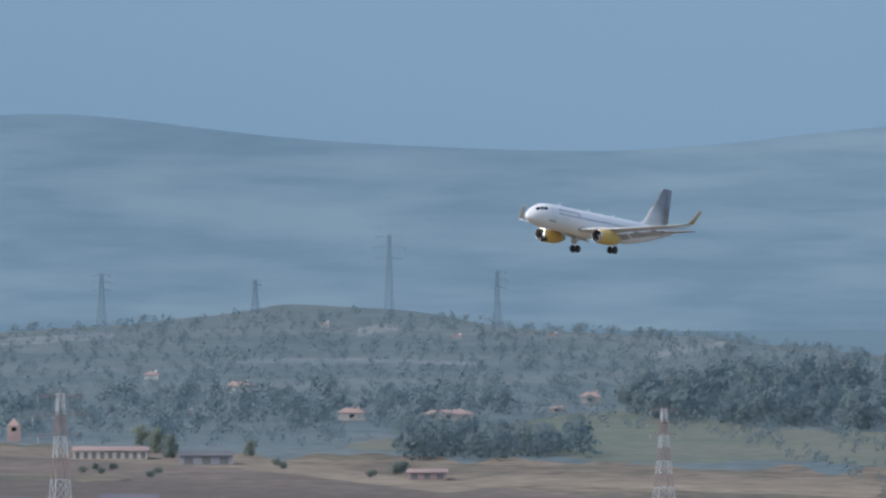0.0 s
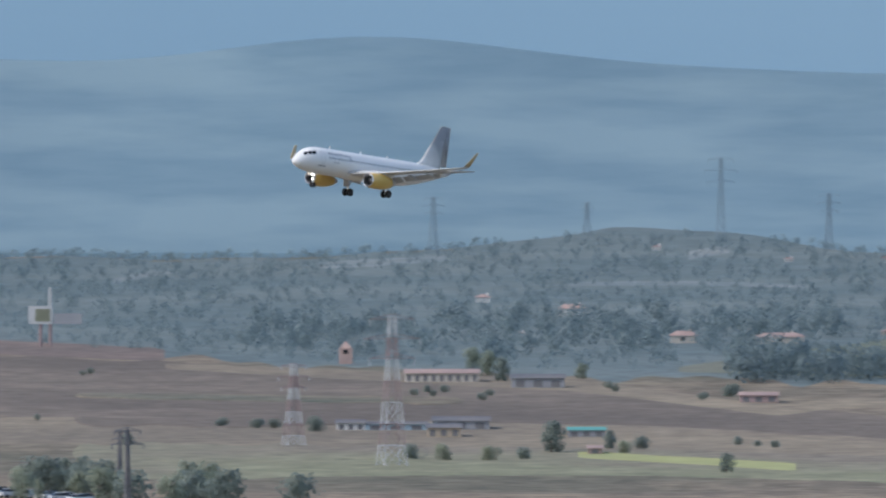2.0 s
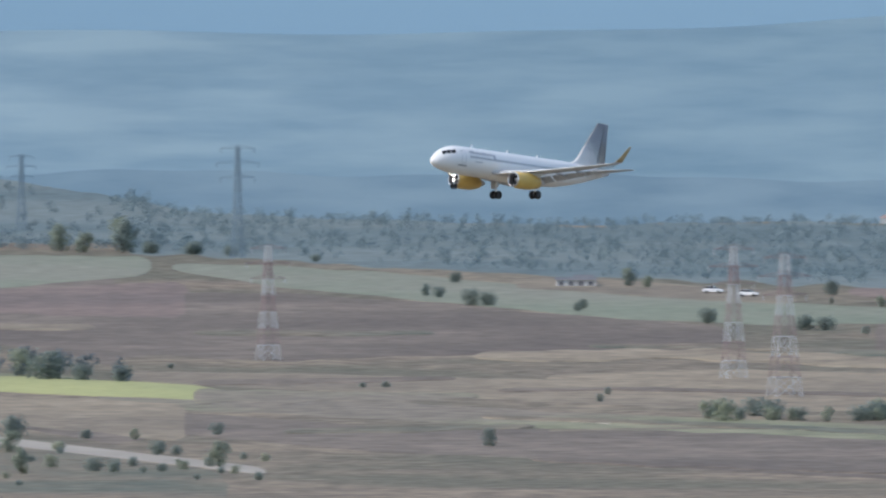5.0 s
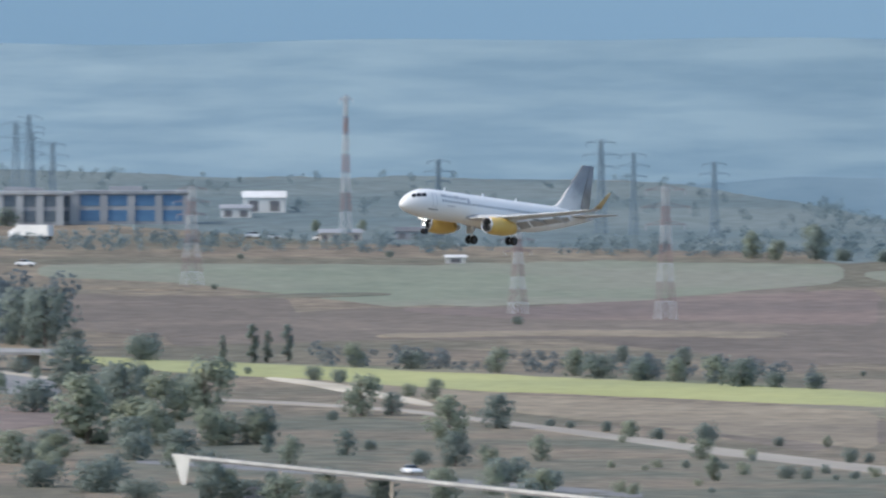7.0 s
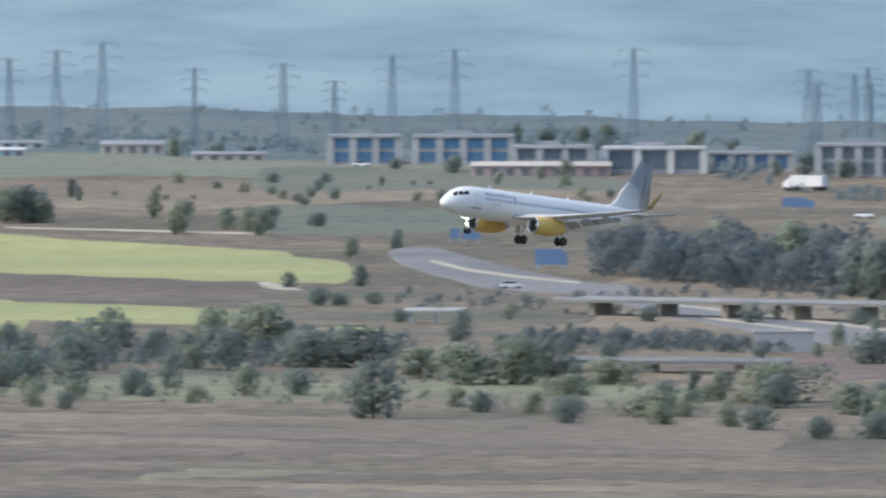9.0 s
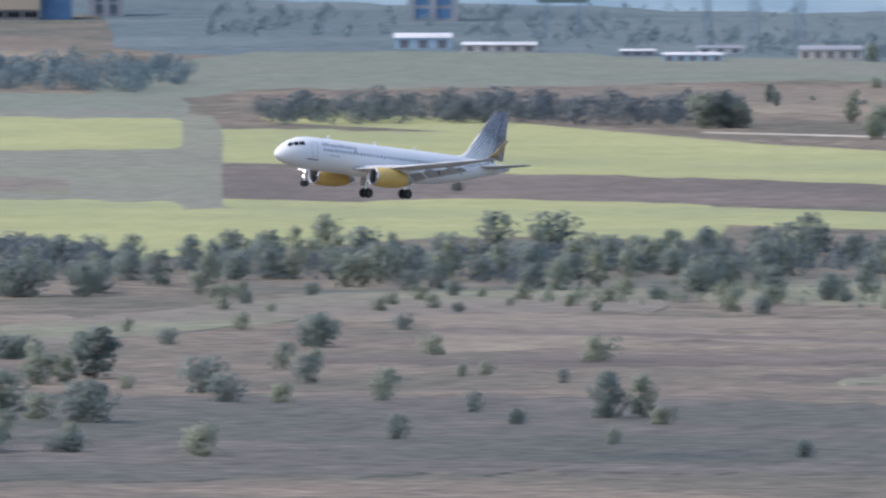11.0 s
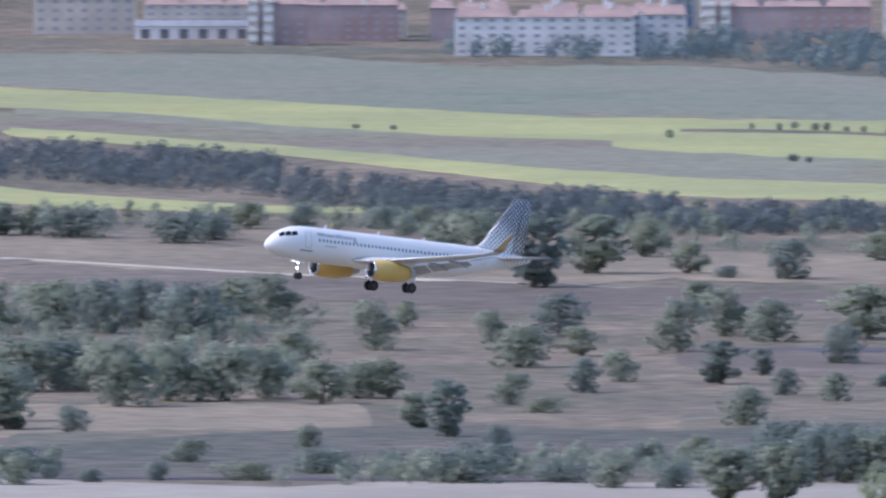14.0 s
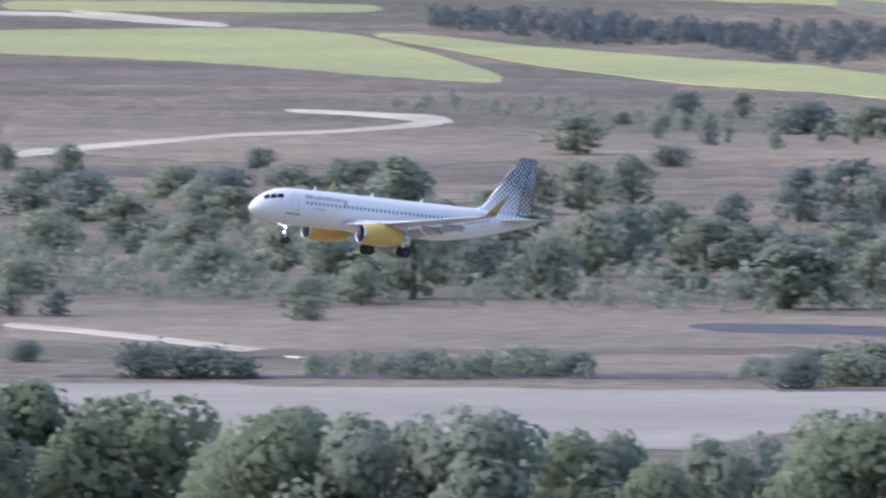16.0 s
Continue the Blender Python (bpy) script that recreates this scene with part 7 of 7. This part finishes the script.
def pylon(az, r, h, base, arms=3, banded=False, turn=20.0, thick=0.115, reach=0.16, group="pylons", paint=None):
    """A lattice tower: tapering legs with cross bracing in sections, and cross-arms near the top."""
    label = "red and white banded lattice pylon standing on the plain" if banded else "grey lattice electricity pylon"
    thing = tagged(new("pylon"), label, "pylon", group=group)
    n = 7
    width = lambda z: base * (0.44 * (1 - z) ** 1.5 + 0.34 - 0.14 * z)
    for i in range(n):
        bm = bmesh.new()
        z0, z1 = i / n, (i + 1) / n
        w0, w1 = width(z0) / 2, width(z1) / 2
        c0 = [(sx * w0, sy * w0, z0 * h) for sx, sy in ((1, 1), (-1, 1), (-1, -1), (1, -1))]
        c1 = [(sx * w1, sy * w1, z1 * h) for sx, sy in ((1, 1), (-1, 1), (-1, -1), (1, -1))]
        for k in range(4):
            bar(bm, c0[k], c1[k], thick * 1.3)
            bar(bm, c0[k], c1[(k + 1) % 4], thick * 0.8)
            bar(bm, c0[(k + 1) % 4], c1[k], thick * 0.8)
            bar(bm, c1[k], c1[(k + 1) % 4], thick * 0.8)
        part("lattice_section", bm, (REDPAINT if i % 2 else PALEPAINT) if banded else paint or PYLONSTEEL, thing)
    for k in range(arms):
        z = h * (0.98 - 0.13 * k)
        a = h * reach * (1 if k != 1 else 1.25)
        bm = bmesh.new()
        for s in (1, -1):
            for dy in (0.3, -0.3):
                bar(bm, (0, dy, z), (s * a, 0, z), thick * 0.8)
            bar(bm, (0, 0, z + h * 0.035), (s * a, 0, z), thick * 0.7)
        part("cross_arm", bm, (paint or PYLONSTEEL) if not banded else REDPAINT, thing)
        for s in (1, -1):
            hung = bmesh.new()
            bar(hung, (s * a, 0, z), (s * a * 0.98, 0, z - h * 0.045), thick * 1.1)
            part("insulator", hung, (paint or PYLONSTEEL) if not banded else PALEPAINT, thing)
    return site(thing, az, r, turn, -0.2)


for az, r, base, h in (((1.382, 2673, 5.3, 25.4)), ((1.738, 2759, 4.3, 14.5)), ((4.128, 2872, 4.9, 24.1)), ((3.944, 2787, 6.4, 25.1)), ((-0.798, 2874, 4.1, 16.6))):
    pylon(az, r, h, base, banded=True, thick=0.095)
for az, r, base, h in (((8.589, 3425, 5.1, 21.4)), ((7.410, 3252, 4.3, 18.1)), ((6.877, 3219, 4.6, 27.1)), ((5.810, 2960, 4.7, 21.6))):
    pylon(az, r, h, base, banded=True, thick=0.095)
az, r, base, h = (8.032, 3795, 5.4, 32.2)
pylon(az, r, h, base * 0.55, arms=1, banded=True, reach=0.05, group="masts")
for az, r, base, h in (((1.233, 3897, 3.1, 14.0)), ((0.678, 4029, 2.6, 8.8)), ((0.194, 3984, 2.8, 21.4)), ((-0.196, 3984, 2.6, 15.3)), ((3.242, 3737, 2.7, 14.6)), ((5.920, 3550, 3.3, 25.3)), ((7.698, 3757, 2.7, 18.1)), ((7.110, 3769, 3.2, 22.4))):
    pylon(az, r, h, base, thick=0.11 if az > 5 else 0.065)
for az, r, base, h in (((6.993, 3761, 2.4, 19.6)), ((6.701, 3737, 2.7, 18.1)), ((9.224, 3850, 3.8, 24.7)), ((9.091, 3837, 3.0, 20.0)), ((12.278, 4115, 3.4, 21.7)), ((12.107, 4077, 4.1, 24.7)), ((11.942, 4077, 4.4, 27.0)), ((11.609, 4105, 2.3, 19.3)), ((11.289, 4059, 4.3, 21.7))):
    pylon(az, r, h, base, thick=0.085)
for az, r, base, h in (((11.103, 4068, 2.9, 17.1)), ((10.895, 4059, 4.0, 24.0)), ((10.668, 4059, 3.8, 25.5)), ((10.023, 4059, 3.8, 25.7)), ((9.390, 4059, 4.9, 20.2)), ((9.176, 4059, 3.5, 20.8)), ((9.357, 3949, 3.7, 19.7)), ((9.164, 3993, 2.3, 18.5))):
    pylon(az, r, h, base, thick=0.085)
for az, r, base, h in (((2.338, 2391, 3.6, 15.8)), ((2.366, 2604, 2.6, 8.5)), ((8.365, 2159, 1.1, 8.5))):
    pylon(az, r, h, base * 0.4, arms=2, thick=0.12, reach=0.13, group="masts", paint=DARKROOF)

hoarding = tagged(new("billboard"), "white and green billboard on a red and white mast", "billboard")
az, r, w, h = (2.634, 3274, 4.7, 8.4)
bm = bmesh.new()
for s in (-1, 1):
    bar(bm, (s * 1.0, 0, -0.5), (s * 1.0, 0, h * 0.66), 0.5)
part("post", bm, REDPAINT, hoarding)
part("panel", boxed((-w * 0.75, w * 0.3, -0.5, -0.1, h * 0.56, h)), PALEPAINT, hoarding, "white panel with a green field")
part("green_field", boxed((-w * 0.45, w * 0.2, -0.56, -0.5, h * 0.62, h * 0.93)), GRASS, hoarding)
part("side_panel", boxed((w * 0.35, w * 1.6, -0.3, 0.0, h * 0.56, h * 0.82)), GREYCLAD, hoarding, "plain grey back of a second panel")
part("mast", boxed((0.6, 1.2, 0.1, 0.7, h * 0.5, h * 1.45)), PALEPAINT, hoarding)
site(hoarding, az, r)

hoarding = tagged(new("billboard"), "dark green billboard on two tall posts", "billboard")
part("panel", boxed((-6.6, 6.6, -0.3, 0.3, 9.4, 12.8)), GREENBOARD, hoarding, "plain dark green panel")
part("border", boxed((-6.7, 6.7, -0.35, 0.35, 12.8, 13.1)), HAZYWALL, hoarding)
for x in (-4.5, 4.5):
    part("post", boxed((x - 0.35, x + 0.35, -0.3, 0.3, -0.6, 9.4)), PYLONSTEEL, hoarding)
site(hoarding, 12.80, 4180)


# ---- road bridge with a white edge beam ----
BEAMWHITE = mat("weathered_white_concrete", (0.50, 0.49, 0.46), (0.57, 0.56, 0.52), 0.3, c=(0.42, 0.41, 0.385), big=0.08, speck=0.1)


def road_bridge(left, right):
    """A low bridge: white edge beam, deck, pale sloping abutment and railing posts."""
    thing = tagged(new("road_bridge"), "low road bridge with a white edge beam and pale abutment", "bridge", group="bridges")
    (az0, r0, w0, h0), (az1, r1, w1, h1) = left, right
    a, b = at(az0, r0), at(az1, r1)
    a = Vector((a[0], a[1], a[2] + h0))
    b = Vector((b[0], b[1], b[2] + h1))
    b = a + (b - a) * 1.5
    a -= (b - a).normalized() * w0 * 0.55
    along = b - a
    away = Vector((a.x, a.y, 0)).normalized()

    def slab(p, q, near, far, low, high):
        bm = bmesh.new()
        ring = [bm.verts.new(e + away * d + Vector((0, 0, z))) for e in (p, q) for d, z in ((near, low), (far, low), (far, high), (near, high))]
        for f in ((0, 1, 2, 3), (7, 6, 5, 4), (0, 4, 5, 1), (1, 5, 6, 2), (2, 6, 7, 3), (3, 7, 4, 0)):
            bm.faces.new([ring[j] for j in f])
        bmesh.ops.recalc_face_normals(bm, faces=bm.faces)
        return bm

    part("edge_beam", slab(a, b, 0.0, 0.35, -0.45, 0.0), BEAMWHITE, thing, "white edge beam")
    part("deck", slab(a, b, 0.36, 8.0, -0.75, -0.12), ASPHALT, thing)
    # the abutment narrows towards the ground
    side = along.normalized()
    bm = bmesh.new()
    ring = [bm.verts.new(a + side * s + away * d + Vector((0, 0, z))) for d in (0.05, 6.0) for s, z in ((0.5, -0.46), (w0 * 1.1, -0.46), (w0 * 0.8, -h0 - 0.4), (w0 * 0.66, -h0 - 0.4))]
    for f in ((0, 1, 2, 3), (7, 6, 5, 4), (0, 4, 5, 1), (1, 5, 6, 2), (2, 6, 7, 3), (3, 7, 4, 0)):
        bm.faces.new([ring[j] for j in f])
    bmesh.ops.recalc_face_normals(bm, faces=bm.faces)
    part("abutment", bm, BEAMWHITE, thing, "pale concrete abutment")
    for i in range(1, 6):
        p = a + along * (i / 5.2)
        part("pier", slab(p, p + side * 0.9, 1.0, 7.0, -h0 - 1.0, -0.74), CONCRETE, thing)
    n = 44
    for i in range(n):
        p = a + along * ((i + 0.5) / n)
        part("railing_post", slab(p, p + side * 0.35, 0.1, 0.25, 0.0, 0.5), DARKROOF, thing)
    return thing


road_bridge((8.628, 2436, 6.9, 4.7), (7.241, 2295, 4.9, 3.2))


# ---- motorway signs, viaduct, bridge ----
def road_sign(az, r, w, h, label="blue motorway sign on two posts"):
    thing = tagged(new("road_sign"), label, "road sign", group="motorway signs")
    for s in (-1, 1):
        part("post", boxed((s * w * 0.36 - 0.15, s * w * 0.36 + 0.15, 0.0, 0.3, -0.5, h * 0.95)), STEEL, thing)
    part("panel", boxed((-w * 0.42, w * 0.42, -0.2, 0.0, h * 0.3, h * 1.0)), SIGNBLUE, thing, "plain blue panel")
    return site(thing, az, r)


road_sign(*(10.327, 3240, 6.9, 3.9))
road_sign(*(10.668, 3388, 2.4, 3.1))
road_sign(*(10.609, 3381, 4.3, 3.4))
road_sign(*(9.441, 3599, 6.7, 2.8))
road_sign(*(10.318, 3226, 7.5, 3.7))
road_sign(*(9.409, 3597, 5.8, 2.3))


def bridge(name, ends, z, depth, piers, label, wide=9.0):
    """A deck on piers between two places of the plan."""
    (a0, r0), (a1, r1) = ends
    p, q = at(a0, r0), at(a1, r1)
    p.z = q.z = min(p.z, q.z)
    thing = tagged(new(name), label, "bridge")
    d = q - p
    n = d.length
    part("deck", boxed((0, n, -wide / 2, wide / 2, z, z + depth)), ASPHALT, thing, "grey concrete deck")
    part("parapet", boxed((0, n, -wide / 2 - 0.1, -wide / 2 + 0.2, z + depth, z + depth + 0.5)), GREYCLAD, thing)
    part("parapet", boxed((0, n, wide / 2 - 0.2, wide / 2 + 0.1, z + depth, z + depth + 0.5)), GREYCLAD, thing)
    for i in range(piers):
        x = n * (i + 0.5) / piers
        part("pier", boxed((x - 0.6, x + 0.6, -wide / 3, wide / 3, -1.0, z)), CONCRETE, thing, "concrete pier")
    thing.matrix_basis = Matrix.Translation(p) @ pose(0, 0, 0, 0, 0, math.degrees(math.atan2(d.y, d.x)))
    return thing


bridge("viaduct", ((9.056, 2945), (10.260, 2988)), 3.0, 0.5, 5, "long pale viaduct over the motorway")
bridge("road_bridge", ((9.464, 2705), (10.444, 2717)), 1.6, 0.5, 3, "flat road bridge over the stream")
wall_thing = tagged(new("retaining_wall"), "pale concrete retaining wall beside the motorway", "wall")
part("face", boxed((-5.4, 5.4, -0.3, 0.3, -0.5, 3.6)), GREYCLAD, wall_thing)
part("coping", boxed((-5.6, 5.6, -0.45, 0.45, 3.6, 3.9)), BEAMWHITE, wall_thing)
site(wall_thing, 9.478, 2803)
canopy = tagged(new("canopy"), "white flat canopy roof beside the crops", "canopy")
az, r, w, h = (10.739, 2936, 11.5, 3.1)
part("roof", boxed((-w / 2, w / 2, -2.5, 2.5, h - 0.5, h)), WHITEWALL, canopy, "flat white roof")
for x in (-0.4, 0.0, 0.4):
    part("post", boxed((x * w - 0.15, x * w + 0.15, -0.2, 0.2, -0.4, h - 0.5)), STEEL, canopy)
site(canopy, az, r)


# ---- vehicles ----
def car_model(paint, label):
    thing = tagged(new("car"), label, "car", group="cars on the plain")
    rings = [(-2.1, 0.35, 0.75), (-2.0, 0.3, 0.95), (-1.4, 0.28, 1.0), (1.0, 0.28, 0.95), (1.9, 0.3, 0.8), (2.1, 0.38, 0.62)]
    part("body", loft([[(x, 0.85, z0), (x, 0.88, (z0 + z1) / 2), (x, 0.8, z1), (x, -0.8, z1), (x, -0.88, (z0 + z1) / 2), (x, -0.85, z0)] for x, z0, z1 in rings]), paint, thing)
    cab = part("cabin", loft([[(x, w, z) for w, z in ((0.78, 0.93), (t, top), (-t, top), (-0.78, 0.93))] for x, t, top in ((-1.75, 0.76, 0.96), (-1.2, 0.62, 1.42), (0.2, 0.62, 1.45), (1.05, 0.76, 0.96))]), GLASS, thing, "dark glazed cabin")
    part("roof", boxed((-1.15, 0.15, -0.6, 0.6, 1.42, 1.48)), paint, thing)
    for x in (-1.3, 1.3):
        for y in (-0.78, 0.78):
            part("wheel", tube((x, y - 0.1, 0.32), (x, y + 0.1, 0.32), 0.32, 12), BLACK, thing)
    return thing


CARWHITE = mat("white_car_paint", (0.74, 0.74, 0.74), (0.78, 0.78, 0.78), 1.0, rough=0.25, spec=0.5)
CARDARK = mat("dark_car_paint", (0.05, 0.055, 0.07), (0.07, 0.075, 0.09), 1.0, rough=0.25, spec=0.5)
CARSILVER = mat("silver_car_paint", (0.42, 0.43, 0.45), (0.48, 0.49, 0.50), 1.0, rough=0.3, spec=0.5)
cars = [car_model(CARWHITE, "white car parked in a row"), car_model(CARDARK, "dark car parked in a row"), car_model(CARSILVER, "silver car parked in a row")]
car_rnd = random.Random(21)
(a0, r0), (a1, r1) = (3.248, 2582), (2.483, 2510)
for i in range(26):
    u = i / 25
    k = (0, 2, 0, 1, 2, 0)[i % 6]
    m = Matrix.Translation(at(a0 + (a1 - a0) * u, r0 + (r1 - r0) * u + 6 * (i % 2), 0.02)) @ pose(0, 0, 0, 0, 0, car_rnd.uniform(20, 70) + a0)
    if i in (0, 1, 3):
        cars[k].matrix_basis = m
    else:
        copy_thing(cars[k], m)
for az, r in ((12.168, 4068), (11.005, 3907), (9.189, 3544), (8.363, 3738), (7.709, 3698), (8.118, 3718), (8.302, 3730), (15.496, 4192), (15.402, 4102), (15.049, 4042), (4.202, 3327), (4.075, 3307), (10.464, 3121)):
    copy_thing(cars[0], Matrix.Translation(at(az, r, 0.1)) @ pose(0, 0, 0, 0, 0, az + car_rnd.uniform(-15, 15)))

moving_car = car_model(CARWHITE, "white car driving along the embankment road")
lorry = tagged(new("lorry"), "white lorry with a long box trailer on the far road", "lorry")
part("trailer", boxed((-5.5, 3.5, -1.2, 1.2, 1.0, 3.6)), WHITEWALL, lorry, "white box trailer")
part("cab", loft([[(3.8, y, z) for y, z in ((1.2, 0.6), (1.2, 3.0), (-1.2, 3.0), (-1.2, 0.6))], [(5.6, y, z) for y, z in ((1.2, 0.6), (1.15, 2.0), (-1.15, 2.0), (-1.2, 0.6))]]), CARWHITE, lorry)
for x in (-4.6, -3.4, 2.4, 4.8):
    part("wheel", tube((x, -1.2, 0.5), (x, 1.2, 0.5), 0.5, 12), BLACK, lorry)
LORRY_PLACES = [(7.0, 9.169, 3714), (8.0, 9.251, 3714), (9.0, 9.402, 3724)]
CAR_PLACES = [(6.8, 7.865, 2480), (7.0, 7.801, 2478), (8.0, 7.430, 2438)]


def motions():
    rows = []
    for t, az, d, z in FLIGHT:
        a = radians(az)
        heading, nose_up, bank = (float(np.interp(t, [r[0] for r in ATTITUDE], [r[c] for r in ATTITUDE])) for c in (1, 2, 3))
        h = radians(heading)
        rows.append((t, pose(-d * math.sin(a) + 0.45 * math.cos(h), d * math.cos(a) + 0.45 * math.sin(h), z, bank, -nose_up, heading)))
    walk(plane, rows)
    for thing, places in ((lorry, LORRY_PLACES), (moving_car, CAR_PLACES)):
        t0, p = places[0][0], at(*places[0][1:])
        t1, q = places[-1][0], at(*places[-1][1:])
        v = (q - p) / (t1 - t0)
        heading = math.degrees(math.atan2(v.y, v.x))
        ends = [(t, p + v * (t - t0)) for t in (0, 4, 8, 12, 16)]
        walk(thing, [(t, pose(e.x, e.y, land(math.hypot(e.x, e.y), math.degrees(math.atan2(-e.x, e.y))) + 0.35, 0, 0, heading)) for t, e in ends])


motions()
